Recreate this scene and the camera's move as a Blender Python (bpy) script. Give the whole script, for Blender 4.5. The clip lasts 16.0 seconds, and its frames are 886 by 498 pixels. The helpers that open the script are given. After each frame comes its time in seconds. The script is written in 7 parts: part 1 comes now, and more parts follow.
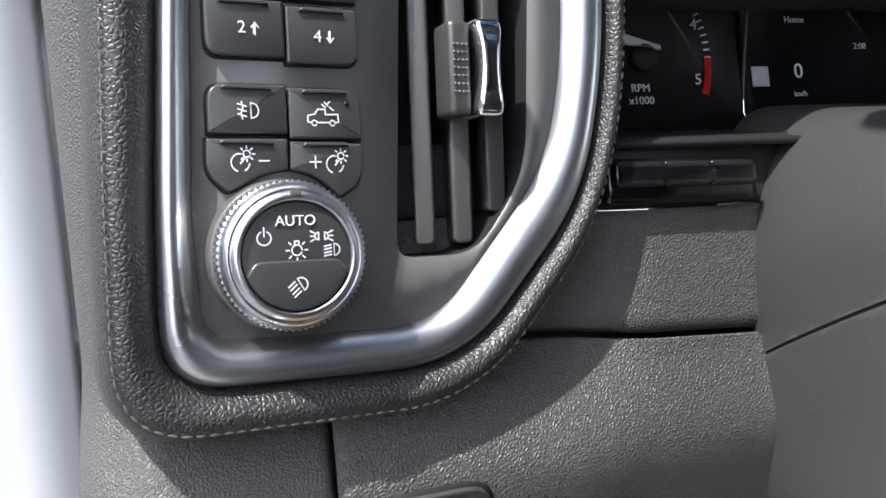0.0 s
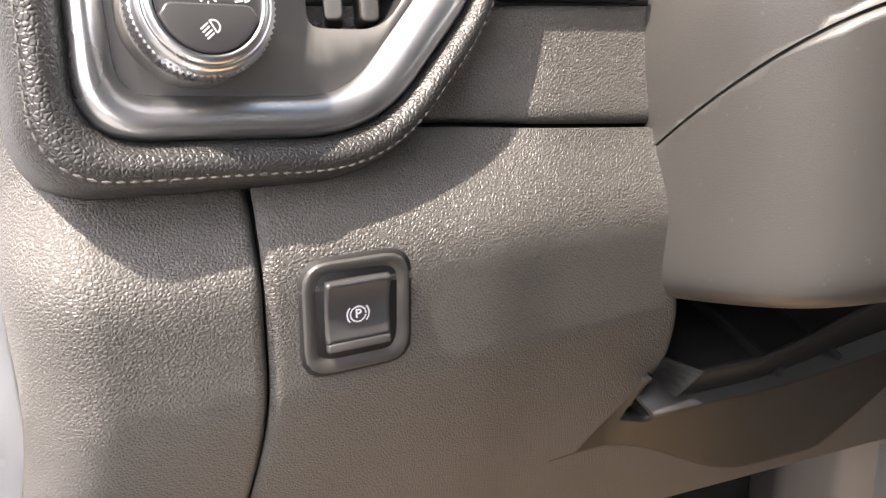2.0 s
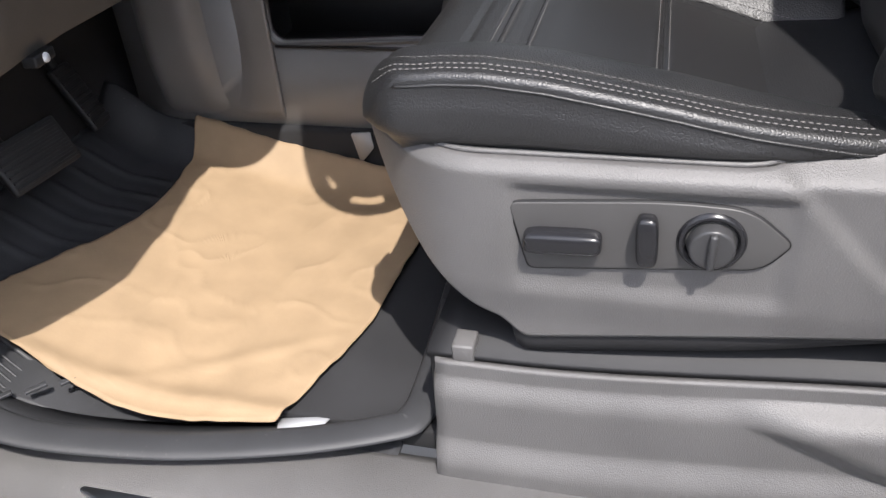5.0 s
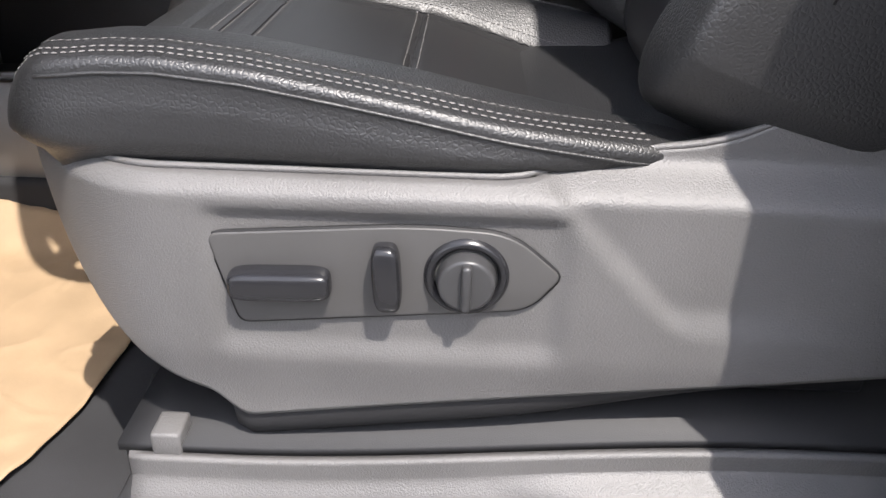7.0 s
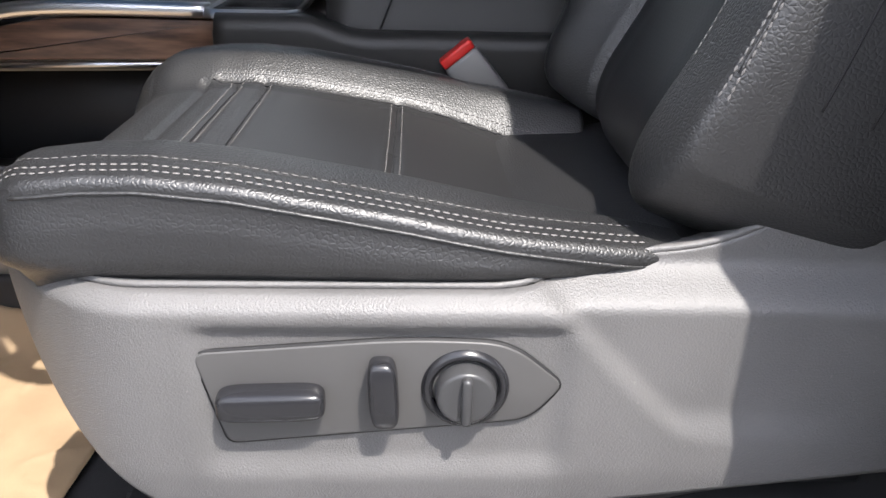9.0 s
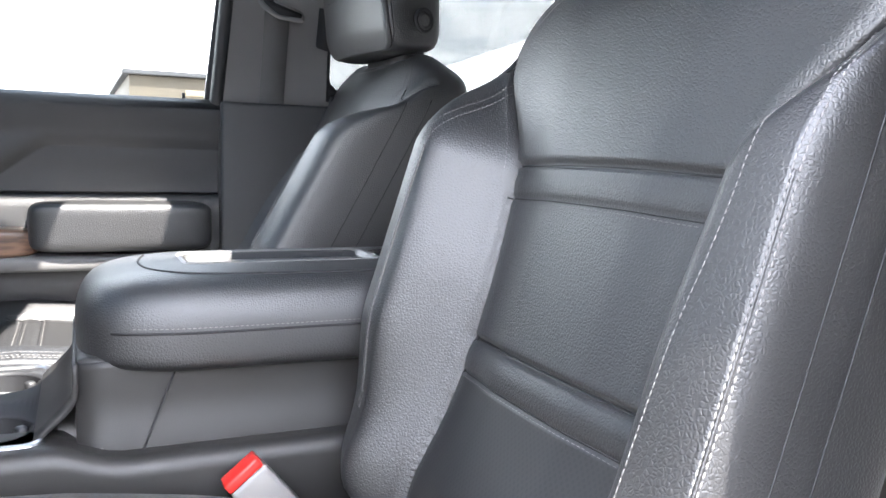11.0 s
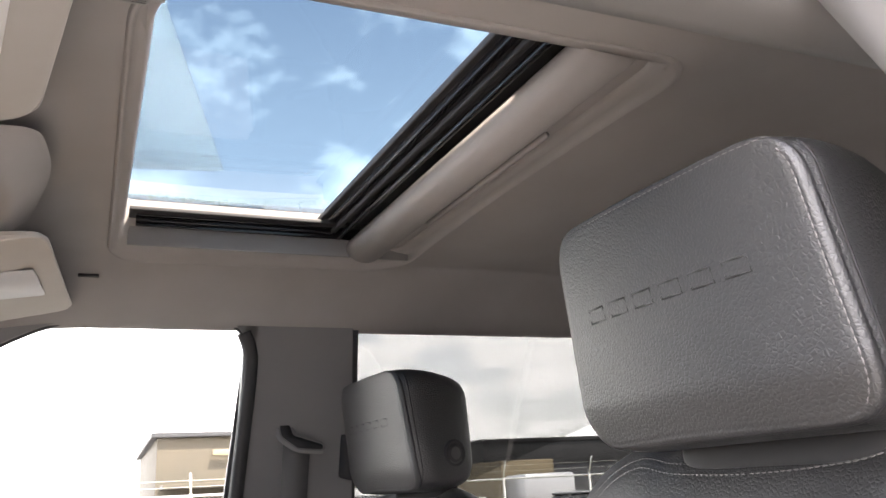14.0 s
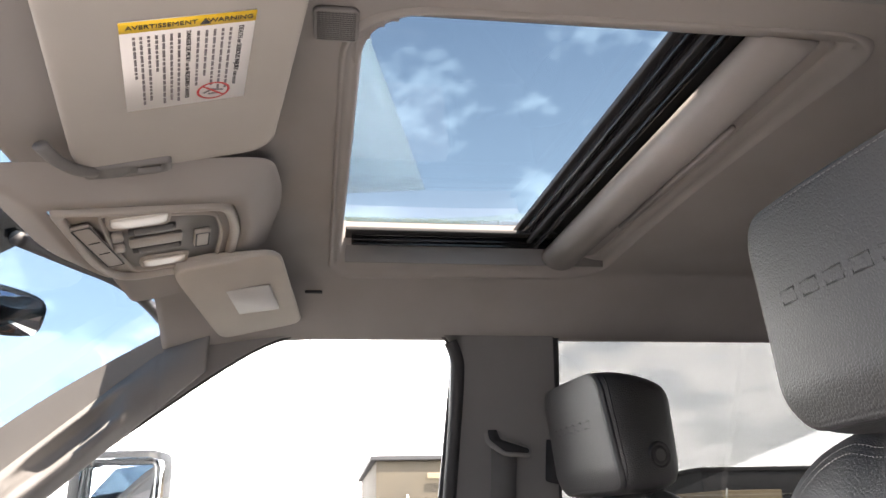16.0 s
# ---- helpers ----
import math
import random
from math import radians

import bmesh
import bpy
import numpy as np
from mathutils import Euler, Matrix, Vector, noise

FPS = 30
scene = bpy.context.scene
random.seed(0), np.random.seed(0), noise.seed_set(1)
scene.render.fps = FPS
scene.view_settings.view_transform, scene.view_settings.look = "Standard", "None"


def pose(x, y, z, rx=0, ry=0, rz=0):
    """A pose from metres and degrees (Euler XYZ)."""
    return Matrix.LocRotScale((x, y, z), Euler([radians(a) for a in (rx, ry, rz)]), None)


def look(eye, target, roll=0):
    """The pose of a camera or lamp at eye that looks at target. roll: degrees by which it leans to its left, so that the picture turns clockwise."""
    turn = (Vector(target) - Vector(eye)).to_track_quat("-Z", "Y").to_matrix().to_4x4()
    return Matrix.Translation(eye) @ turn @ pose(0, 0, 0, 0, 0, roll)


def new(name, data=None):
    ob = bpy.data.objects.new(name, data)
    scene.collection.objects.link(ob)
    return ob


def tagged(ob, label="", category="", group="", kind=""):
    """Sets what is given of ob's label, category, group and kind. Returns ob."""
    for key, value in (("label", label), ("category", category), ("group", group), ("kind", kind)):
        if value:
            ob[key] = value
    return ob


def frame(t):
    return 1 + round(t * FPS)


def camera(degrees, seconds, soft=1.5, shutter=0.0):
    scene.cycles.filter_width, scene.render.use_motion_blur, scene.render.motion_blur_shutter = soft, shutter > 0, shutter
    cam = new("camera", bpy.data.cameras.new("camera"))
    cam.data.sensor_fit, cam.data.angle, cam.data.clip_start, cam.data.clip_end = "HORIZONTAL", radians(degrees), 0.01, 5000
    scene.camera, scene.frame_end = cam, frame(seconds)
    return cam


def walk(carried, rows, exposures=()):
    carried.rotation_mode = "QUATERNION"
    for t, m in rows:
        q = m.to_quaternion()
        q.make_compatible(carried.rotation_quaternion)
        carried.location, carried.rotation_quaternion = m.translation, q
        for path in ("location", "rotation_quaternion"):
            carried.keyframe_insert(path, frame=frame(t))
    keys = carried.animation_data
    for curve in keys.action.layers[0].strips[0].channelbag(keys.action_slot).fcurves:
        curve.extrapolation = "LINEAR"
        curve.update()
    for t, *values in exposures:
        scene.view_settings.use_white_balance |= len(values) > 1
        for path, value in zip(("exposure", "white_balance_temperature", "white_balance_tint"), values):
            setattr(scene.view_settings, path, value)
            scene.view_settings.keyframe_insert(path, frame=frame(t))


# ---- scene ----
cam = camera(58.1, 16.0)
PATH = [
    (0, (-0.751, 0.633, 0.846), (-0.274, 2.53, 0.429), -0.7),
    (0.5, (-0.758, 0.604, 0.79), (-0.291, 2.502, 0.368), -1.0),
    (1, (-0.754, 0.6, 0.764), (-0.248, 2.486, 0.332), -1.1),
    (1.5, (-0.753, 0.599, 0.761), (-0.184, 2.458, 0.292), -1.2),
    (2, (-0.765, 0.599, 0.765), (-0.08, 2.406, 0.248), -1.7),
    (2.5, (-0.791, 0.615, 0.766), (0.066, 2.325, 0.181), -2.3),
    (3, (-0.815, 0.62, 0.754), (0.262, 2.134, 0.015), -3.7),
    (3.5, (-0.957, 0.571, 0.699), (0.289, 1.835, -0.222), -6.0),
    (4, (-1.133, 0.463, 0.67), (0.213, 1.515, -0.37), -7.9),
    (4.5, (-1.246, 0.434, 0.688), (0.211, 1.23, -0.427), -7.6),
    (5, (-1.305, 0.379, 0.688), (0.284, 0.842, -0.435), -4.4),
    (5.2, (-1.283, 0.349, 0.669), (0.359, 0.687, -0.421), -2.3),
    (7.5, (-1.168, 0.319, 0.563), (0.598, 0.339, -0.376), 2.0),
    (8, (-1.171, 0.314, 0.569), (0.609, 0.339, -0.343), 2.1),
    (8.2, (-1.17, 0.312, 0.571), (0.619, 0.352, -0.322), 1.7),
    (10.3, (-1.057, 0.438, 0.671), (0.812, -0.124, 0.232), 1.4),
    (10.5, (-1.044, 0.439, 0.692), (0.808, -0.218, 0.32), 1.9),
    (11, (-1.01, 0.447, 0.759), (0.795, -0.38, 0.52), 1.8),
    (11.5, (-0.955, 0.398, 0.832), (0.829, -0.504, 0.773), 1.3),
    (12, (-0.919, 0.378, 0.905), (0.855, -0.54, 1.018), 0.2),
    (12.5, (-0.904, 0.384, 0.919), (0.85, -0.545, 1.166), -0.6),
    (13, (-0.895, 0.382, 0.912), (0.849, -0.543, 1.231), -1.2),
    (13.5, (-0.889, 0.378, 0.909), (0.861, -0.495, 1.328), -2.5),
    (14, (-0.906, 0.41, 0.924), (0.856, -0.341, 1.501), -3.3),
    (14.5, (-0.912, 0.414, 0.929), (0.861, -0.204, 1.618), -3.2),
    (15, (-0.905, 0.418, 0.927), (0.88, -0.127, 1.646), -2.5),
    (15.5, (-0.911, 0.434, 0.916), (0.891, -0.075, 1.62), -1.7),
    (16, (-0.951, 0.415, 0.882), (0.919, 0.149, 1.537), -1.4),
]
walk(cam, [(t, look(eye, target, roll)) for t, eye, target, roll in PATH], [(0, 1.45, 6150, 11), (0.5, 1.60, 6400, 12), (1.5, 2.20, 6900, 14), (2.5, 2.80, 7500, 17), (3, 3.10, 7600, 17), (3.3, 3.10, 7500, 17), (3.5, 3.10, 7200, 16), (4, 1.45, 7100, 14), (4.5, 1.30, 6600, 13), (5, 1.25, 6300, 13), (7.5, 1.55, 6450, 13), (8, 1.55, 6450, 13), (9, 1.75, 6350, 12), (9.8, 2.58, 6200, 11), (10.5, 3.48, 6250, 10), (11.5, 4.18, 6500, 13), (12.5, 4.13, 6870, 14), (13.5, 3.90, 7170, 16), (14, 3.75, 7170, 17), (14.5, 3.50, 7070, 17), (16, 3.50, 7170, 17)])

# ---- light: high sun from behind the driver's side, partly cloudy sky ----
SUN = Vector((-0.50, -0.26, 1.0)).normalized()
sun = new("sun", bpy.data.lights.new("sun", "SUN"))
sun.data.energy, sun.data.angle, sun.data.color = 3.0, radians(0.6), (1.0, 0.95, 0.87)
sun.matrix_world = look(SUN * 50, (0, 0, 0))
world = bpy.data.worlds.new("sky")
scene.world = world
world.use_nodes = True
wn, wl = world.node_tree.nodes, world.node_tree.links
sky = wn.new("ShaderNodeTexSky")
sky.sky_type, sky.sun_disc = "NISHITA", False
sky.sun_elevation = math.asin(SUN.z)
sky.sun_rotation = math.atan2(SUN.x, SUN.y)
sky.air_density, sky.dust_density = 1.0, 1.5
wc = wn.new("ShaderNodeTexCoord")
wsep = wn.new("ShaderNodeSeparateXYZ")
wl.new(wc.outputs["Generated"], wsep.inputs[0])
# clouds lie on a flat layer: the view direction over its own height
wdiv = wn.new("ShaderNodeMath"); wdiv.operation = "ADD"; wdiv.inputs[1].default_value = 0.22
wl.new(wsep.outputs["Z"], wdiv.inputs[0])
wvec = wn.new("ShaderNodeVectorMath"); wvec.operation = "DIVIDE"
wcomb = wn.new("ShaderNodeCombineXYZ"); wcomb.inputs[2].default_value = 1.0
wl.new(wdiv.outputs[0], wcomb.inputs[0]); wl.new(wdiv.outputs[0], wcomb.inputs[1])
wl.new(wc.outputs["Generated"], wvec.inputs[0]); wl.new(wcomb.outputs[0], wvec.inputs[1])
wnoise = wn.new("ShaderNodeTexNoise"); wnoise.inputs["Scale"].default_value = 2.6
wnoise.inputs["Detail"].default_value, wnoise.inputs["Roughness"].default_value = 7.0, 0.62
wl.new(wvec.outputs[0], wnoise.inputs["Vector"])
wramp = wn.new("ShaderNodeValToRGB")
wramp.color_ramp.elements[0].position, wramp.color_ramp.elements[1].position = 0.46, 0.66
wl.new(wnoise.outputs[0], wramp.inputs[0])
# more cloud towards the horizon
wlow = wn.new("ShaderNodeMapRange")
wlow.inputs["From Min"].default_value, wlow.inputs["From Max"].default_value = 0.0, 0.75
wlow.inputs["To Min"].default_value, wlow.inputs["To Max"].default_value = 0.8, 0.0
wl.new(wsep.outputs["Z"], wlow.inputs[0])
wadd = wn.new("ShaderNodeMath"); wadd.operation = "ADD"; wadd.use_clamp = True
wl.new(wramp.outputs[0], wadd.inputs[0]); wl.new(wlow.outputs[0], wadd.inputs[1])
wmix = wn.new("ShaderNodeMix"); wmix.data_type = "RGBA"
wl.new(wadd.outputs[0], wmix.inputs["Factor"])
wl.new(sky.outputs[0], wmix.inputs["A"])
wmix.inputs["B"].default_value = (12.0, 12.0, 12.2, 1)
wback = wn["Background"]
wl.new(wmix.outputs["Result"], wback.inputs[0])
wback.inputs[1].default_value = 0.15

# ---- materials ----
def principled(name):
    m = bpy.data.materials.new(name)
    m.use_nodes = True
    return m, m.node_tree.nodes, m.node_tree.links, m.node_tree.nodes["Principled BSDF"]


def surface(name, color, rough, metal=0.0, grain=0.0, grain_scale=400.0, cells=False, vary=0.12, vary_scale=9.0, spec=0.5, coat=0.0, rough_vary=0.06, dust=0.0):
    """A plain surface with tone variation at two scales, fine relief and uneven gloss."""
    m, n, l, p = principled(name)
    tc = n.new("ShaderNodeTexCoord")
    big = n.new("ShaderNodeTexNoise")
    big.inputs["Scale"].default_value, big.inputs["Detail"].default_value = vary_scale, 5.0
    l.new(tc.outputs["Object"], big.inputs["Vector"])
    ramp = n.new("ShaderNodeValToRGB")
    ramp.color_ramp.elements[0].position, ramp.color_ramp.elements[1].position = 0.3, 0.7
    a, b = 1 - vary, 1 + vary
    ramp.color_ramp.elements[0].color = (*[c * a for c in color], 1)
    ramp.color_ramp.elements[1].color = (*[min(c * b, 1) for c in color], 1)
    l.new(big.outputs[0], ramp.inputs[0])
    base = ramp.outputs[0]
    if dust:
        fine = n.new("ShaderNodeTexNoise")
        fine.inputs["Scale"].default_value, fine.inputs["Detail"].default_value = 260.0, 2.0
        l.new(tc.outputs["Object"], fine.inputs["Vector"])
        spot = n.new("ShaderNodeValToRGB")
        spot.color_ramp.elements[0].position, spot.color_ramp.elements[1].position = 0.70, 0.76
        spot.color_ramp.elements[1].color = (dust, dust, dust, 1)
        l.new(fine.outputs[0], spot.inputs[0])
        mix = n.new("ShaderNodeMix"); mix.data_type = "RGBA"
        l.new(spot.outputs[0], mix.inputs["Factor"]); l.new(base, mix.inputs["A"])
        mix.inputs["B"].default_value = (0.45, 0.42, 0.38, 1)
        base = mix.outputs["Result"]
    l.new(base, p.inputs["Base Color"])
    rr = n.new("ShaderNodeMapRange")
    rr.inputs["To Min"].default_value, rr.inputs["To Max"].default_value = max(rough - rough_vary, 0.02), min(rough + rough_vary, 1)
    l.new(big.outputs[0], rr.inputs[0]); l.new(rr.outputs[0], p.inputs["Roughness"])
    p.inputs["Metallic"].default_value = metal
    p.inputs["Specular IOR Level"].default_value = spec
    p.inputs["Coat Weight"].default_value = coat
    if grain:
        if cells:
            tex = n.new("ShaderNodeTexVoronoi"); tex.feature = "DISTANCE_TO_EDGE"
            tex.inputs["Scale"].default_value = grain_scale
            warp = n.new("ShaderNodeTexNoise"); warp.inputs["Scale"].default_value = grain_scale * 0.25
            l.new(tc.outputs["Object"], warp.inputs["Vector"])
            add = n.new("ShaderNodeMix"); add.data_type = "VECTOR"; add.inputs["Factor"].default_value = 0.0012
            l.new(tc.outputs["Object"], add.inputs["A"]); l.new(warp.outputs["Color"], add.inputs["B"])
            l.new(add.outputs["Result"], tex.inputs["Vector"])
            dome = n.new("ShaderNodeMapRange"); dome.interpolation_type = "SMOOTHSTEP"
            dome.inputs["From Max"].default_value = 0.30
            l.new(tex.outputs["Distance"], dome.inputs[0])
            height = dome.outputs[0]
        else:
            tex = n.new("ShaderNodeTexNoise"); tex.inputs["Scale"].default_value = grain_scale
            tex.inputs["Detail"].default_value = 3.0
            l.new(tc.outputs["Object"], tex.inputs["Vector"])
            height = tex.outputs[0]
        bump = n.new("ShaderNodeBump")
        bump.inputs["Strength"].default_value, bump.inputs["Distance"].default_value = min(grain, 1), 0.0006
        l.new(height, bump.inputs["Height"]); l.new(bump.outputs[0], p.inputs["Normal"])
    return m


def perforated(name, color, upright=False):
    """Leather pricked with rows of fine holes."""
    m, n, l, p = principled(name)
    tc = n.new("ShaderNodeTexCoord")
    mp = n.new("ShaderNodeMapping")
    mp.inputs["Scale"].default_value = (230, 230, 230)
    mp.inputs["Rotation"].default_value = (radians(-73) if upright else 0, 0, radians(45))
    l.new(tc.outputs["Object"], mp.inputs[0])
    vor = n.new("ShaderNodeTexVoronoi"); vor.voronoi_dimensions = "2D"
    vor.inputs["Scale"].default_value, vor.inputs["Randomness"].default_value = 1.0, 0.0
    l.new(mp.outputs[0], vor.inputs["Vector"])
    ramp = n.new("ShaderNodeValToRGB")
    ramp.color_ramp.elements[0].position, ramp.color_ramp.elements[1].position = 0.26, 0.36
    ramp.color_ramp.elements[0].color = (0.006, 0.006, 0.007, 1)
    ramp.color_ramp.elements[1].color = (*color, 1)
    l.new(vor.outputs["Distance"], ramp.inputs[0]); l.new(ramp.outputs[0], p.inputs["Base Color"])
    bump = n.new("ShaderNodeBump"); bump.inputs["Strength"].default_value, bump.inputs["Distance"].default_value = 0.5, 0.0005
    l.new(ramp.outputs[0], bump.inputs["Height"]); l.new(bump.outputs[0], p.inputs["Normal"])
    p.inputs["Roughness"].default_value, p.inputs["Specular IOR Level"].default_value = 0.50, 0.8
    return m


def glassy(name, tint, gloss=0.06):
    """A thin pane: light goes straight through, tinted, under a faint gloss."""
    m, n, l, p = principled(name)
    clear = n.new("ShaderNodeBsdfTransparent"); clear.inputs[0].default_value = (*tint, 1)
    shine = n.new("ShaderNodeBsdfGlossy"); shine.inputs["Roughness"].default_value = 0.02
    lw = n.new("ShaderNodeLayerWeight"); lw.inputs["Blend"].default_value = 0.5
    pw = n.new("ShaderNodeMath"); pw.operation = "POWER"; pw.inputs[1].default_value = 4.0
    l.new(lw.outputs["Facing"], pw.inputs[0])
    fres = n.new("ShaderNodeMath"); fres.operation = "MULTIPLY_ADD"; fres.inputs[1].default_value, fres.inputs[2].default_value = 0.18, 0.02
    l.new(pw.outputs[0], fres.inputs[0])
    mix = n.new("ShaderNodeMixShader")
    l.new(fres.outputs[0], mix.inputs[0]); l.new(clear.outputs[0], mix.inputs[1]); l.new(shine.outputs[0], mix.inputs[2])
    l.new(mix.outputs[0], n["Material Output"].inputs[0])
    return m


def translucent(name, color):
    """Thin paper: light comes through it from behind."""
    m, n, l, p = principled(name)
    back = n.new("ShaderNodeBsdfTranslucent"); back.inputs[0].default_value = (*color, 1)
    p.inputs["Base Color"].default_value = (*color, 1)
    p.inputs["Roughness"].default_value = 0.8
    mix = n.new("ShaderNodeMixShader"); mix.inputs[0].default_value = 0.8
    l.new(p.outputs[0], mix.inputs[1]); l.new(back.outputs[0], mix.inputs[2])
    l.new(mix.outputs[0], n["Material Output"].inputs[0])
    return m


def glowing(name, color, strength):
    m, n, l, p = principled(name)
    p.inputs["Base Color"].default_value = (*color, 1)
    p.inputs["Emission Color"].default_value = (*color, 1)
    p.inputs["Emission Strength"].default_value = strength
    return m


def woodgrain(name):
    m, n, l, p = principled(name)
    tc = n.new("ShaderNodeTexCoord")
    mp = n.new("ShaderNodeMapping"); mp.inputs["Scale"].default_value = (30, 4, 30)
    l.new(tc.outputs["Object"], mp.inputs[0])
    no = n.new("ShaderNodeTexNoise"); no.inputs["Scale"].default_value, no.inputs["Detail"].default_value = 3.0, 9.0
    l.new(mp.outputs[0], no.inputs["Vector"])
    ramp = n.new("ShaderNodeValToRGB")
    ramp.color_ramp.elements[0].position, ramp.color_ramp.elements[1].position = 0.35, 0.7
    ramp.color_ramp.elements[0].color, ramp.color_ramp.elements[1].color = (0.045, 0.022, 0.014, 1), (0.21, 0.115, 0.07, 1)
    l.new(no.outputs[0], ramp.inputs[0]); l.new(ramp.outputs[0], p.inputs["Base Color"])
    p.inputs["Roughness"].default_value = 0.35
    return m


LEATHER = surface("black_leather", (0.0140, 0.0140, 0.0146), 0.47, grain=0.34, grain_scale=290, cells=True, vary=0.15, spec=0.88)
LEATHER_WRAP = surface("grained_wrap", (0.021, 0.0205, 0.020), 0.46, grain=0.45, grain_scale=430, cells=True, vary=0.12, spec=0.7)
PERF = perforated("perforated_leather", (0.0135, 0.0133, 0.0135))
PERF_UP = perforated("perforated_back_leather", (0.0130, 0.0130, 0.0135), True)
DASH = surface("grained_dash_plastic", (0.078, 0.075, 0.071), 0.45, grain=0.70, grain_scale=540, cells=True, vary=0.1, dust=0.08, spec=0.5)
PLASTIC = surface("fine_grained_plastic", (0.116, 0.113, 0.111), 0.44, grain=1.0, grain_scale=640, vary=0.1, dust=0.08)
SATIN = surface("satin_grey_panel", (0.100, 0.098, 0.095), 0.38, grain=0.15, grain_scale=1800, vary=0.06)
BUTTON = surface("soft_black_button", (0.0442, 0.0442, 0.0455), 0.33, grain=0.1, grain_scale=2000, vary=0.08)
GLOSSBLACK = surface("gloss_black", (0.006, 0.006, 0.007), 0.12, vary=0.05)
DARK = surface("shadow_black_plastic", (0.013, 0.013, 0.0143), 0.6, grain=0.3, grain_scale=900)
CHROME = surface("satin_chrome", (0.62, 0.63, 0.65), 0.30, metal=1.0, vary=0.05, rough_vary=0.08)
BRIGHT = surface("polished_chrome", (0.85, 0.86, 0.88), 0.09, metal=1.0, vary=0.03, rough_vary=0.04)
STEEL = surface("zinc_steel", (0.5, 0.49, 0.46), 0.35, metal=1.0, vary=0.15)
RUBBER = surface("black_rubber", (0.0196, 0.0196, 0.021), 0.55, grain=0.4, grain_scale=900, vary=0.25, dust=0.05)
MATRUBBER = surface("dusty_rubber_mat", (0.037, 0.0378, 0.0405), 0.52, grain=0.4, grain_scale=700, vary=0.3, vary_scale=6, dust=0.10)
CARPET = surface("black_carpet", (0.021, 0.021, 0.0224), 0.95, grain=1.0, grain_scale=900, vary=0.3)
KRAFT = surface("kraft_paper", (0.33, 0.236, 0.144), 0.62, grain=0.3, grain_scale=300, vary=0.08, vary_scale=20, spec=0.3)
WHITEPAINT = surface("white_body_paint", (0.56, 0.575, 0.60), 0.25, vary=0.03, coat=0.4)
HEADCLOTH = surface("grey_headliner_cloth", (0.270, 0.252, 0.242), 0.95, grain=0.5, grain_scale=1500, vary=0.05, spec=0.2)
PILLAR = surface("grey_pillar_plastic", (0.150, 0.145, 0.140), 0.6, grain=0.3, grain_scale=1400, vary=0.05)
DOORBLACK = surface("black_door_vinyl", (0.016, 0.016, 0.017), 0.42, grain=0.5, grain_scale=600, cells=True, spec=0.7)
EMBOSS = surface("pressed_leather", (0.012, 0.012, 0.012), 0.5, vary=0.05)
WOOD = woodgrain("brown_wood_trim")
BINPLASTIC = surface("black_bin_plastic", (0.018, 0.0172, 0.0165), 0.47, grain=0.4, grain_scale=900, vary=0.1, spec=0.45)
COLUMN = surface("dark_column_plastic", (0.046, 0.0445, 0.043), 0.42, grain=0.3, grain_scale=1300, vary=0.08, dust=0.06, spec=0.6)
CONSOLE = surface("dark_console_plastic", (0.165, 0.158, 0.152), 0.40, grain=0.6, grain_scale=1000, vary=0.08, dust=0.04, spec=0.8)
THREAD = surface("grey_thread", (0.125, 0.12, 0.117), 0.7, vary=0.1)
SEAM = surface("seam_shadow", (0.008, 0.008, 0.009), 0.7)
WHITEINK = glowing("white_legend", (0.75, 0.76, 0.78), 0.0)
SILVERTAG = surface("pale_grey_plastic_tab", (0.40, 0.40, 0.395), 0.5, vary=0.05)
REDPLASTIC = surface("red_buckle_plastic", (0.55, 0.02, 0.015), 0.35, vary=0.05)
GLASS = glassy("clear_glass", (0.60, 0.63, 0.63))
TINT = glassy("privacy_glass", (0.074, 0.079, 0.079))
SCREENGLASS = glassy("tinted_windscreen_glass", (0.20, 0.255, 0.30))
ROOFGLASS = glassy("sunroof_glass", (0.19, 0.238, 0.27))

# ---- mesh helpers ----
from mathutils.bvhtree import BVHTree


def finish(bm, name, material, parent=None, label="", smooth=True):
    bm.normal_update()
    me = bpy.data.meshes.new(name)
    bm.to_mesh(me)
    bm.free()
    for f in me.polygons:
        f.use_smooth = smooth
    me.materials.append(material)
    ob = new(name, me)
    if parent:
        ob.parent = parent
    if label:
        ob["label"] = label
    return ob


def part(name, bm, material, parent, label="", smooth=True):
    return finish(bm, name, material, parent, label, smooth)


def thing(name, label, category, group="", kind="", at=(0, 0, 0)):
    ob = new(name)
    ob.location = at
    ob.empty_display_size = 0.05
    return tagged(ob, label, category, group, kind)


def box(sx, sy, sz, bevel=0.0, m=None, seg=2):
    bm = bmesh.new()
    bmesh.ops.create_cube(bm, size=1.0)
    bmesh.ops.scale(bm, vec=(sx, sy, sz), verts=bm.verts)
    if bevel:
        bmesh.ops.bevel(bm, geom=bm.edges[:], offset=bevel, segments=seg, profile=0.6, affect="EDGES")
    if m is not None:
        bm.transform(m)
    return bm


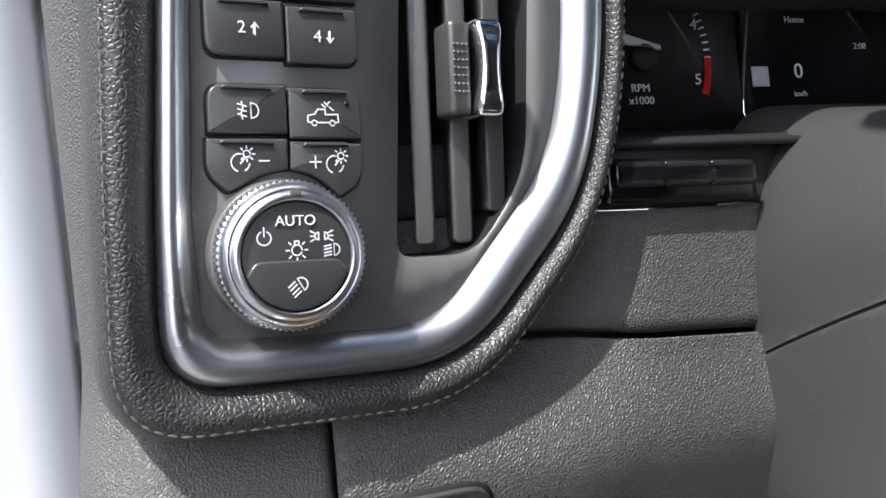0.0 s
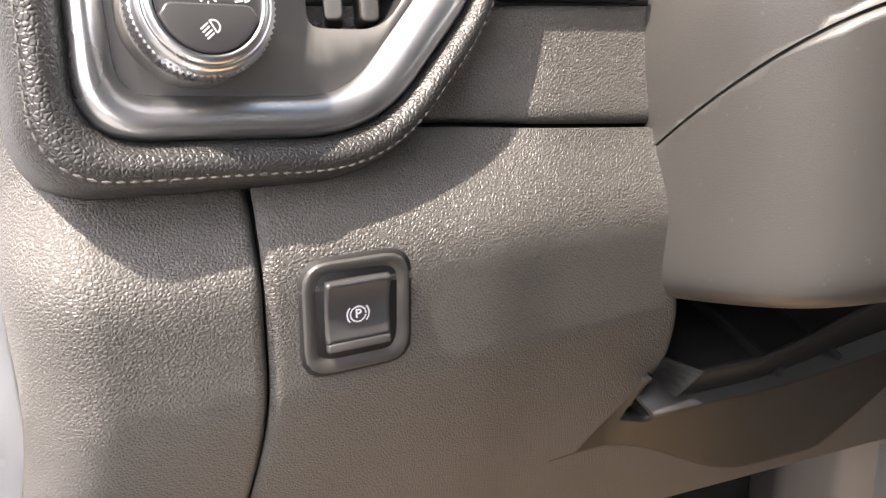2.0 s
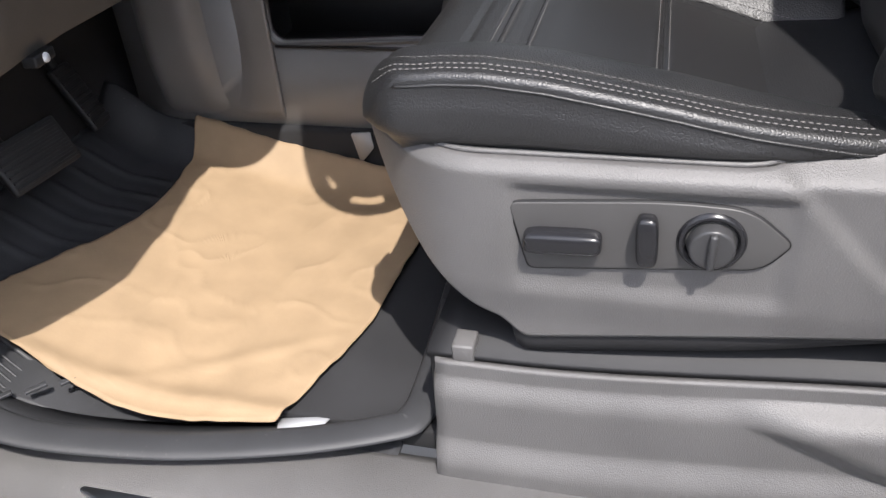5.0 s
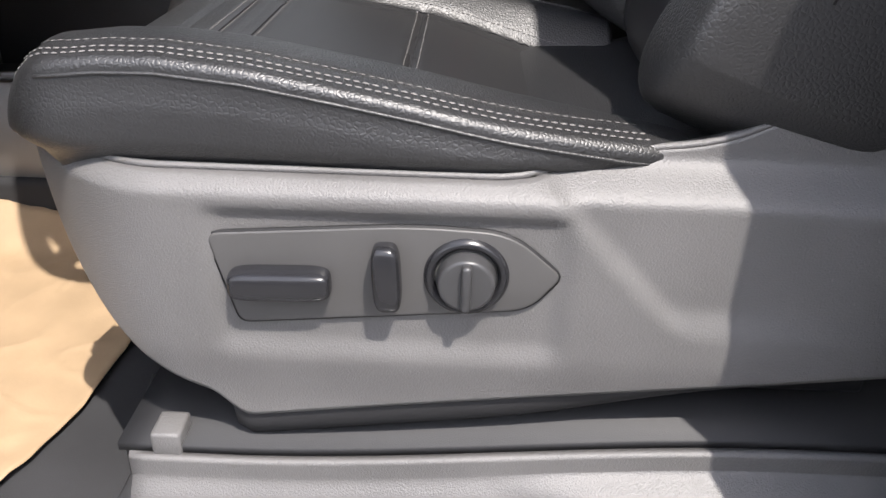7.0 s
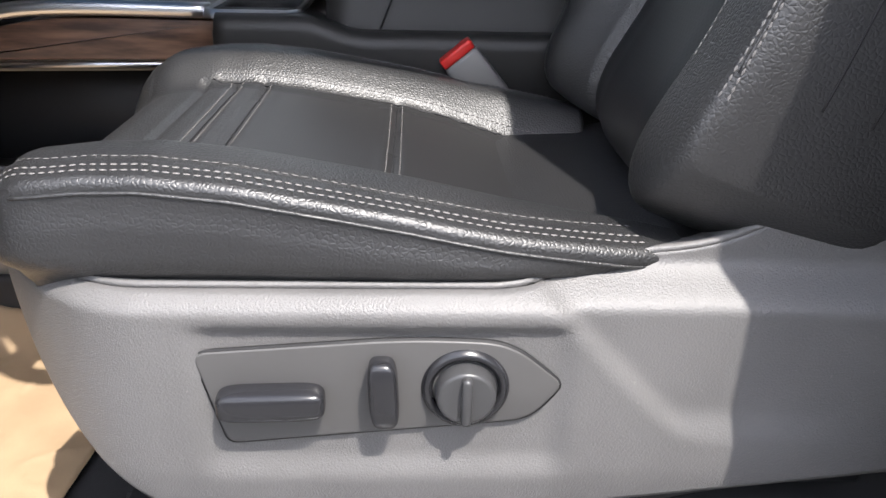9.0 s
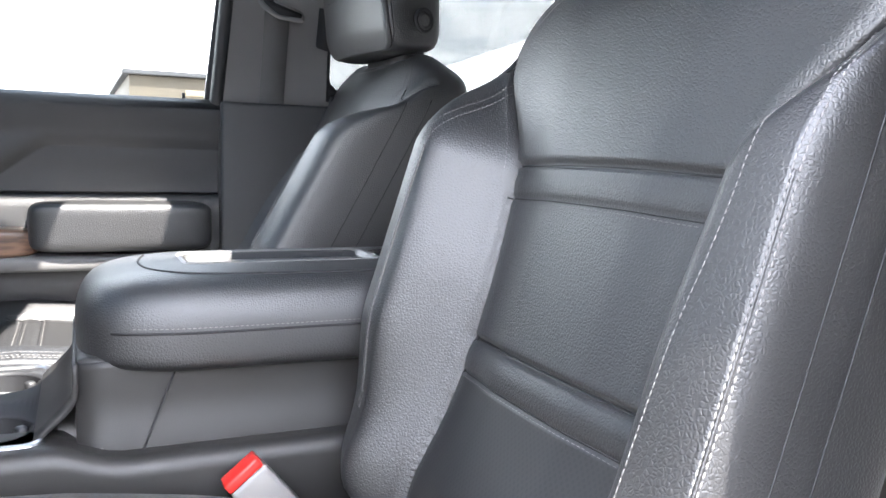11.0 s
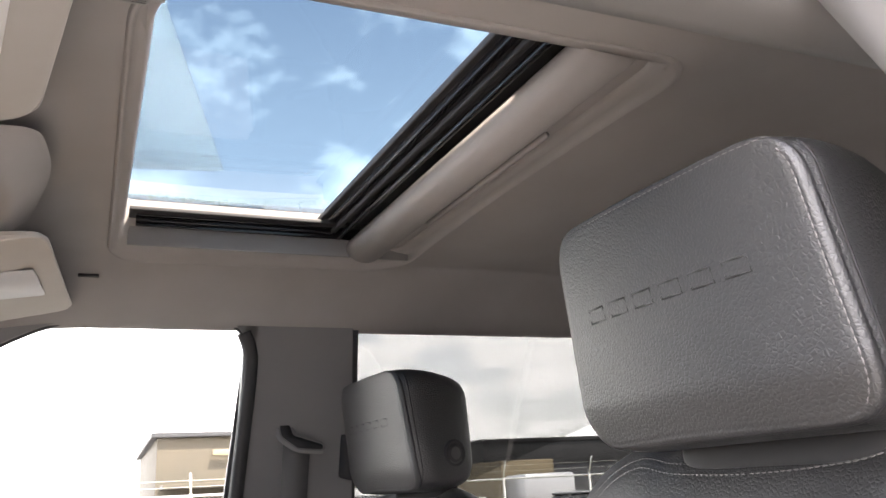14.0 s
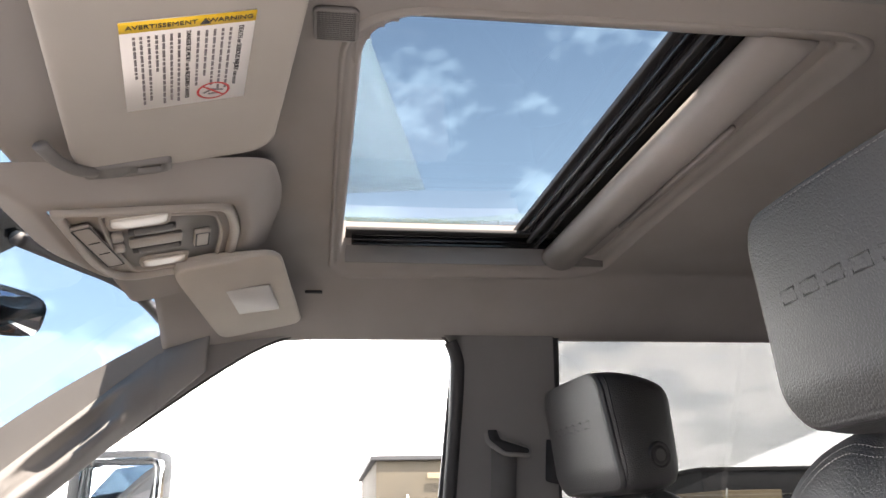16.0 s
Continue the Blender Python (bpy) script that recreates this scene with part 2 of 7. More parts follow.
def cyl(r1, r2, h, seg=48, m=None, bevel=0.0):
    bm = bmesh.new()
    bmesh.ops.create_cone(bm, cap_ends=True, segments=seg, radius1=r1, radius2=r2, depth=h)
    if bevel:
        rim = [e for e in bm.edges if abs(e.verts[0].co.z - e.verts[1].co.z) < 1e-6]
        bmesh.ops.bevel(bm, geom=rim, offset=bevel, segments=3, profile=0.6, affect="EDGES")
    if m is not None:
        bm.transform(m)
    return bm


def join(*bms):
    out = bmesh.new()
    for b in bms:
        me = bpy.data.meshes.new("tmp")
        b.to_mesh(me)
        b.free()
        out.from_mesh(me)
        bpy.data.meshes.remove(me)
    return out


def blob(size, power=5.0, n=24, fn=None):
    """A rounded block of half sizes size, its skin a grid of n cells a side (or n for each axis); fn moves each point."""
    bm = bmesh.new()
    seen = {}
    n = (n, n, n) if isinstance(n, int) else n

    def vert(key):
        if key not in seen:
            q = [2 * k / m - 1 for k, m in zip(key, n)]
            q = [math.copysign(math.sin(abs(k) * math.pi / 2) ** 0.9, k) if abs(k) < 1 else k for k in q]
            r = sum(abs(k) ** power for k in q) ** (1 / power)
            p = Vector((q[0] / r * size[0], q[1] / r * size[1], q[2] / r * size[2]))
            seen[key] = bm.verts.new(fn(p) if fn else p)
        return seen[key]
    for axis in range(3):
        b, c = (axis + 1) % 3, (axis + 2) % 3
        for side in (0, n[axis]):
            for i in range(n[b]):
                for j in range(n[c]):
                    quad = []
                    for di, dj in ((0, 0), (1, 0), (1, 1), (0, 1)):
                        k = [0, 0, 0]
                        k[axis], k[b], k[c] = side, i + di, j + dj
                        quad.append(vert(tuple(k)))
                    bm.faces.new(quad if side else quad[::-1])
    bm.normal_update()
    return bm


def sheet(fn, us, vs, thick=0.0, flip=False):
    """A skin over the points fn(u, v), with thickness along its normals, inwards."""
    bm = bmesh.new()
    grid = [[bm.verts.new(fn(u, v)) for v in vs] for u in us]
    for i in range(len(us) - 1):
        for j in range(len(vs) - 1):
            quad = [grid[i][j], grid[i + 1][j], grid[i + 1][j + 1], grid[i][j + 1]]
            bm.faces.new(quad[::-1] if flip else quad)
    if thick:
        bm.normal_update()
        bmesh.ops.solidify(bm, geom=bm.faces[:], thickness=thick)
    return bm


def steps(a, b, n):
    return [a + (b - a) * k / n for k in range(n + 1)]


def smooth_path(points, n=8, closed=False):
    """A Catmull-Rom run through the points."""
    pts = [Vector(p) for p in points]
    out, count = [], len(pts)
    for i in range(count if closed else count - 1):
        p = [pts[(i + k) % count] if closed else pts[min(max(i + k, 0), count - 1)] for k in (-1, 0, 1, 2)]
        for s in range(n):
            t = s / n
            out.append(0.5 * (2 * p[1] + (p[2] - p[0]) * t + (2 * p[0] - 5 * p[1] + 4 * p[2] - p[3]) * t ** 2 + (3 * p[1] - p[0] - 3 * p[2] + p[3]) * t ** 3))
    if not closed:
        out.append(pts[-1])
    return out


def tube(points, radius, seg=8, closed=False, flat=1.0, up=(0, 0, 1)):
    """A round bar along the points; flat squeezes it along up."""
    bm = bmesh.new()
    pts = [Vector(p) for p in points]
    rings, count = [], len(pts)
    for i, p in enumerate(pts):
        a = pts[(i - 1) % count] if closed or i else p
        b = pts[(i + 1) % count] if closed or i < count - 1 else p
        way = (b - a).normalized()
        side = way.cross(Vector(up))
        side = side.normalized() if side.length > 1e-4 else way.orthogonal().normalized()
        top = side.cross(way)
        r = radius(i / max(count - 1, 1)) if callable(radius) else radius
        rings.append([bm.verts.new(p + r * (math.cos(2 * math.pi * k / seg) * side + flat * math.sin(2 * math.pi * k / seg) * top)) for k in range(seg)])
    for i in range(count if closed else count - 1):
        a, b = rings[i], rings[(i + 1) % count]
        for k in range(seg):
            bm.faces.new((a[k], a[(k + 1) % seg], b[(k + 1) % seg], b[k]))
    if not closed and rings:
        bm.faces.new(rings[0][::-1]); bm.faces.new(rings[-1])
    bmesh.ops.recalc_face_normals(bm, faces=bm.faces[:])
    return bm


def plate(outline, depth, m=None, bevel=0.0, hole=None):
    """A flat plate with its face at z = 0 and its back at -depth, from an outline in x, y; hole: an inner outline of as many points."""
    bm = bmesh.new()
    if hole:
        count = len(outline)
        tops = [bm.verts.new((x, y, 0)) for x, y in outline]
        ins = [bm.verts.new((x, y, 0)) for x, y in hole]
        for k in range(count):
            bm.faces.new((tops[k], tops[(k + 1) % count], ins[(k + 1) % count], ins[k]))
    else:
        bm.faces.new([bm.verts.new((x, y, 0)) for x, y in outline])
    bm.normal_update()
    if sum(f.normal.z for f in bm.faces) < 0:
        bmesh.ops.reverse_faces(bm, faces=bm.faces[:])
    faces = bm.faces[:]
    ext = bmesh.ops.extrude_face_region(bm, geom=faces)
    bmesh.ops.translate(bm, vec=(0, 0, -depth), verts=[g for g in ext["geom"] if isinstance(g, bmesh.types.BMVert)])
    bmesh.ops.recalc_face_normals(bm, faces=bm.faces[:])
    if bevel:
        rim = [e for e in bm.edges if abs(e.verts[0].co.z) < 1e-7 and abs(e.verts[1].co.z) < 1e-7 and len(e.link_faces) == 2 and abs(e.calc_face_angle(0)) > 0.5]
        bmesh.ops.bevel(bm, geom=rim, offset=bevel, segments=2, profile=0.6, affect="EDGES")
    if m is not None:
        bm.transform(m)
    return bm


def rounded(points, radius, n=5):
    """An outline with its corners rounded."""
    out, count = [], len(points)
    for i in range(count):
        a, b, c = (Vector((*points[(i + k) % count], 0)) for k in (-1, 0, 1))
        r = radius[i] if isinstance(radius, (list, tuple)) else radius
        d1, d2 = (a - b), (c - b)
        r = min(r, d1.length * 0.49, d2.length * 0.49)
        p, q = b + d1.normalized() * r, b + d2.normalized() * r
        for k in range(n + 1):
            t = k / n
            v = (1 - t) ** 2 * p + 2 * t * (1 - t) * b + t * t * q
            out.append((v.x, v.y))
    return out


def scaled(outline, dx, dy=None):
    """The outline drawn in towards its middle by about dx, dy."""
    dy = dx if dy is None else dy
    x0, x1 = min(p[0] for p in outline), max(p[0] for p in outline)
    y0, y1 = min(p[1] for p in outline), max(p[1] for p in outline)
    cx, cy, hx, hy = (x0 + x1) / 2, (y0 + y1) / 2, (x1 - x0) / 2, (y1 - y0) / 2
    return [(cx + (x - cx) * (hx - dx) / hx, cy + (y - cy) * (hy - dy) / hy) for x, y in outline]


def dropped(tree, points, way, lift=0.0):
    """The points cast along way onto a skin; those that miss are left out."""
    out = []
    way = Vector(way).normalized()
    for p in points:
        hit, normal, _, _ = tree.ray_cast(Vector(p), way)
        if hit is not None:
            if normal.dot(way) > 0:
                normal = -normal
            out.append((hit + normal * lift, normal))
    return out


def stitches(places, pitch=0.0065, length=0.0042, width=0.0009):
    """Short threads along a run of (place, normal)."""
    bm = bmesh.new()
    run, last = 0.0, 0.0
    for (p, n1), (q, n2) in zip(places, places[1:]):
        seg = (q - p).length
        if seg < 1e-6 or seg > 0.05:
            continue
        way = (q - p) / seg
        s = last
        while s < seg:
            c = p + way * s
            side = n1.cross(way).normalized()
            up = n1 * width * 0.8
            a, b = c - way * length / 2, c + way * length / 2
            ring = []
            for e, f in ((a, 0.35), (c, 1.0), (b, 0.35)):
                ring.append([bm.verts.new(e + side * width * f), bm.verts.new(e + up * (0.3 + f)), bm.verts.new(e - side * width * f)])
            for i in (0, 1):
                for k in (0, 1):
                    bm.faces.new((ring[i][k], ring[i][k + 1], ring[i + 1][k + 1], ring[i + 1][k]))
            s += pitch
        last = s - seg
    return bm


def lettering(text, size, m, depth=0.0003, align="CENTER"):
    cu = bpy.data.curves.new("text", "FONT")
    cu.body, cu.size, cu.extrude, cu.align_x, cu.align_y = text, size, depth, align, "CENTER"
    ob = bpy.data.objects.new("text", cu)
    scene.collection.objects.link(ob)
    me = bpy.data.meshes.new_from_object(ob.evaluated_get(bpy.context.evaluated_depsgraph_get()))
    bm = bmesh.new()
    bm.from_mesh(me)
    bpy.data.objects.remove(ob); bpy.data.curves.remove(cu); bpy.data.meshes.remove(me)
    bm.transform(m)
    return bm


def bump01(t):
    t = min(max(t, 0.0), 1.0)
    return t * t * (3 - 2 * t)


def groove(d, width=0.006, depth=0.005):
    return -depth * math.exp(-(d / width) ** 2)


def frame_at(origin, ux, uz):
    """A matrix whose x runs along ux, y along uz and z out of the face."""
    ux = Vector(ux).normalized()
    uz = Vector(uz); uz = (uz - ux * uz.dot(ux)).normalized()
    n = ux.cross(uz)
    return Matrix(((ux.x, uz.x, n.x, origin[0]), (ux.y, uz.y, n.y, origin[1]), (ux.z, uz.z, n.z, origin[2]), (0, 0, 0, 1)))


def resample(outline, n):
    """The closed outline as n points at even distance."""
    pts = [Vector((x, y, 0)) for x, y in outline]
    pts.append(pts[0])
    run = [0.0]
    for a, b in zip(pts, pts[1:]):
        run.append(run[-1] + (b - a).length)
    out, k = [], 0
    for i in range(n):
        s = run[-1] * i / n
        while run[k + 1] < s:
            k += 1
        t = (s - run[k]) / max(run[k + 1] - run[k], 1e-9)
        p = pts[k].lerp(pts[k + 1], t)
        out.append((p.x, p.y))
    return out


def band(outer, inner, profile, n=160, m=None, closed=True):
    """A moulding between two outlines; profile: (share of the way in, height) pairs."""
    if closed:
        outer, inner = resample(outer, n), resample(inner, n)
    bm = bmesh.new()
    rows = []
    for (a, b), (c, d) in zip(outer, inner):
        rows.append([bm.verts.new((a + (c - a) * t, b + (d - b) * t, h)) for t, h in profile])
    count = len(rows)
    for i in range(count if closed else count - 1):
        p, q = rows[i], rows[(i + 1) % count]
        for k in range(len(profile) - 1):
            bm.faces.new((p[k], q[k], q[k + 1], p[k + 1]))
    bmesh.ops.recalc_face_normals(bm, faces=bm.faces[:])
    if m is not None:
        bm.transform(m)
    return bm


def pierced(outline, holes, depth, m=None):
    """A plate with holes right through it, its face at z = 0."""
    bm = bmesh.new()
    edges = []
    for loop in (outline, *holes):
        vs = [bm.verts.new((x, y, 0)) for x, y in loop]
        edges += [bm.edges.new((vs[k], vs[(k + 1) % len(vs)])) for k in range(len(vs))]
    bmesh.ops.triangle_fill(bm, use_beauty=True, use_dissolve=False, edges=edges)
    bm.normal_update()
    for f in bm.faces:
        if f.normal.z < 0:
            f.normal_flip()
    ext = bmesh.ops.extrude_face_region(bm, geom=bm.faces[:])
    bmesh.ops.translate(bm, vec=(0, 0, -depth), verts=[g for g in ext["geom"] if isinstance(g, bmesh.types.BMVert)])
    bmesh.ops.recalc_face_normals(bm, faces=bm.faces[:])
    if m is not None:
        bm.transform(m)
    return bm


def circle(cx, cy, r, n=24, a0=0.0, a1=360.0):
    return [(cx + r * math.cos(radians(a0 + (a1 - a0) * k / n)), cy + r * math.sin(radians(a0 + (a1 - a0) * k / n))) for k in range(n + (1 if a1 - a0 < 360 else 0))]


def strokes(lines, width, m, lift=0.0002):
    """A flat sign drawn with pen strokes: runs of x, y points."""
    bm = bmesh.new()
    for run in lines:
        for (x0, y0), (x1, y1) in zip(run, run[1:]):
            d = Vector((x1 - x0, y1 - y0))
            if d.length < 1e-6:
                continue
            s = Vector((-d.y, d.x)).normalized() * width / 2
            e = d.normalized() * width * 0.3
            bm.faces.new([bm.verts.new((x, y, lift)) for x, y in ((x0 - e.x - s.x, y0 - e.y - s.y), (x1 + e.x - s.x, y1 + e.y - s.y), (x1 + e.x + s.x, y1 + e.y + s.y), (x0 - e.x + s.x, y0 - e.y + s.y))])
    bm.transform(m)
    return bm


def rect(x0, y0, x1, y1):
    return [(x0, y0), (x1, y0), (x1, y1), (x0, y1)]

# ---- cab shell ----
MID = -0.03          # the cab's middle
BELT, ROOF = 0.83, 1.31


def roof_z(x, y):
    d = abs(x - MID)
    z = ROOF - 0.012 * (d / 0.5) ** 2 - 0.085 * bump01((d - 0.385) / 0.15)
    z -= 0.10 * bump01((y - 0.44) / 0.30) * (1 - 0.75 * bump01((d - 0.26) / 0.22))
    z -= 0.03 * bump01((-0.55 - y) / 0.5)
    return z


# headliner, cut out along the lip of the sunroof surround
OPEN = rounded([(-0.360, -0.060), (0.302, -0.020), (0.302, 0.406), (-0.360, 0.392)], [0.03, 0.03, 0.014, 0.080], 8)
LIP = rounded([(-0.376, -0.100), (0.372, -0.052), (0.380, 0.428), (-0.376, 0.414)], [0.055, 0.065, 0.045, 0.090], 10)


def inside(outline, x, y):
    hit = False
    for (ax, ay), (bx, by) in zip(outline, outline[1:] + outline[:1]):
        if (ay > y) != (by > y) and x < ax + (bx - ax) * (y - ay) / (by - ay):
            hit = not hit
    return hit


ceil = sheet(lambda u, v: Vector((u, v, roof_z(u, v))), steps(-0.57, 0.51, 108), steps(-1.1, 0.715, 150))
cut = scaled(LIP, 0.012)
bmesh.ops.delete(ceil, geom=[f for f in ceil.faces if inside(cut, f.calc_center_median().x, f.calc_center_median().y)], context="FACES")
bmesh.ops.reverse_faces(ceil, faces=ceil.faces[:])
ceil.normal_update()
bmesh.ops.solidify(ceil, geom=ceil.faces[:], thickness=0.012)
ceiling = tagged(finish(ceil, "ceiling", HEADCLOTH), "grey cloth headliner with a sunroof opening", "headliner", kind="structure")

floor = tagged(finish(box(1.30, 2.6, 0.03, 0.005, pose(MID, 0.2, -0.035)), "floor", CARPET), "black carpeted cab floor", "floor", kind="structure")
fw = sheet(lambda u, v: Vector((u, 1.34 + 0.10 * v, -0.02 + 0.62 * v)), steps(-0.86, 0.8, 8), steps(0, 1, 6), 0.02)
tagged(finish(fw, "wall_front", CARPET), "black carpeted firewall", "wall", kind="structure")
rw = join(box(1.24, 0.05, 0.95, 0.01, pose(MID, -1.10, 0.44)), box(1.24, 0.05, 0.06, 0.01, pose(MID, -1.10, 1.275)), box(0.12, 0.05, 0.36, 0.01, pose(-0.59, -1.10, 1.08)), box(0.12, 0.05, 0.36, 0.01, pose(0.53, -1.10, 1.08)))
tagged(finish(rw, "wall_back", PILLAR), "dark rear cab wall round the back window", "wall", kind="structure")
win = thing("window_3", "back window of the cab", "window", kind="structure")
part("pane", box(1.02, 0.006, 0.36, 0, pose(MID, -1.09, 1.08)), glassy("back_glass", (0.20, 0.21, 0.21)), win).visible_shadow = False
for k in range(9):
    part("heater_wire", box(0.98, 0.001, 0.0012, 0, pose(MID, -1.085, 0.94 + 0.034 * k)), DARK, win)

# ---- front seats ----
LEAN = radians(17)
UP, OUT = Vector((0, -math.sin(LEAN), math.cos(LEAN))), Vector((0, math.cos(LEAN), math.sin(LEAN)))


def repaint(ob, material, test):
    """Gives the faces of ob whose middle passes the test another material."""
    ob.data.materials.append(material)
    for f in ob.data.polygons:
        if test(f.center):
            f.material_index = 1


def between(rows, t):
    """A smooth run through rows of (place, value)."""
    if t <= rows[0][0]:
        return rows[0][1]
    for (a, p), (b, q) in zip(rows, rows[1:]):
        if t <= b:
            return p + (q - p) * (t - a) / (b - a)
    return rows[-1][1]


CUSHION_EDGE = [(0.15, 0.368), (0.18, 0.374), (0.23, 0.383), (0.29, 0.394), (0.35, 0.407), (0.40, 0.416), (0.465, 0.427), (0.52, 0.432), (0.56, 0.431), (0.60, 0.426), (0.66, 0.412)]
CUSHION_PLAN = rounded([(-0.212, 0.155), (0.212, 0.155), (0.228, 0.190), (0.246, 0.30), (0.240, 0.655), (-0.240, 0.655), (-0.246, 0.30), (-0.228, 0.190)], [0.02, 0.02, 0.04, 0.15, 0.085, 0.085, 0.15, 0.04], 9)
BOLSTER = 0.138      # half width of the cushion's centre panel
WELTS = (0.533, 0.503, 0.366)


def cushion_top(x, y):
    z = between(CUSHION_EDGE, y)
    bolster = bump01((abs(x) - 0.118) / 0.065)
    z += 0.006 * bolster * (1 - bump01((abs(x) - 0.190) / 0.055)) - 0.006 - 0.026 * (1 - bolster) - 0.016 * (1 - bolster) * bump01((0.34 - y) / 0.14)
    z += groove(abs(x) - BOLSTER, 0.0042, 0.006) * bump01((0.560 - y) / 0.01)
    if abs(x) < BOLSTER:
        z += groove(y - 0.566, 0.0035, 0.0045)
        for s in WELTS:
            z += groove(y - s, 0.0030, 0.0035) + 0.0012 * math.exp(-((abs(y - s) - 0.009) / 0.006) ** 2)
    return z


def cushion_shell(lift):
    """Top panel, a crisp stitched edge along the sides, a rounded nose and upright sides."""
    rim = resample(CUSHION_PLAN, 300)
    cx, cy = 0.0, 0.40
    bm = bmesh.new()
    ins = [math.sin(k / 70 * math.pi / 2) for k in range(71)]
    rings = []
    for i, (ex, ey) in enumerate(rim):
        (ax, ay), (bx, by) = rim[i - 1], rim[(i + 1) % 300]
        tx, ty = bx - ax, by - ay
        long = math.hypot(tx, ty)
        nx, ny = ty / long, -tx / long
        reach = abs((ex - cx) * nx + (ey - cy) * ny)
        nose = bump01((abs(ny) - 0.15) / 0.8) if ey > 0.4 else 0.0
        r = 0.007 + 0.046 * nose
        col = []
        for s in ins:
            x, y = cx + (ex - cx) * s, cy + (ey - cy) * s
            d = (1 - s) * reach
            z = cushion_top(x, y)
            if d < r:
                z -= r * (1 - math.sqrt(max(0.0, 1 - ((r - d) / r) ** 2)))
            z -= 0.0016 * math.exp(-((d - 0.030) / 0.0022) ** 2) * bump01((ey - 0.19) / 0.02)
            col.append((x, y, z))
        top = col[-1][2]
        for k in range(1, 15):
            f = k / 14
            zz = top + (0.315 - top) * f
            swell = 0.003 * math.sin(min(f * 1.6, 1.0) * math.pi) - 0.013 * bump01((0.366 - zz) / 0.020) * bump01(f / 0.15)
            groove_in = -0.0018 * math.exp(-((f - 0.13) / 0.05) ** 2)
            x, y = ex + abs(nx) * (swell + groove_in) * (1 if ex > 0 else -1), ey + (swell * abs(ny) - 0.03 * f * nose) * (1 if ey > 0.4 else -1)
            col.append((x, y, top + (0.315 - top) * f))
        rings.append([bm.verts.new((x, y, z + lift)) for x, y, z in col])
    for i in range(300):
        p, q = rings[i - 1], rings[i]
        for k in range(len(p) - 1):
            bm.faces.new((p[k], p[k + 1], q[k + 1], q[k]))
    bmesh.ops.remove_doubles(bm, verts=bm.verts, dist=0.0002)
    bmesh.ops.recalc_face_normals(bm, faces=bm.faces[:])
    return bm


def back_seam(v):
    """How far from the middle the seam of the centre panel runs at the height v."""
    return 0.137 + 0.012 * bump01((v - 0.22) / 0.16) + 0.10 * bump01((v - 0.352) / 0.17)


def wide(u):
    """The inner half of the driver's backrest is a little broader than the half at the door."""
    if SIDE[0] > 0:
        return u * 0.96
    return u * 1.075 if u > 0 else u if u > -0.238 else -0.238 + (u + 0.238) * 0.30


SIDE = [-1]


def back_skin(p):
    u, v, n = p.x, p.y * 1.06 + 0.275, p.z
    v -= 0.012 * bump01((v - 0.50) / 0.06) * bump01((0.135 - abs(u)) / 0.04)
    u *= 1 - 0.05 * bump01((0.12 - v) / 0.12)
    if n > 0:
        s = back_seam(v)
        outer_part = abs(u) - s
        low = 1 - bump01((v - 0.36) / 0.16)
        front = bump01((n - 0.01) / 0.03)
        # the bolster swells out of the seam and rolls over to the edge
        n += front * (0.050 * low * bump01((outer_part + 0.004) / 0.058) + 0.006 * (1 - low) * bump01(outer_part / 0.03) - 0.006)
        if u * SIDE[0] < 0:
            n += front * 0.034 * bump01((v - 0.04) / 0.14) * (1 - bump01((v - 0.36) / 0.17)) * bump01((outer_part + 0.002) / 0.07)
        n += front * (groove(outer_part, 0.0030, 0.0105) + groove(outer_part + 0.004, 0.011, 0.003))
        if outer_part < 0:
            n += front * 0.010 * (1 - (u / s) ** 2) * bump01((0.9 - abs(u) / s) / 0.5)
            for seam in (0.366, 0.18):
                n += front * (groove(v - seam, 0.0028, 0.009) + groove(v - seam + 0.036, 0.0020, 0.004) + 0.0028 * math.exp(-((v - seam + 0.018) / 0.012) ** 2))
            n -= front * 0.004 * bump01((0.366 - v) / 0.01)
        n += front * 0.03 * math.exp(-((v + 0.01) / 0.09) ** 2)
    q = Vector((0, 0.135, 0.40)) + UP * v + OUT * (n - 0.062)
    return Vector((wide(u), q.y, q.z))


HEAD_FACE = rounded([(-0.145, -0.094), (0.145, -0.094), (0.131, 0.089), (-0.131, 0.089)], [0.042, 0.042, 0.036, 0.036], 9)


def slim(x):
    """The half of the headrest towards the passenger side is the narrower one."""
    return x * 0.915 if x > 0 else x


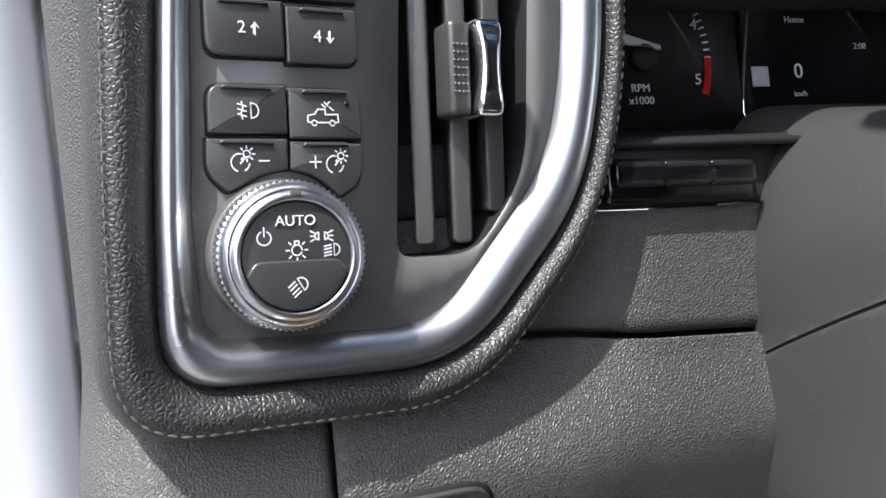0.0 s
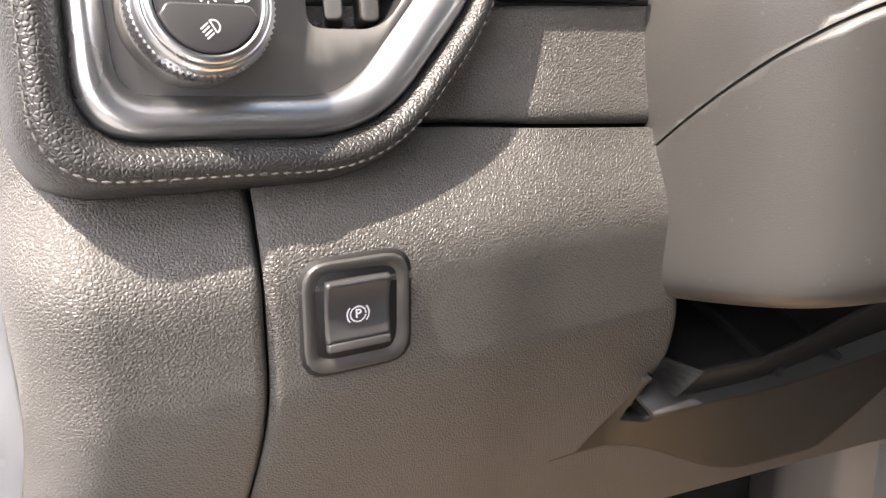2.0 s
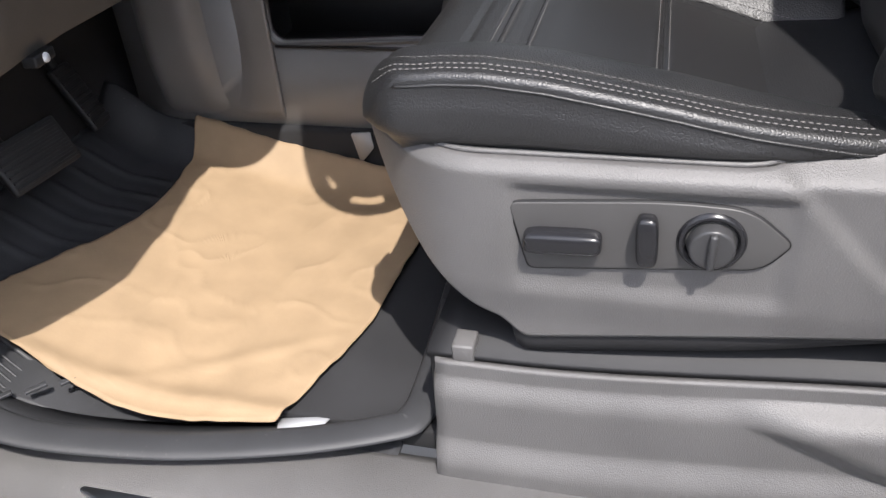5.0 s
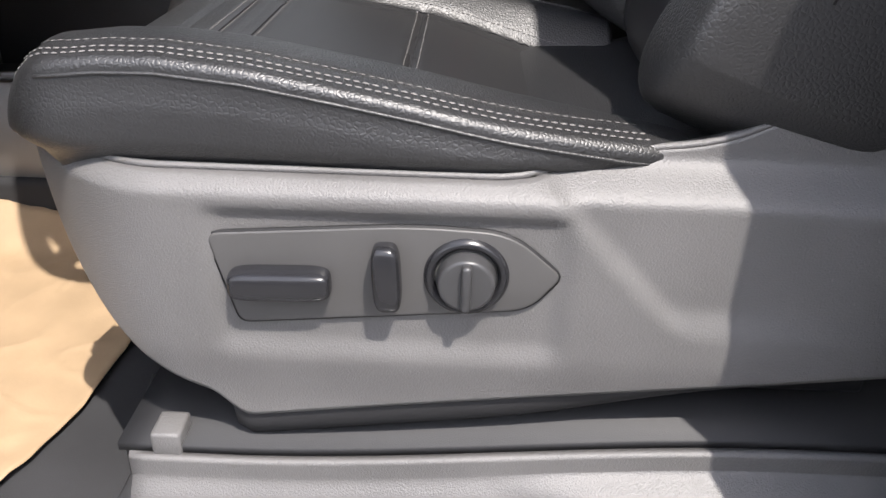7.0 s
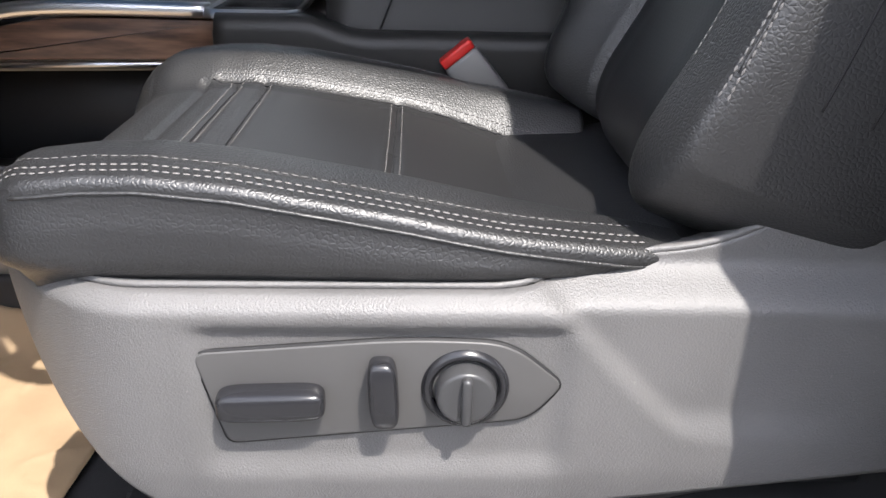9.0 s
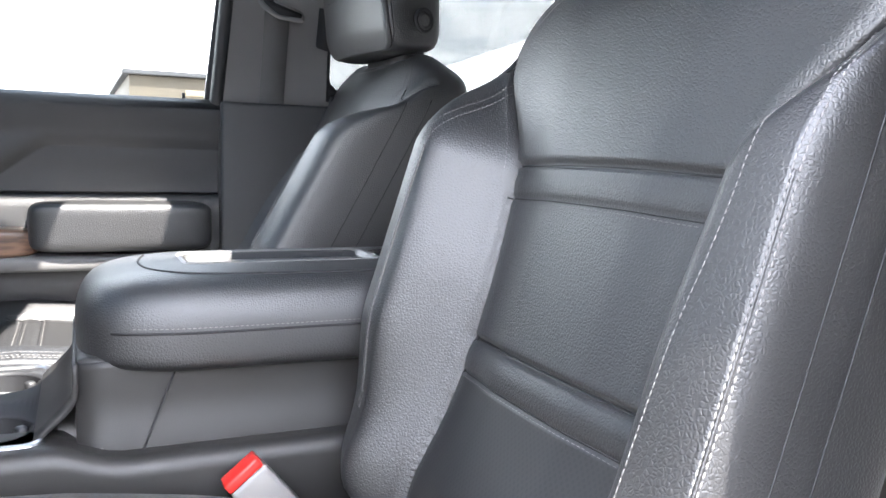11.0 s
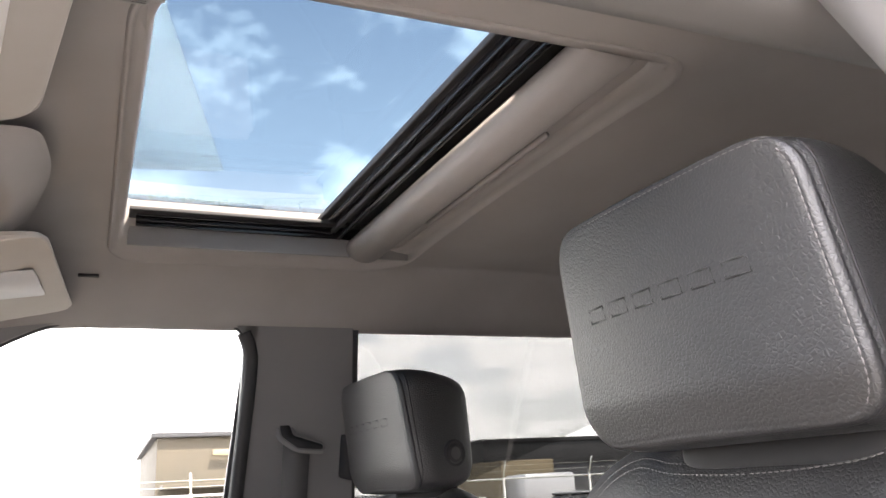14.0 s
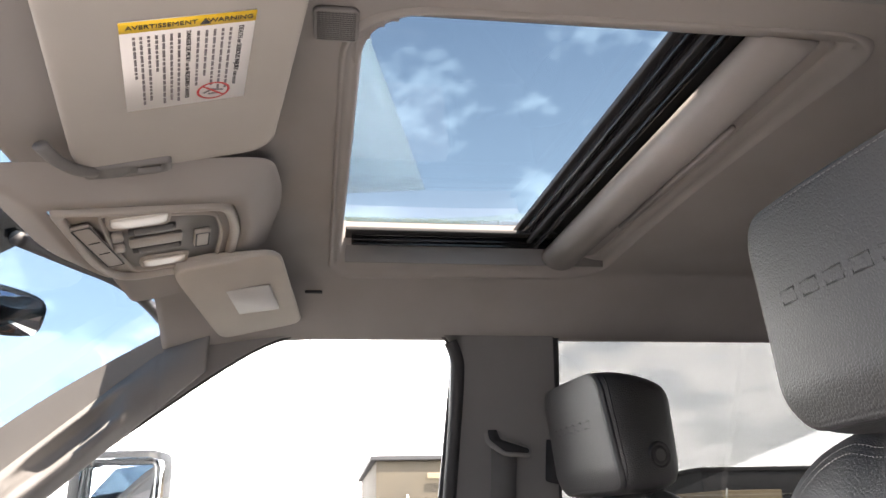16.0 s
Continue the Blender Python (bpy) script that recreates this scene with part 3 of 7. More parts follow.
def head_shell(cx):
    """A flat-faced headrest: a face edged by a seam, sides that taper to the back, a rounded back."""
    rim = resample(HEAD_FACE, 260)
    bm = bmesh.new()
    r = 0.006
    rings = []
    for x, z in rim:
        reach = math.hypot(x, z)
        col = []
        for k in range(41):
            f = math.sin(k / 40 * math.pi / 2)
            d = (1 - f) * reach
            px, pz = x * f, z * f
            y = 0.030 + 0.12 * (pz + 0.05) + 0.012 * (1 - (px / 0.15) ** 2) + 0.07 * px - 0.010 * bump01((-0.055 - pz) / 0.05)
            if d < r:
                y -= r * (1 - math.sqrt(max(0.0, 1 - ((r - d) / r) ** 2)))
            y -= 0.0008 * math.exp(-((d - 0.006) / 0.0012) ** 2)
            col.append((px, y, pz))
        y0 = col[-1][1]
        for d, w in ((0.0012, 0.994), (0.0025, 0.990), (0.0040, 0.994), (0.007, 1.004), (0.015, 1.016), (0.030, 1.026), (0.050, 1.020), (0.070, 1.000), (0.090, 0.965), (0.105, 0.925), (0.116, 0.875), (0.124, 0.80), (0.129, 0.68), (0.132, 0.50), (0.133, 0.25), (0.1335, 0.0)):
            g = d / 0.134
            top = 1 - 0.10 * g * g if z > 0 else 1.0
            col.append((x * w * (1 - 0.05 * g), (y0 - d) * (1 - g) + (0.030 - d + 0.006) * g, z * w * top))
        rings.append([bm.verts.new((cx + slim(px), y, pz + 1.040)) for px, y, pz in col])
    for i in range(len(rings)):
        p, q = rings[i - 1], rings[i]
        for k in range(len(p) - 1):
            bm.faces.new((p[k], p[k + 1], q[k + 1], q[k]))
    bmesh.ops.remove_doubles(bm, verts=bm.verts, dist=0.0002)
    bmesh.ops.recalc_face_normals(bm, faces=bm.faces[:])
    return bm


def seat(at, raise_cushion, outer):
    """A front seat; outer is -1 where the door is on the side of -x."""
    SIDE[0] = outer
    st = thing("front_seat", "black leather front seat with grey double stitching", "seat", "front seats", at=at)
    bm = cushion_shell(raise_cushion)
    tree = BVHTree.FromBMesh(bm)
    cu = part("seat_cushion", bm, LEATHER, st, "black leather cushion with a perforated centre")
    repaint(cu, PERF, lambda c: abs(c.x) < BOLSTER - 0.002 and c.z > 0.30 + raise_cushion and 0.20 < c.y < WELTS[1])

    def drawn(name, pts, pitch=0.0065, way=(0, 0, -1), owner=None, skin=None, width=0.0009, lift=0.0006):
        places = dropped(skin or tree, pts, way, lift)
        if len(places) > 1:
            part(name, stitches(places, pitch * 0.9, 0.0044, width * 0.72), THREAD, owner or cu)
    z = 0.7
    for off in (WELTS[0] + 0.006, WELTS[0] - 0.006, WELTS[1] - 0.005, WELTS[2] + 0.006, WELTS[2] - 0.006):
        drawn("stitching", [(x, off, z) for x in steps(-0.134, 0.134, 60)], width=0.0011)
    rim = resample(CUSHION_PLAN, 400)
    for sx in (-1, 1):
        drawn("stitching", [(sx * (BOLSTER + 0.007), y, z) for y in steps(0.205, 0.560, 70)])
        # double row along the crisp edge, with the welt between
        run = [p for p in rim if p[0] * sx > 0 and 0.185 < p[1] < 0.640]
        run.sort(key=lambda p: p[1])
        for inset, wd in ((0.011, 0.0013), (0.019, 0.0013), (0.0325, 0.0007)):
            pts = []
            for k, (x, y) in enumerate(run):
                a, b = run[max(k - 1, 0)], run[min(k + 1, len(run) - 1)]
                tx, ty = b[0] - a[0], b[1] - a[1]
                long = math.hypot(tx, ty)
                nx, ny = -ty / long * sx, tx / long * sx
                pts.append((x + nx * inset, y + ny * inset, z))
            drawn("stitching", pts, 0.0072, width=wd)
        side = [(sx * 0.6, y, between(CUSHION_EDGE, y) - 0.016 + raise_cushion) for y in steps(0.185, 0.600, 90)]
        part("piping", tube([h[0] for h in dropped(tree, side, (-sx, 0, 0), 0.0004)], 0.0014, 6), LEATHER, cu)
    flap = blob((0.20, 0.115, 0.028), 5, 18, lambda p: Vector((p.x, p.y + 0.165, p.z + 0.322 + raise_cushion + 0.25 * max(0, 0.0 - p.y))))
    part("rear_flap", flap, LEATHER, st)
    # backrest
    bm = blob((0.272, 0.30, 0.070), 5, (280, 300, 24), back_skin)
    tree_b = BVHTree.FromBMesh(bm)
    bk = part("backrest", bm, LEATHER, st, "black leather backrest with bolsters and a perforated lower panel")

    def v_of(c):
        return (c - Vector((0, 0.135, 0.40))).dot(UP)
    repaint(bk, PERF_UP, lambda c: abs(c.x) < 0.131 and v_of(c) < 0.142 and c.y > 0.03)

    def on_back(u, v):
        return Vector((wide(u), 0.135, 0.40)) + UP * v + OUT * 0.3
    for sx in (-1, 1):
        inset = 0.0 if sx == outer else 0.040
        if sx == outer:
            ridge = [(0.192, 0.085), (0.191, 0.092), (0.191, 0.10), (0.190, 0.16), (0.194, 0.24), (0.204, 0.31), (0.209, 0.366), (0.208, 0.43), (0.207, 0.462)]
            drawn("stitching", [on_back(sx * q.x, q.y) for q in smooth_path([(a, b, 0) for a, b in ridge], 12)], way=-OUT, owner=bk, skin=tree_b, width=0.0009)
        else:
            drawn("stitching", [on_back(sx * (back_seam(v) + 0.007), v) for v in steps(0.36, 0.46, 30)], way=-OUT, owner=bk, skin=tree_b, width=0.0007)
        for off in (-0.002, 0.007):
            run = [(0.2405 - inset + off, 0.070), (0.241 - inset + off, 0.085), (0.243 - inset + off, 0.20), (0.245 - inset + off, 0.34), (0.237 - inset * 0.6 + off, 0.43), (0.216 + off, 0.505 + off * 0.6), (0.182 + off * 0.5, 0.545 + off), (0.135, 0.560 + off), (0.09, 0.553 + off), (0.04, 0.549 + off), (0.0, 0.548 + off)]
            drawn("stitching", [on_back(sx * q.x, q.y) for q in smooth_path([(a, b, 0) for a, b in run], 10)], way=-OUT, owner=bk, skin=tree_b, width=0.0013)
        rim_ = [h[0] for h in dropped(tree_b, [on_back(sx * (0.2455 - inset), v) for v in steps(0.085, 0.36, 60)], -OUT, 0.0)]
        part("piping", tube(rim_, 0.0014, 6), LEATHER, bk)
        for depth in (-0.010, -0.045):
            side = [h[0] for h in dropped(tree_b, [Vector((sx * 0.6, 0.135, 0.40)) + UP * v + OUT * depth for v in steps(0.08, 0.5, 50)], (-sx, 0, 0), 0.0)]
            part("piping", tube(side, 0.0009, 6), SEAM, bk)
    for s in (0.366 - 0.040, 0.18 - 0.040):
        drawn("stitching", [on_back(u, s) for u in steps(-0.128, 0.128, 50)], way=-OUT, owner=bk, skin=tree_b, width=0.0007)
    # sewn seams
    def seam_line(pts, way, owner, skin, r=0.0011):
        run = [h[0] for h in dropped(skin, pts, way, 0.0003)]
        if len(run) > 1:
            part("seam", tube(run, r, 6), SEAM, owner)
    for sx in (-1, 1):
        seam_line([on_back(sx * back_seam(v), v) for v in steps(-0.01, 0.452, 120)], -OUT, bk, tree_b, 0.0013)
        seam_line([(sx * BOLSTER, y, 0.7) for y in steps(0.20, 0.560, 80)], (0, 0, -1), cu, tree)
    for v in (0.366, 0.18):
        seam_line([on_back(u, v) for u in steps(-back_seam(v) + 0.002, back_seam(v) - 0.002, 60)], -OUT, bk, tree_b)
        seam_line([on_back(u, v - 0.036) for u in steps(-back_seam(v) + 0.002, back_seam(v) - 0.002, 60)], -OUT, bk, tree_b, 0.0007)
    for y in WELTS:
        seam_line([(x, y, 0.7) for x in steps(-BOLSTER + 0.003, BOLSTER - 0.003, 60)], (0, 0, -1), cu, tree, 0.0008)
    if outer > 0:
        # the passenger's backrest leans further back
        cu.location = (0, 0.040, 0.010)
        bk.matrix_local = pose(0, -0.035, 0.955) @ pose(0, 0, 0, 11.5) @ pose(0, 0.035, -0.955)
    # headrest
    hx = -0.017 if outer < 0 else -0.044
    bm = head_shell(hx)
    tree_h = BVHTree.FromBMesh(bm)
    hr = part("headrest", bm, LEATHER, st, "grained black leather headrest")
    face = resample(HEAD_FACE, 300)
    for sx in (-1, 1):
        seam_line([(hx + sx * 0.6, 0.030 + 0.12 * (z + 0.05) - 0.0115 + 0.07 * sx * 0.145, 1.040 + z) for z in steps(-0.080, 0.080, 50)], (-sx, 0, 0), hr, tree_h, 0.0010)
        drawn("stitching", [(hx + slim(q[0] * 0.957), 0.5, 1.040 + q[1] * 0.985) for q in sorted([q for q in face if q[0] * sx > 0.125 and abs(q[1]) < 0.084], key=lambda q: q[1])], way=(0, -1, 0), owner=hr, skin=tree_h, width=0.0009)
    drawn("stitching", [(hx + x, 0.5, 1.040 + 0.0835) for x in steps(-0.115, 0.115, 40)], way=(0, -1, 0), owner=hr, skin=tree_h, width=0.0008)
    # pressed maker's mark: plain slanted bars
    for k in range(6):
        x = hx + 0.074 - 0.0296 * k
        wide_bar = 0.0100
        run = [h[0] for h in dropped(tree_h, [(x + a, 0.5, 1.051 + b) for a, b in ((-wide_bar, -0.0055), (0, -0.0055), (wide_bar, -0.0055), (wide_bar + 0.001, 0.0055), (0, 0.0055), (-wide_bar + 0.001, 0.0055))], (0, -1, 0), -0.0006)]
        if len(run) == 6:
            part("embossed_bar", tube(run, 0.0012, 6, True), EMBOSS, hr)
    spot, out = dropped(tree_h, [(-0.5, -0.050, 0.998)], (1, 0, 0), 0.0)[0]
    BT = frame_at(spot, out.cross(Vector((0, 0, 1))) * -1, (0, 0, 1))
    if (BT.to_3x3() @ Vector((0, 0, 1))).dot(out) < 0:
        BT = frame_at(spot, out.cross(Vector((0, 0, 1))), (0, 0, 1))
    button = part("release_button", band(circle(0, 0, 0.021, 48), circle(0, 0, 0.003, 48), [(0, -0.002), (0.06, 0.0022), (0.22, 0.0026), (0.30, 0.0004), (0.40, 0.0002), (0.46, 0.0028), (0.9, 0.0018), (1, 0.0018)], 48, BT), DARK, hr, "round black tilt button")
    part("button_face", plate(circle(0, 0, 0.0110, 32), 0.003, BT @ pose(0, 0, 0.0024), 0.0006), COLUMN, button)
    # near-black filler standing in for the shade under the headrest
    part("neck_shade", blob((0.105, 0.024, 0.026), 4, 14, lambda p: Vector((p.x + hx, p.y - 0.050, p.z + 0.940))), SEAM, st)
    for sx in (-0.06, 0.06):
        part("post", cyl(0.006, 0.006, 0.10, 20, pose(sx + hx, -0.040, 0.925)), BRIGHT, st)
    return st

# ---- side shield and base of the driver's seat ----
def shield_top(y):
    return 0.352 + 0.02 * bump01((0.30 - y) / 0.15) + 0.085 * bump01((0.17 - y) / 0.20)


def shield_low(y):
    return 0.148 + 0.135 * max(0.0, 0.482 - y) + 0.022 * bump01((y - 0.474) / 0.034) + 0.170 * max(0.0, (y - 0.490) / 0.174) ** 1.6


def shield_x(y, z):
    x = -0.690 + 0.115 * max(0.0, (y - 0.522) / 0.14) ** 2.0
    ledge = 0.338 + 0.0 * y
    x += 0.030 * bump01((z - ledge) / 0.028)
    step = bump01((0.250 - y - 0.96 * (0.332 - z)) / 0.018) * bump01((z - 0.235) / 0.03)
    x += 0.007 * step * (1 - bump01((0.17 - y) / 0.25))
    x += 0.010 * bump01((0.22 - z) / 0.06) * 0.6
    inside = bump01((0.500 - y) / 0.02) * bump01((y - 0.235) / 0.02) * bump01((z - 0.206) / 0.024) * bump01((0.334 - z) / 0.012)
    return x + 0.006 * inside


sh = thing("seat_side_shield", "grey plastic side shield of the driver's seat", "seat trim")


def shield(u, v):
    y = 0.664 - u * 0.82
    z = shield_low(y) + (shield_top(y) - shield_low(y)) * v
    return Vector((shield_x(y, z), y, z))


part("shield", sheet(shield, steps(0, 1, 160), steps(0, 1, 60), 0.006), PLASTIC, sh)
part("top_lip", sheet(lambda u, v: Vector((shield_x(u, shield_top(u)) + 0.05 * v, u, shield_top(u) + 0.002 * math.sin(v * 3) - 0.02 * v)), steps(-0.16, 0.662, 60), steps(0, 1, 5), 0.004), PLASTIC, sh)
SWITCHPLATE = surface("dark_satin_plate", (0.070, 0.068, 0.067), 0.42, grain=0.15, grain_scale=1800, vary=0.06)
SWITCHBLACK = surface("polished_black_switch", (0.016, 0.016, 0.018), 0.24, vary=0.1)
SP = frame_at((-0.6880, 0.37, 0.28), (0, -1, 0), (0, 0, 1))
PAN = rounded([(-0.124, 0.030), (0.020, 0.041), (0.086, 0.038), (0.124, 0.006), (0.102, -0.022), (-0.105, -0.041)], [0.010, 0.05, 0.02, 0.008, 0.015, 0.008], 6)
part("switch_plate", plate(PAN, 0.004, SP, 0.0012), SWITCHPLATE, sh, "flat grey switch plate")
part("plate_gap", plate(scaled(PAN, -0.0014), 0.003, SP @ pose(0, 0, -0.0012)), SEAM, sh)
part("slide_switch", blob((0.036, 0.0125, 0.012), 5, 14, lambda p: SP @ Vector((p.x - 0.073 + 0.0, p.y * (1 - 0.25 * max(p.z, 0) / 0.012) - 0.004 + 0.03 * p.x, p.z * 0.8 + 0.007))), SWITCHBLACK, sh, "long seat slide switch")
part("recline_switch", blob((0.0100, 0.0255, 0.013), 4, 14, lambda p: SP @ Vector((p.x + 0.002 - 0.05 * p.y, p.y + 0.0055, p.z * 0.8 + 0.008))), SWITCHBLACK, sh, "upright recline switch")
part("knob_bezel", band(circle(0, 0, 0.0300, 64), circle(0, 0, 0.0220, 64), [(0, 0.0), (0.25, 0.004), (0.6, 0.005), (1, 0.001)], 64, SP @ pose(0.057, 0.004, 0)), SWITCHBLACK, sh)
part("lumbar_knob", cyl(0.0215, 0.0195, 0.014, 48, SP @ pose(0.057, 0.004, 0.008), 0.003), BUTTON, sh, "round lumbar knob")
part("knob_grip", box(0.007, 0.036, 0.008, 0.003, SP @ pose(0.057, 0.004, 0.017)), BUTTON, sh)
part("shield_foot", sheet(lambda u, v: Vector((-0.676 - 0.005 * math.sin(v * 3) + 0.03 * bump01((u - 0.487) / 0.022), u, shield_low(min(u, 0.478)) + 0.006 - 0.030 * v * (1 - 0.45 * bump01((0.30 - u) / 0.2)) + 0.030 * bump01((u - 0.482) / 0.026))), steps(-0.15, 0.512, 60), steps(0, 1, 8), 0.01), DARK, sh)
base = thing("seat_riser", "grey plastic riser cover under the driver's seat", "seat base")


def riser(u, v):
    y = 0.585 - 0.9 * u
    z = 0.112 + 0.03 * bump01((0.5 - y) / 0.45) - 0.18 * v
    belly = bump01((v - 0.10) / 0.14)
    dish = bump01((y - 0.18 + 0.35 * (v - 0.25)) / 0.08)
    return Vector((-0.690 - 0.028 * belly * (1 - 0.55 * dish * (1 - bump01((v - 0.55) / 0.2))) + 0.10 * max(0, (0.02 - u) / 0.02) ** 2, y, z))


part("cover", sheet(riser, steps(0, 1, 110), steps(0, 1, 50), 0.008, False), PLASTIC, base)
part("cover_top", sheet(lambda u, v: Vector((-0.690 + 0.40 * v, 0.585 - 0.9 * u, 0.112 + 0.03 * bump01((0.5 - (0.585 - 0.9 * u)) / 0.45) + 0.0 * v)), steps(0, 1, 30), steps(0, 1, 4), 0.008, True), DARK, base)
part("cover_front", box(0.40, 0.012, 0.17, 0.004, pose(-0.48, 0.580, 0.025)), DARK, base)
part("rail_block", box(0.030, 0.024, 0.022, 0.003, pose(-0.678, 0.545, 0.121)), PLASTIC, base, "square plastic rail end")
# black box put in as the shade under the cushion, no real part
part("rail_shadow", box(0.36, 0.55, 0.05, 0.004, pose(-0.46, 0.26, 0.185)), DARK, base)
pb_ = thing("seat_riser", "grey plastic riser under the passenger seat", "seat base")
part("cover", blob((0.22, 0.28, 0.16), 6, 10, lambda p: Vector((p.x + 0.39, p.y + 0.22, p.z + 0.14))), PLASTIC, pb_)
part("frame", box(0.36, 0.40, 0.12, 0.02, pose(0.39, 0.30, 0.31)), DARK, pb_)

# ---- dashboard, driver's end ----
POD = frame_at((-0.70, 0.962, 0.78), (0.985, 0.17, -0.045), (0, 0.17, 0.985))


def on_pod(u, v, n=0.0, turn=0.0):
    return POD @ pose(u, v, n, 0, 0, turn)


def knee_y(x, z):
    """The rear face of the lower dash."""
    w = bump01((-0.55 - x) / 0.06)
    y = 0.974 + 0.012 * w - (0.020 + 0.016 * w) * bump01((0.72 - z) / 0.06) + 0.155 * max(0.0, 0.655 - z) + 0.07 * (max(0.0, 0.60 - z) / 0.20) ** 1.25
    return y + 0.10 * (min(x, -0.47) + 0.66)


def seam_x(z):
    """Where the end panel meets the knee panel."""
    return -0.720 - 0.045 * bump01((0.62 - z) / 0.25)


dash = thing("dashboard", "dark grey grained dashboard of a pickup, driver's end", "dashboard")
def knee_end(z):
    """The right-hand edge of the knee panel: beside the column above, on under the pocket below."""
    return -0.474 + 0.015 * bump01((0.66 - z) / 0.1) - 0.045 * bump01((0.565 - z) / 0.09)


def pocket_z(x):
    """The lower edge of the pocket beside the column."""
    return 0.484 - 0.084 * bump01((x + 0.50) / 0.20) + 0.24 * bump01((x + 0.24) / 0.10)


def knee_skin(u, v):
    x = seam_x(v) + 0.0007 + u * (knee_end(v) - seam_x(v))
    lip = 0.003 * math.exp(-(u / 0.008) ** 2) + 0.006 * math.exp(-((1 - u) / 0.010) ** 2)
    return Vector((x, knee_y(x, v) + lip, v + 0.07 * max(0.0, -0.474 - x) * bump01((v - 0.64) / 0.07)))


def knee_low(u, v):
    z0 = 0.38 + 0.104 * v
    a = seam_x(z0) + 0.0007
    x = a + u * (0.40 - a)
    z = 0.38 + (pocket_z(x) - 0.38) * v
    return Vector((x, knee_y(x, z) + 0.003 * math.exp(-(u / 0.002) ** 2), z))


def behind(fn):
    return lambda u, v: fn(u, v) + Vector((0, 0.003, 0))


bm = join(sheet(knee_skin, steps(0, 1, 80), steps(0.484, 0.709, 44)), sheet(knee_low, steps(0, 1, 200), steps(0, 1, 18)),
          sheet(behind(knee_skin), steps(0, 1, 80), steps(0.484, 0.709, 44), 0.010), sheet(behind(knee_low), steps(0, 1, 200), steps(0, 1, 18), 0.010))
knee = part("knee_panel", bm, DASH, dash, "grained grey knee panel under the steering column")


def upper(u, v):
    return Vector((u, knee_y(u, 0.71) + 0.002 + 0.22 * (v - 0.711) + 0.004 * math.exp(-((v - 0.711) / 0.003) ** 2), v + 0.07 * max(0.0, -0.474 - u) * bump01((0.80 - v) / 0.08)))


part("upper_panel", sheet(upper, steps(-0.70, -0.472, 20), steps(0.711, 0.778, 16), 0.012), DASH, dash)
part("apron", sheet(lambda u, v: upper(u, v) + Vector((0, 0.001, 0)), steps(-0.70, -0.44, 12), steps(0.779, 0.815, 8), 0.010), DARK, dash, "black apron below the gauges")


def cap(u, v):
    x = seam_x(v) - 0.0007 - 0.068 * min(u / 0.55, 1.0)
    a = max(0.0, (u - 0.55) / 0.45) * math.pi / 2
    bulge = 0.003 * math.exp(-(u / 0.012) ** 2)
    return Vector((x - 0.044 * math.sin(a), knee_y(x, v) + bulge + 0.075 * (1 - math.cos(a)) + (0.12 if u > 0.99 else 0), v))


part("end_panel", sheet(cap, steps(0, 1, 40), steps(0.385, 0.95, 60), 0.012, True), DASH, dash, "grained end panel beside the door")
part("seam_backing", join(box(0.30, 0.004, 0.03, 0, pose(-0.60, knee_y(-0.60, 0.71) + 0.016, 0.71, 0, 0, 5.7)), sheet(lambda u, v: Vector((seam_x(v) + u, knee_y(seam_x(v), v) + 0.016, v)), [-0.015, 0.015], steps(0.39, 0.72, 12))), SEAM, dash)
pk = thing("pocket_tray", "black plastic pocket beside the steering column", "storage pocket")
def notch(x, v):
    """The small dark recess at the end of the pocket lip."""
    return bump01((x + 0.482 - 0.012 * v) / 0.004) * bump01((-0.437 - 0.020 * (1 - v) / 0.6 - x) / 0.004) * bump01((v - 0.40) / 0.05)


def tray_skin(u, v):
    x = -0.53 + 0.37 * u
    lip = 0.546 + 0.033 * bump01((x + 0.40) / 0.16)
    low = pocket_z(x) - 0.001
    z = low + (lip - low) * v
    base = knee_y(x, low) - 0.0004
    return Vector((x, base + (0.992 + 0.02 * bump01((-0.46 - x) / 0.03) - base) * v + 0.030 * notch(x, v), z))
part("tray_front", sheet(tray_skin, steps(0, 1, 180), steps(0, 1, 40), 0.004), surface("black_pocket_plastic", (0.018, 0.0175, 0.017), 0.5, grain=0.3, grain_scale=1300, vary=0.08, spec=0.4), pk)
part("tray_floor", sheet(lambda u, v: Vector((u, 0.996 + v, 0.522 + 0.25 * v + 0.12 * bump01((u + 0.40) / 0.3) * 0.2)), steps(-0.47, -0.16, 12), [0, 0.12], 0.004), DARK, pk)
part("tray_back", sheet(lambda u, v: Vector((u, 1.11, v)), [-0.50, 0.0], [0.45, 0.68], 0.004), DARK, pk)
for k in range(4):
    x = -0.36 + 0.055 * k
    part("rib", box(0.003, 0.10, 0.010, 0.001, pose(x, 1.05, 0.540, 14)), DARK, pk)

# steering column shroud
col = thing("steering_column", "dark grey plastic steering column shroud", "steering column")


def shroud(p):
    """A column with rounded plan whose underside and parting line rise towards the wheel."""
    a, b = p.x / 0.137, p.y / 0.127
    x, y = p.x * math.sqrt(1 - 0.38 * b * b), p.y * math.sqrt(1 - 0.38 * a * a)
    y += 0.987
    low = 0.604 + 0.20 * (0.97 - y)
    top = 0.828 - 0.050 * (max(0.0, -0.43 - (x - 0.348)) / 0.055) ** 2
    return Vector((x - 0.348, y, low + (top - low) * (p.z + 1) / 2))


def parting(y):
    return 0.713 + 0.70 * (0.965 - y)


def lower_half(p):
    q = shroud(p)
    q.z = min(q.z, parting(q.y))
    return q


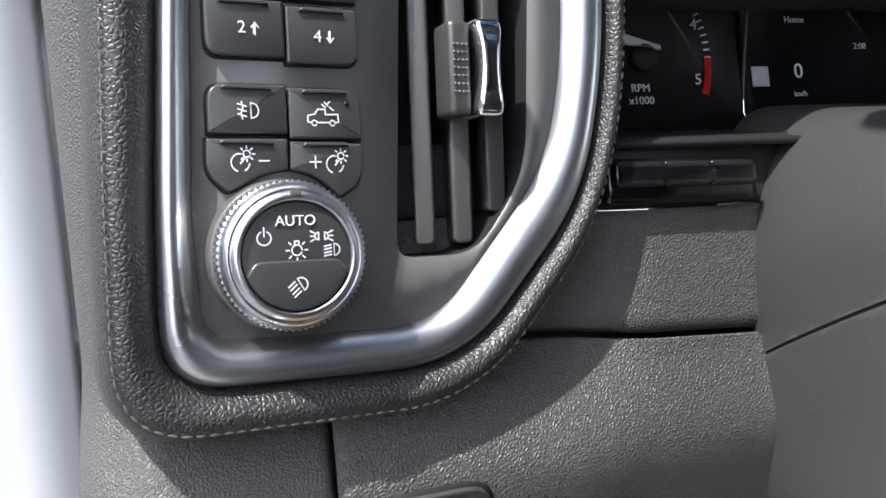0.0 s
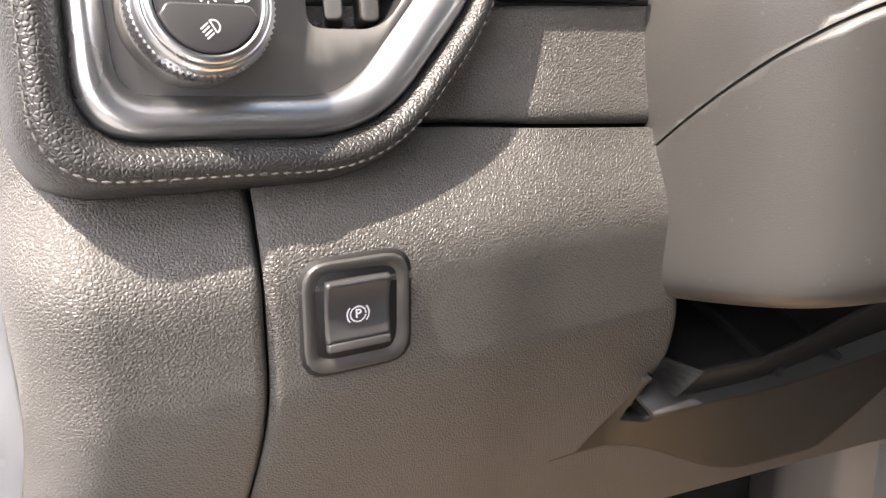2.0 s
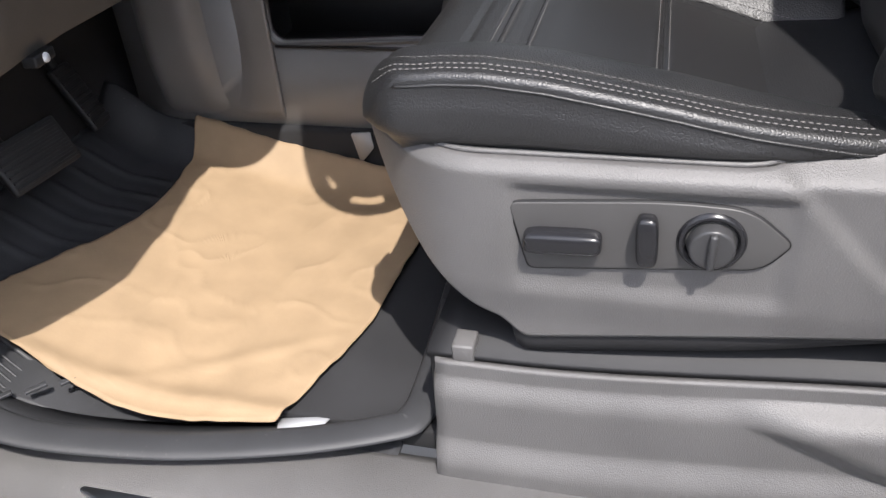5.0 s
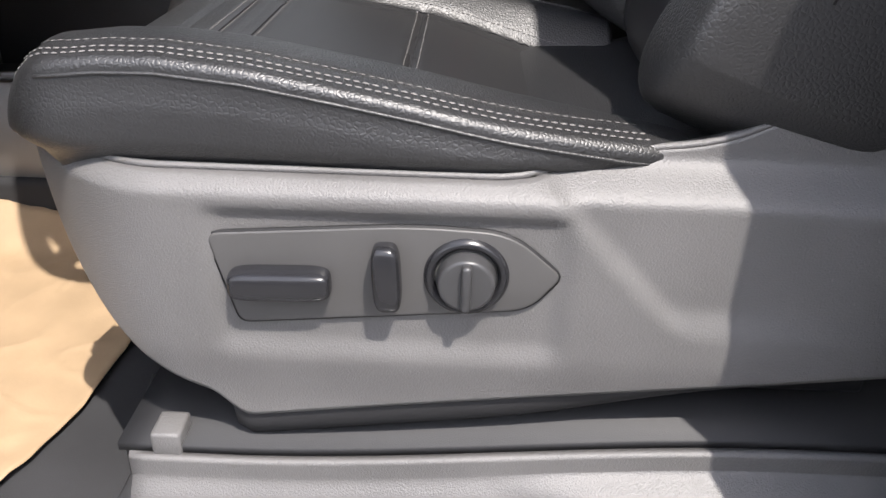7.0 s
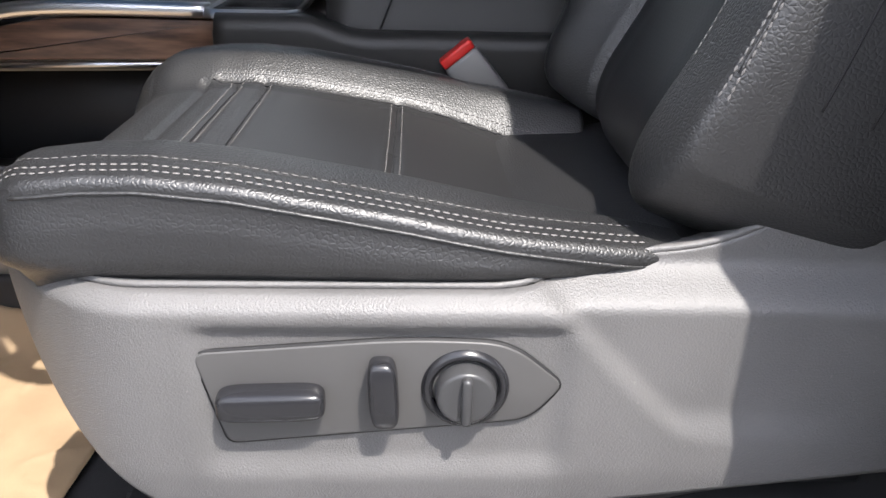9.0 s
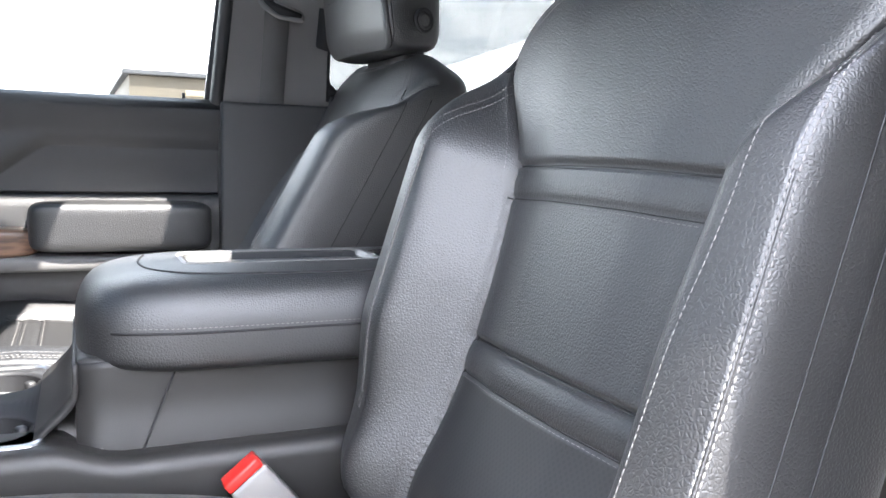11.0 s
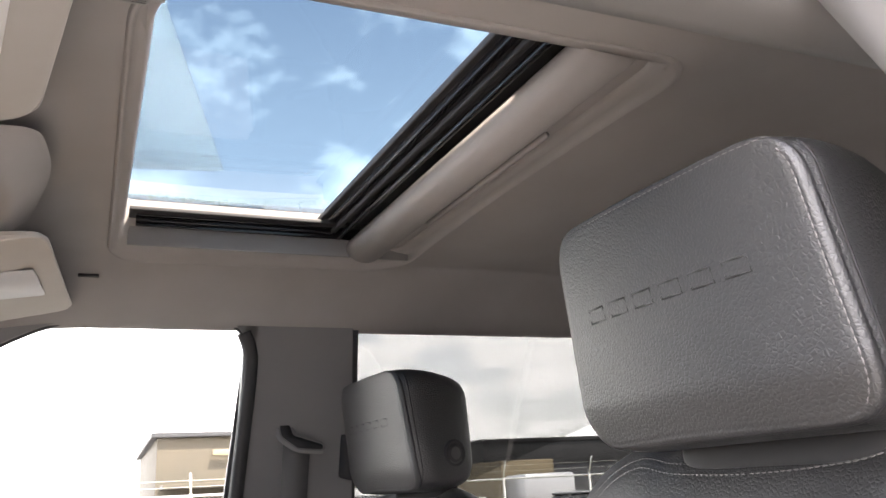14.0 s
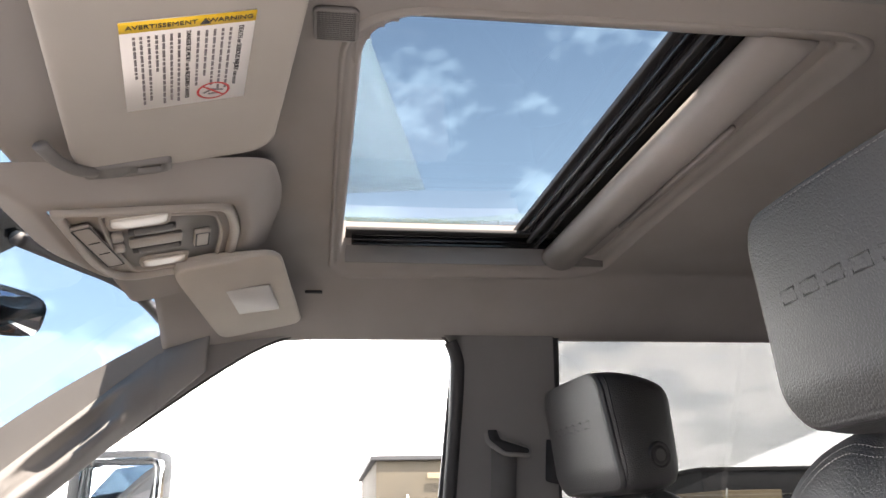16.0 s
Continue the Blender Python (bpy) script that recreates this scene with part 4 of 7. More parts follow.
def upper_half(p):
    q = shroud(p)
    q.z = max(q.z, parting(q.y) + 0.0022)
    return q


part("upper_shroud", blob((0.137, 0.127, 1.0), 9, (44, 44, 40), upper_half), COLUMN, col)
part("lower_shroud", blob((0.137, 0.127, 1.0), 9, (44, 44, 40), lower_half), COLUMN, col)
part("parting_gap", blob((0.1355, 0.1255, 1.0), 9, (24, 24, 10), lambda p: Vector((shroud(p).x, shroud(p).y, min(max(shroud(p).z, parting(shroud(p).y) - 0.004), parting(shroud(p).y) + 0.006)))), SEAM, col)
part("shaft", cyl(0.03, 0.03, 0.30, 24, look((-0.35, 1.10, 0.68), (-0.35, 0.7, 0.82))), DARK, col)
# steering wheel on the column
wheel = thing("steering_wheel", "black leather steering wheel on its column", "steering wheel")
WM = look((-0.43, 0.67, 0.81), (-0.43, 0.125, 1.07))
ring = [WM @ Vector((0.185 * math.cos(a), 0.185 * math.sin(a), 0)) for a in steps(0, 2 * math.pi, 64)[:-1]]
part("rim", tube(ring, 0.016, 12, True), LEATHER_WRAP, wheel)
part("hub", blob((0.135, 0.120, 0.030), 3, 20, lambda p: WM @ (p + Vector((0, -0.01, 0.01)))), DASH, wheel)
for a in (0, 180, 235, 305):
    c, s = math.cos(radians(a)), math.sin(radians(a))
    part("spoke", tube([WM @ Vector((0.06 * c, 0.06 * s, 0.0)), WM @ Vector((0.18 * c, 0.18 * s, 0))], 0.026 if a in (0, 180) else 0.020, 10, flat=0.5, up=WM.to_3x3() @ Vector((0, 0, 1))), PLASTIC, wheel)
part("column_neck", cyl(0.035, 0.03, 0.12, 24, WM @ pose(0, 0, 0.07)), DARK, wheel)

# ---- switch pod: leather surround, chrome frame, panel ----
pod = thing("switch_pod", "leather-wrapped dash pod framed in satin chrome", "dash pod")
LEA = rounded([(-0.106, 0.20), (-0.110, 0.02), (-0.110, -0.078), (0.046, -0.079), (0.113, -0.004), (0.132, 0.060), (0.137, 0.20)], [0.02, 0.02, 0.034, 0.04, 0.05, 0.06, 0.02], 8)
CHR = rounded([(-0.077, 0.172), (-0.086, 0.01), (-0.087, -0.056), (0.042, -0.058), (0.107, 0.014), (0.121, 0.075), (0.124, 0.172)], [0.02, 0.02, 0.027, 0.034, 0.03, 0.04, 0.02], 8)
INN = rounded([(-0.066, 0.158), (-0.0715, 0.01), (-0.069, -0.037), (0.029, -0.039), (0.088, 0.029), (0.099, 0.076), (0.102, 0.158)], [0.01, 0.01, 0.014, 0.022, 0.03, 0.04, 0.01], 8)
part("surround", band(LEA, CHR, [(0, -0.045), (0.02, -0.020), (0.08, -0.006), (0.22, 0.004), (0.40, 0.0075), (0.62, 0.0075), (0.82, 0.004), (0.95, -0.001), (1.0, -0.004)], 240, POD), LEATHER_WRAP, pod, "padded grained leather surround with grey stitching")
part("chrome_frame", band(CHR, INN, [(0, -0.004), (0.05, 0.0015), (0.16, 0.0045), (0.34, 0.0058), (0.55, 0.0050), (0.78, 0.0022), (0.93, -0.0016), (1.0, -0.006)], 240, POD), CHROME, pod, "satin chrome frame")
seamline = resample([(a + (c - a) * 0.27, b + (d - b) * 0.27) for (a, b), (c, d) in zip(resample(LEA, 200), resample(CHR, 200))], 260)
part("stitching", stitches([(POD @ Vector((x, y, 0.0062)), POD.to_3x3() @ Vector((0, 0, 1))) for x, y in seamline if y < 0.14], 0.0052, 0.0036, 0.0007), surface("dark_thread", (0.10, 0.095, 0.09), 0.7), pod)
VENT = rounded([(0.021, 0.150), (0.0130, -0.009), (0.052, -0.009), (0.079, 0.027), (0.085, 0.150)], [0.004, 0.008, 0.014, 0.02, 0.004], 5)
part("face_panel", pierced(scaled(INN, -0.0005), [VENT], 0.004, on_pod(0, 0, -0.0035)), SATIN, pod, "satin grey face panel")
part("vent_box", band(VENT, scaled(VENT, 0.002), [(0, -0.004), (0.5, -0.05), (1, -0.06)], 80, POD), DARK, pod)
part("vent_back", plate(VENT, 0.002, on_pod(0, 0, -0.055)), DARK, pod)
for k, u in enumerate((0.0285, 0.0475, 0.0655)):
    lo = -0.004 if u < 0.06 else 0.010
    out = rounded([(-0.0045, lo), (0.0045, lo), (0.0045, 0.15), (-0.0045, 0.15)], 0.003, 3)
    part("vane", plate(out, 0.030, on_pod(u, 0, -0.008) @ pose(0, 0, 0, 0, -24 + 8 * k, 0), 0.0012), COLUMN, pod)
tab = thing("vent_tab", "chrome and grey thumb tab on the air vent", "vent tab")
part("tab_body", box(0.010, 0.041, 0.018, 0.0025, on_pod(0.0418, 0.0725, -0.001)), COLUMN, tab)
part("tab_grip", blob((0.0085, 0.0215, 0.011), 5, 18, lambda p: on_pod(0.0530, 0.0725, 0.003) @ Vector((p.x * (0.58 + 0.42 * (p.y / 0.0215) ** 2) + 0.0012, p.y, p.z))), BRIGHT, tab, "polished chrome grip with a narrow waist")
for i in range(4):
    for j in range(7):
        part("stud", cyl(0.0007, 0.0005, 0.0008, 8, on_pod(0.0388 + 0.0020 * i, 0.062 + 0.0034 * j, 0.0084)), PLASTIC, tab)

# ---- buttons ----
PEN = 0.0006
ARROW = [[(0, -0.0022), (0, 0.0016)], [(-0.0011, 0.0002), (0, 0.0018), (0.0011, 0.0002)]]


def keycap(name, label, outline, u, v, signs, words=(), dot=False):
    outline, u, v = [(x - 0.0034, y - 0.0028) for x, y in outline], u - 0.0034, v - 0.0028
    k = thing(name, label, "button", "dash buttons")
    part("gap", plate(scaled(outline, -0.0009), 0.001, on_pod(0, 0, -0.0030)), SEAM, k)
    part("key", plate(outline, 0.004, on_pod(0, 0, 0.0008), 0.0011), BUTTON, k)
    x0, x1, y0 = min(p[0] for p in outline), max(p[0] for p in outline), max(p[1] for p in outline)
    part("key_ridge", plate(rounded([(x0 + 0.005, y0 - 0.0022), (x1 - 0.006, y0 - 0.0022), (x1 - 0.0075, y0 - 0.0004), (x0 + 0.0065, y0 - 0.0004)], 0.0004, 2), 0.0016, on_pod(0, 0, 0.0019), 0.0005), BUTTON, k)
    if signs:
        part("symbol", strokes(signs, PEN, on_pod(u, v, 0.0010)), WHITEINK, k, "white symbol")
    for text, du, size in words:
        part("legend", lettering(text, size, on_pod(u + du, v, 0.0011)), WHITEINK, k)
    if dot:
        part("indicator", cyl(0.0011, 0.0011, 0.001, 16, on_pod(x1 - 0.0065, y0 - 0.006, 0.0009)), GLOSSBLACK, k)


def corner(x0, y0, x1, y1, r):
    return rounded(rect(x0, y0, x1, y1), r, 4)


L, C, R = -0.0605, -0.0290, 0.0015
keycap("switch_button", "black rocker key above the numbered keys", corner(L, 0.1015, C - 0.0004, 0.122, [0.002] * 4), 0, 0, [])
keycap("switch_button", "black rocker key above the numbered keys", corner(C + 0.0004, 0.1015, R, 0.122, [0.002] * 4), 0, 0, [])
keycap("switch_button", "black key with a white 2 and an up arrow", corner(L, 0.0775, C - 0.0004, 0.1000, [0.006, 0.001, 0.001, 0.002]), -0.0448, 0.0885, [[(x * 1.3 + 0.0036, y * 1.2) for x, y in r] for r in ARROW] + [[(0.0036 - 0.0005, -0.0022), (0.0036 - 0.0005, 0.001)]], [("2", -0.0016, 0.0068)])
keycap("switch_button", "black key with a white 4 and a down arrow", corner(C + 0.0004, 0.0755, R, 0.0985, [0.001, 0.006, 0.002, 0.001]), -0.0140, 0.0865, [[(x * 1.3 + 0.0034, -y * 1.2) for x, y in r] for r in ARROW] + [[(0.0029, 0.0022), (0.0029, -0.001)]], [("4", -0.0018, 0.0068)])
FOG = [circle(0.0012, 0, 0.0030, 10, -90, 90) + [(0.0012, -0.0030)], [(0.0012, 0.003), (0.0012, -0.003)]] + [[(-0.0040, y + 0.0006), (-0.0006, y - 0.0004)] for y in (0.002, 0.0, -0.002)] + [[(-0.0024, 0.0034), (-0.0019, 0.001), (-0.0027, -0.001), (-0.0022, -0.0034)]]
keycap("switch_button", "black key with a white fog lamp sign", corner(L - 0.0005, 0.0470, C - 0.0008, 0.0665, [0.001, 0.001, 0.001, 0.007]), -0.0455, 0.0560, FOG)
TRUCK = [[(-0.0065, -0.0022), (-0.0065, 0.0004), (-0.0036, 0.0010), (-0.0022, 0.0030), (0.0008, 0.0030), (0.0010, 0.0008), (0.0062, 0.0010), (0.0064, -0.0022), (0.0050, -0.0024)], [(0.0026, -0.0024), (-0.0026, -0.0024)], [(-0.0050, -0.0024), (-0.0065, -0.0022)], circle(-0.0038, -0.0026, 0.0011, 10), circle(0.0038, -0.0026, 0.0011, 10), [(0.0026, 0.0040), (0.0045, 0.0026)], [(0.0018, 0.0052), (0.0030, 0.0062)], [(0.0010, 0.0036), (-0.0004, 0.0050)], [(0.0020, 0.0044), (0.0006, 0.0060)]]
keycap("switch_button", "black key with a white cargo lamp sign", corner(C, 0.0450, R, 0.0655, [0.001, 0.001, 0.007, 0.001]), -0.0150, 0.0540, TRUCK, dot=True)
DIM = [circle(0.0012, 0.0024, 0.0014, 10)] + [[(0.0012 + 0.0022 * math.cos(a), 0.0024 + 0.0022 * math.sin(a)), (0.0012 + 0.0031 * math.cos(a), 0.0024 + 0.0031 * math.sin(a))] for a in steps(0, 2 * math.pi, 8)[:-1]] + [circle(-0.0014, -0.0010, 0.0036, 8, 100, 250), [(-0.0014, -0.0014), (0.0004, 0.0006)], circle(-0.0014, -0.0010, 0.0036, 4, 300, 350)]
low_l = [(L - 0.0015, 0.0450), (L - 0.0020, 0.0310), (-0.0545, 0.0235), (-0.0400, 0.0310), (C - 0.0012, 0.0325), (C - 0.0008, 0.0450)]
low_r = [(C, 0.0440), (C - 0.0004, 0.0325), (-0.0180, 0.0295), (-0.0090, 0.0205), (R - 0.0005, 0.0270), (R, 0.0430)]
keycap("switch_button", "black dimmer key with a minus sign", rounded(low_l, [0.001, 0.006, 0.002, 0.006, 0.001, 0.001], 4), -0.0480, 0.0365, DIM + [[(0.0060, -0.0004), (0.0100, -0.0004)]])
keycap("switch_button", "black dimmer key with a plus sign", rounded(low_r, [0.001, 0.001, 0.006, 0.002, 0.006, 0.001], 4), -0.0095, 0.0355, DIM + [[(-0.0120, 0.0), (-0.0072, 0.0)], [(-0.0096, -0.0024), (-0.0096, 0.0024)]])

# ---- headlamp knob ----
knob = thing("headlamp_knob", "round headlamp knob with a knurled chrome rim", "control knob")
KU, KV = -0.0372, -0.0045


def teeth(r, d, count):
    return [((r + (d if k % 2 else 0)) * math.cos(math.pi * k / count), (r + (d if k % 2 else 0)) * math.sin(math.pi * k / count)) for k in range(2 * count)]


part("collar", cyl(0.0310, 0.0300, 0.012, 64, on_pod(KU, KV, 0.0015), 0.001), SATIN, knob)
part("knurled_rim", join(plate(teeth(0.0283, 0.0012, 72), 0.013, on_pod(KU, KV, 0.0175), 0.0006)), CHROME, knob, "knurled satin chrome rim")
part("bezel", band(circle(0, 0, 0.0284, 96), circle(0, 0, 0.0208, 96), [(0, 0.0170), (0.12, 0.0205), (0.30, 0.0222), (0.42, 0.0226), (0.46, 0.0217), (0.52, 0.0232), (0.8, 0.0248), (0.93, 0.0240), (1, 0.0215)], 96, on_pod(KU, KV)), CHROME, knob, "stepped chrome bezel")
lower_cut = [(-0.0192, -0.0055), (-0.0165, -0.0020), (-0.0145, -0.0012), (0.0140, -0.0012), (0.0165, -0.0020), (0.0194, -0.0055)]
part("face", plate(circle(0, 0, 0.0207, 64), 0.004, on_pod(KU, KV, 0.0228), 0.0006), BUTTON, knob)
part("lower_key", plate(circle(0, 0, 0.0203, 40, 197, 343) + lower_cut[::-1][1:-1], 0.003, on_pod(KU, KV - 0.0004, 0.0246), 0.0010), BUTTON, knob)
part("pointer", box(0.0042, 0.0022, 0.001, 0.0002, on_pod(KU, KV + 0.0240, 0.0247)), SATIN, knob)
fz = 0.0231
part("legend", lettering("AUTO", 0.0056, on_pod(KU, KV + 0.0133, fz)), WHITEINK, knob, "white AUTO legend")
part("symbol", strokes([circle(0, 0, 0.0026, 16, 115, 425), [(0, 0.0006), (0, 0.0040)]], PEN, on_pod(KU - 0.0122, KV + 0.0072, fz)), WHITEINK, knob)
part("symbol", strokes([circle(0, 0, 0.0020, 14)] + [[(0.0030 * math.cos(a), 0.0030 * math.sin(a)), (0.0042 * math.cos(a), 0.0042 * math.sin(a))] for a in [radians(q) for q in (0, 45, 135, 180, 225, 270, 315)]] + [[(-0.0008, 0.0022), (-0.0008, 0.0034), (0.0008, 0.0034), (0.0008, 0.0022)]], PEN, on_pod(KU, KV + 0.0022, fz)), WHITEINK, knob)
part("symbol", strokes([circle(-0.0012, 0, 0.0014, 8, 90, 270) + [(-0.0012, 0.0014)], circle(0.0012, 0, 0.0014, 8, -90, 90) + [(0.0012, -0.0014)]] + [[(sx * 0.0028, y * 0.6), (sx * 0.0044, y)] for sx in (-1, 1) for y in (-0.002, 0, 0.002)], PEN, on_pod(KU + 0.0098, KV + 0.0072, fz) @ pose(0, 0, 0)), WHITEINK, knob)
LAMP = [circle(0.0006, 0, 0.0026, 10, -90, 90) + [(0.0006, -0.0026), (0.0006, 0.0026)]] + [[(-0.0040, y - 0.0006), (-0.0007, y)] for y in (-0.0022, -0.0008, 0.0008, 0.0022)]
part("symbol", strokes([[(x * 0.85, y * 0.85) for x, y in r] for r in LAMP], PEN, on_pod(KU + 0.0140, KV + 0.0018, fz)), WHITEINK, knob)
part("symbol", strokes([[(x * 0.86 - y * 0.5, x * 0.5 + y * 0.86) for x, y in r] for r in LAMP], PEN, on_pod(KU, KV - 0.0110, 0.0249)), WHITEINK, knob)

# ---- parking brake switch ----
PB = frame_at((-0.6765, knee_y(-0.6765, 0.639) - 0.0012, 0.639), (1, 0.10, 0), (0, -0.10, 1))
epb = thing("parking_brake_switch", "black parking brake switch with a white P sign", "switch")
PB = PB @ Matrix.Scale(1.03, 4)
bez = corner(-0.0265, -0.0290, 0.0265, 0.0275, 0.0125)
mid = corner(-0.0165, -0.0180, 0.0165, 0.0180, 0.004)
part("bezel", band(bez, mid, [(0, -0.004), (0.05, -0.0012), (0.10, 0.0010), (0.16, 0.0014), (0.5, 0.0004), (0.9, -0.0022), (1, -0.006)], 140, PB), COLUMN, epb)
part("bezel_gap", plate(scaled(bez, -0.0011), 0.002, PB @ pose(0, 0, -0.0006)), SEAM, epb)
part("gap", plate(mid, 0.002, PB @ pose(0, 0, -0.0035)), SEAM, epb)
part("key", sheet(lambda u, v: PB @ Vector((u, v, 0.0035 - 0.0035 * (1 - ((v - 0.0005) / 0.0155) ** 2) * (1 - (u / 0.02) ** 6))), steps(-0.0155, 0.0155, 16), steps(-0.0125, 0.0165, 16), 0.004), BUTTON, epb)
part("key_lip", box(0.031, 0.0042, 0.006, 0.001, PB @ pose(0, -0.0152, 0.0005, -12)), BUTTON, epb)
part("symbol", strokes([circle(0, 0, 0.0038, 24), circle(0, 0, 0.0054, 8, 140, 220), circle(0, 0, 0.0054, 8, -40, 40)], 0.0007, PB @ pose(0, -0.0005, 0.0006)), WHITEINK, epb)
part("legend", lettering("P", 0.0062, PB @ pose(0.0001, -0.0005, 0.0007)), WHITEINK, epb, "white letter P")

# ---- driver aid switch bar ----
SB = frame_at((-0.532, 1.006, 0.792), (1, 0.10, -0.03), (0, 0.25, 1))
bar = thing("switch_bar", "black three-key switch bar below the gauges", "switch bar")
part("housing", join(box(0.092, 0.024, 0.016, 0.005, SB), box(0.086, 0.011, 0.012, 0.002, SB @ pose(0, 0.003, 0.007))), GLOSSBLACK, bar)
for k in range(3):
    part("key", box(0.0276, 0.013, 0.010, 0.0022, SB @ pose(-0.028 + 0.028 * k, 0.003, 0.008)), SWITCHBLACK, bar)
    part("symbol", box(0.010, 0.0022, 0.0006, 0, SB @ pose(-0.028 + 0.028 * k, 0.0085, 0.0105, -50)), WHITEINK, bar)

# ---- gauges ----
CM = frame_at((-0.45, 1.10, 0.85), (1, 0, 0), (0, 0.3, 1))
DIAL = surface("gauge_face", (0.012, 0.012, 0.014), 0.4)
SCREEN = surface("gauge_screen", (0.006, 0.007, 0.009), 0.35, vary=0.05, spec=0.25)
GREYINK = glowing("grey_legend", (0.35, 0.36, 0.38), 0.06)
ga = thing("gauge_cluster", "instrument cluster with a rev counter and a screen", "instrument cluster")
part("hood", sheet(lambda u, v: Vector((u, 1.110 - 0.105 * v, 0.812 + 0.002 * v)), steps(-0.64, -0.24, 8), [0, 0.5, 1], 0.004, True), DARK, ga)
part("hood_side", sheet(lambda u, v: Vector((-0.568 + 0.012 * u, 1.00 + 0.14 * u, 0.81 + 0.16 * v)), [0, 1], [0, 1], 0.006), DARK, ga)
part("dial", plate(corner(-0.10, -0.045, 0.016, 0.16, 0.006), 0.004, CM), DIAL, ga)
part("screen", plate(corner(0.020, -0.042, 0.16, 0.16, 0.008), 0.004, CM @ pose(0, 0, 0.001)), SCREEN, ga)
part("chrome_line", tube([CM @ Vector((x, y, 0.004)) for x, y in ((0.030, 0.16), (0.026, 0.05), (0.015, -0.01), (0.013, -0.03), (0.017, -0.042))], 0.0011, 8), BRIGHT, ga)
part("tick_marks", strokes([[(-0.057 + 0.0485 * math.cos(a), 0.008 + 0.060 * math.sin(a)), (-0.057 + 0.0525 * math.cos(a), 0.008 + 0.064 * math.sin(a))] for a in steps(0.0, 1.4, 18)], 0.0011, CM, 0.0006), WHITEINK, ga)
part("red_zone", strokes([[(-0.057 + 0.0505 * math.cos(a), 0.008 + 0.062 * math.sin(a)) for a in steps(-0.38, -0.03, 5)]], 0.005, CM, 0.0006), REDPLASTIC, ga)
part("legend", lettering("4", 0.010, CM @ pose(-0.0145, 0.029, 0.001)), WHITEINK, ga)
part("legend", lettering("5", 0.010, CM @ pose(-0.0150, -0.007, 0.001)), WHITEINK, ga)
part("legend", lettering("RPM", 0.007, CM @ pose(-0.056, -0.012, 0.001)), GREYINK, ga)
part("legend", lettering("x1000", 0.007, CM @ pose(-0.056, -0.020, 0.001)), GREYINK, ga)
part("needle", plate([(-0.075, 0.024), (-0.042, 0.014), (-0.042, 0.011), (-0.075, 0.016)], 0.001, CM @ pose(0, 0, 0.006)), WHITEINK, ga)
part("needle_hub", cyl(0.010, 0.008, 0.008, 24, CM @ pose(-0.053, 0.007, 0.002)), DARK, ga)
part("legend", lettering("0", 0.014, CM @ pose(0.058, -0.003, 0.003)), WHITEINK, ga)
part("legend", lettering("km/h", 0.005, CM @ pose(0.058, -0.018, 0.003)), GREYINK, ga)
part("legend", lettering("Home", 0.006, CM @ pose(0.059, 0.032, 0.003)), GREYINK, ga)
part("legend", lettering("2:08", 0.006, CM @ pose(0.108, 0.014, 0.003)), GREYINK, ga)
part("indicator", box(0.012, 0.013, 0.001, 0, CM @ pose(0.029, -0.006, 0.003)), GREYINK, ga)
part("indicator", box(0.006, 0.008, 0.001, 0, CM @ pose(0.042, -0.030, 0.003)), GREYINK, ga)
part("indicator", box(0.024, 0.006, 0.001, 0, CM @ pose(0.064, -0.031, 0.003)), GREYINK, ga)

# ---- diagnostic port under the knee panel ----
ob = thing("diagnostic_port", "small diagnostic port under the knee panel", "port")
part("socket", box(0.042, 0.02, 0.014, 0.003, pose(-0.537, 1.085, 0.374, 0, 0, 8)), DARK, ob)
part("label_dot", cyl(0.006, 0.006, 0.002, 20, pose(-0.537, 1.0745, 0.374, 80)), WHITEINK, ob)

# ---- driver's footwell ----
def foot_z(x, y):
    return -0.03 + 0.08 * bump01((y - 0.9) / 0.4) + 0.06 * bump01((x + 0.18) / 0.10)


mt = thing("floor_mat", "black all-weather rubber floor mat with ribs", "floor mat")
def mat_z(x, y):
    rib = 0.004 * max(0.0, math.cos((x + 0.05 * math.sin((y - 1.0) * 3)) * 2 * math.pi / 0.052)) ** 4 if -0.60 < x < -0.20 and y > 0.80 else 0
    return foot_z(x, y) - 0.012 + rib + 0.06 * bump01((y - 1.24) / 0.12)
part("mat_tray", sheet(lambda u, v: Vector((u, v, mat_z(u, v))), steps(-0.74, -0.10, 130), steps(0.63, 1.36, 60), 0.006, False), MATRUBBER, mt)
rim = smooth_path([(-0.66, 1.36, 0.085), (-0.745, 1.24, 0.065), (-0.795, 1.10, 0.025), (-0.775, 0.93, 0.0), (-0.735, 0.76, -0.005), (-0.690, 0.64, -0.005), (-0.665, 0.615, -0.005), (-0.60, 0.61, -0.005), (-0.40, 0.62, -0.005)], 10)
part("mat_rim", tube([q - Vector((0, 0, 0.005)) for q in rim], 0.022, 12, flat=0.28), MATRUBBER, mt)
part("mat_skirt", sheet(lambda u, v: Vector((rim[int(u)].x + 0.06 * v, rim[int(u)].y, rim[int(u)].z - 0.03 * v)), list(range(len(rim) - 24)), [0, 1], 0.004), MATRUBBER, mt)
dp = thing("dead_pedal", "dusty black rubber footrest with raised bars", "footrest")
def ramp(u, v):
    """u runs across from the door, v up the ramp."""
    y = 1.135 + 0.265 * v - 0.030 * u * (1 - v)
    return Vector((-0.787 + 0.100 * v + (0.105 - 0.055 * v) * u, y, -0.005 + 0.70 * (y - 1.125) * (1 - 0.1 * v)))


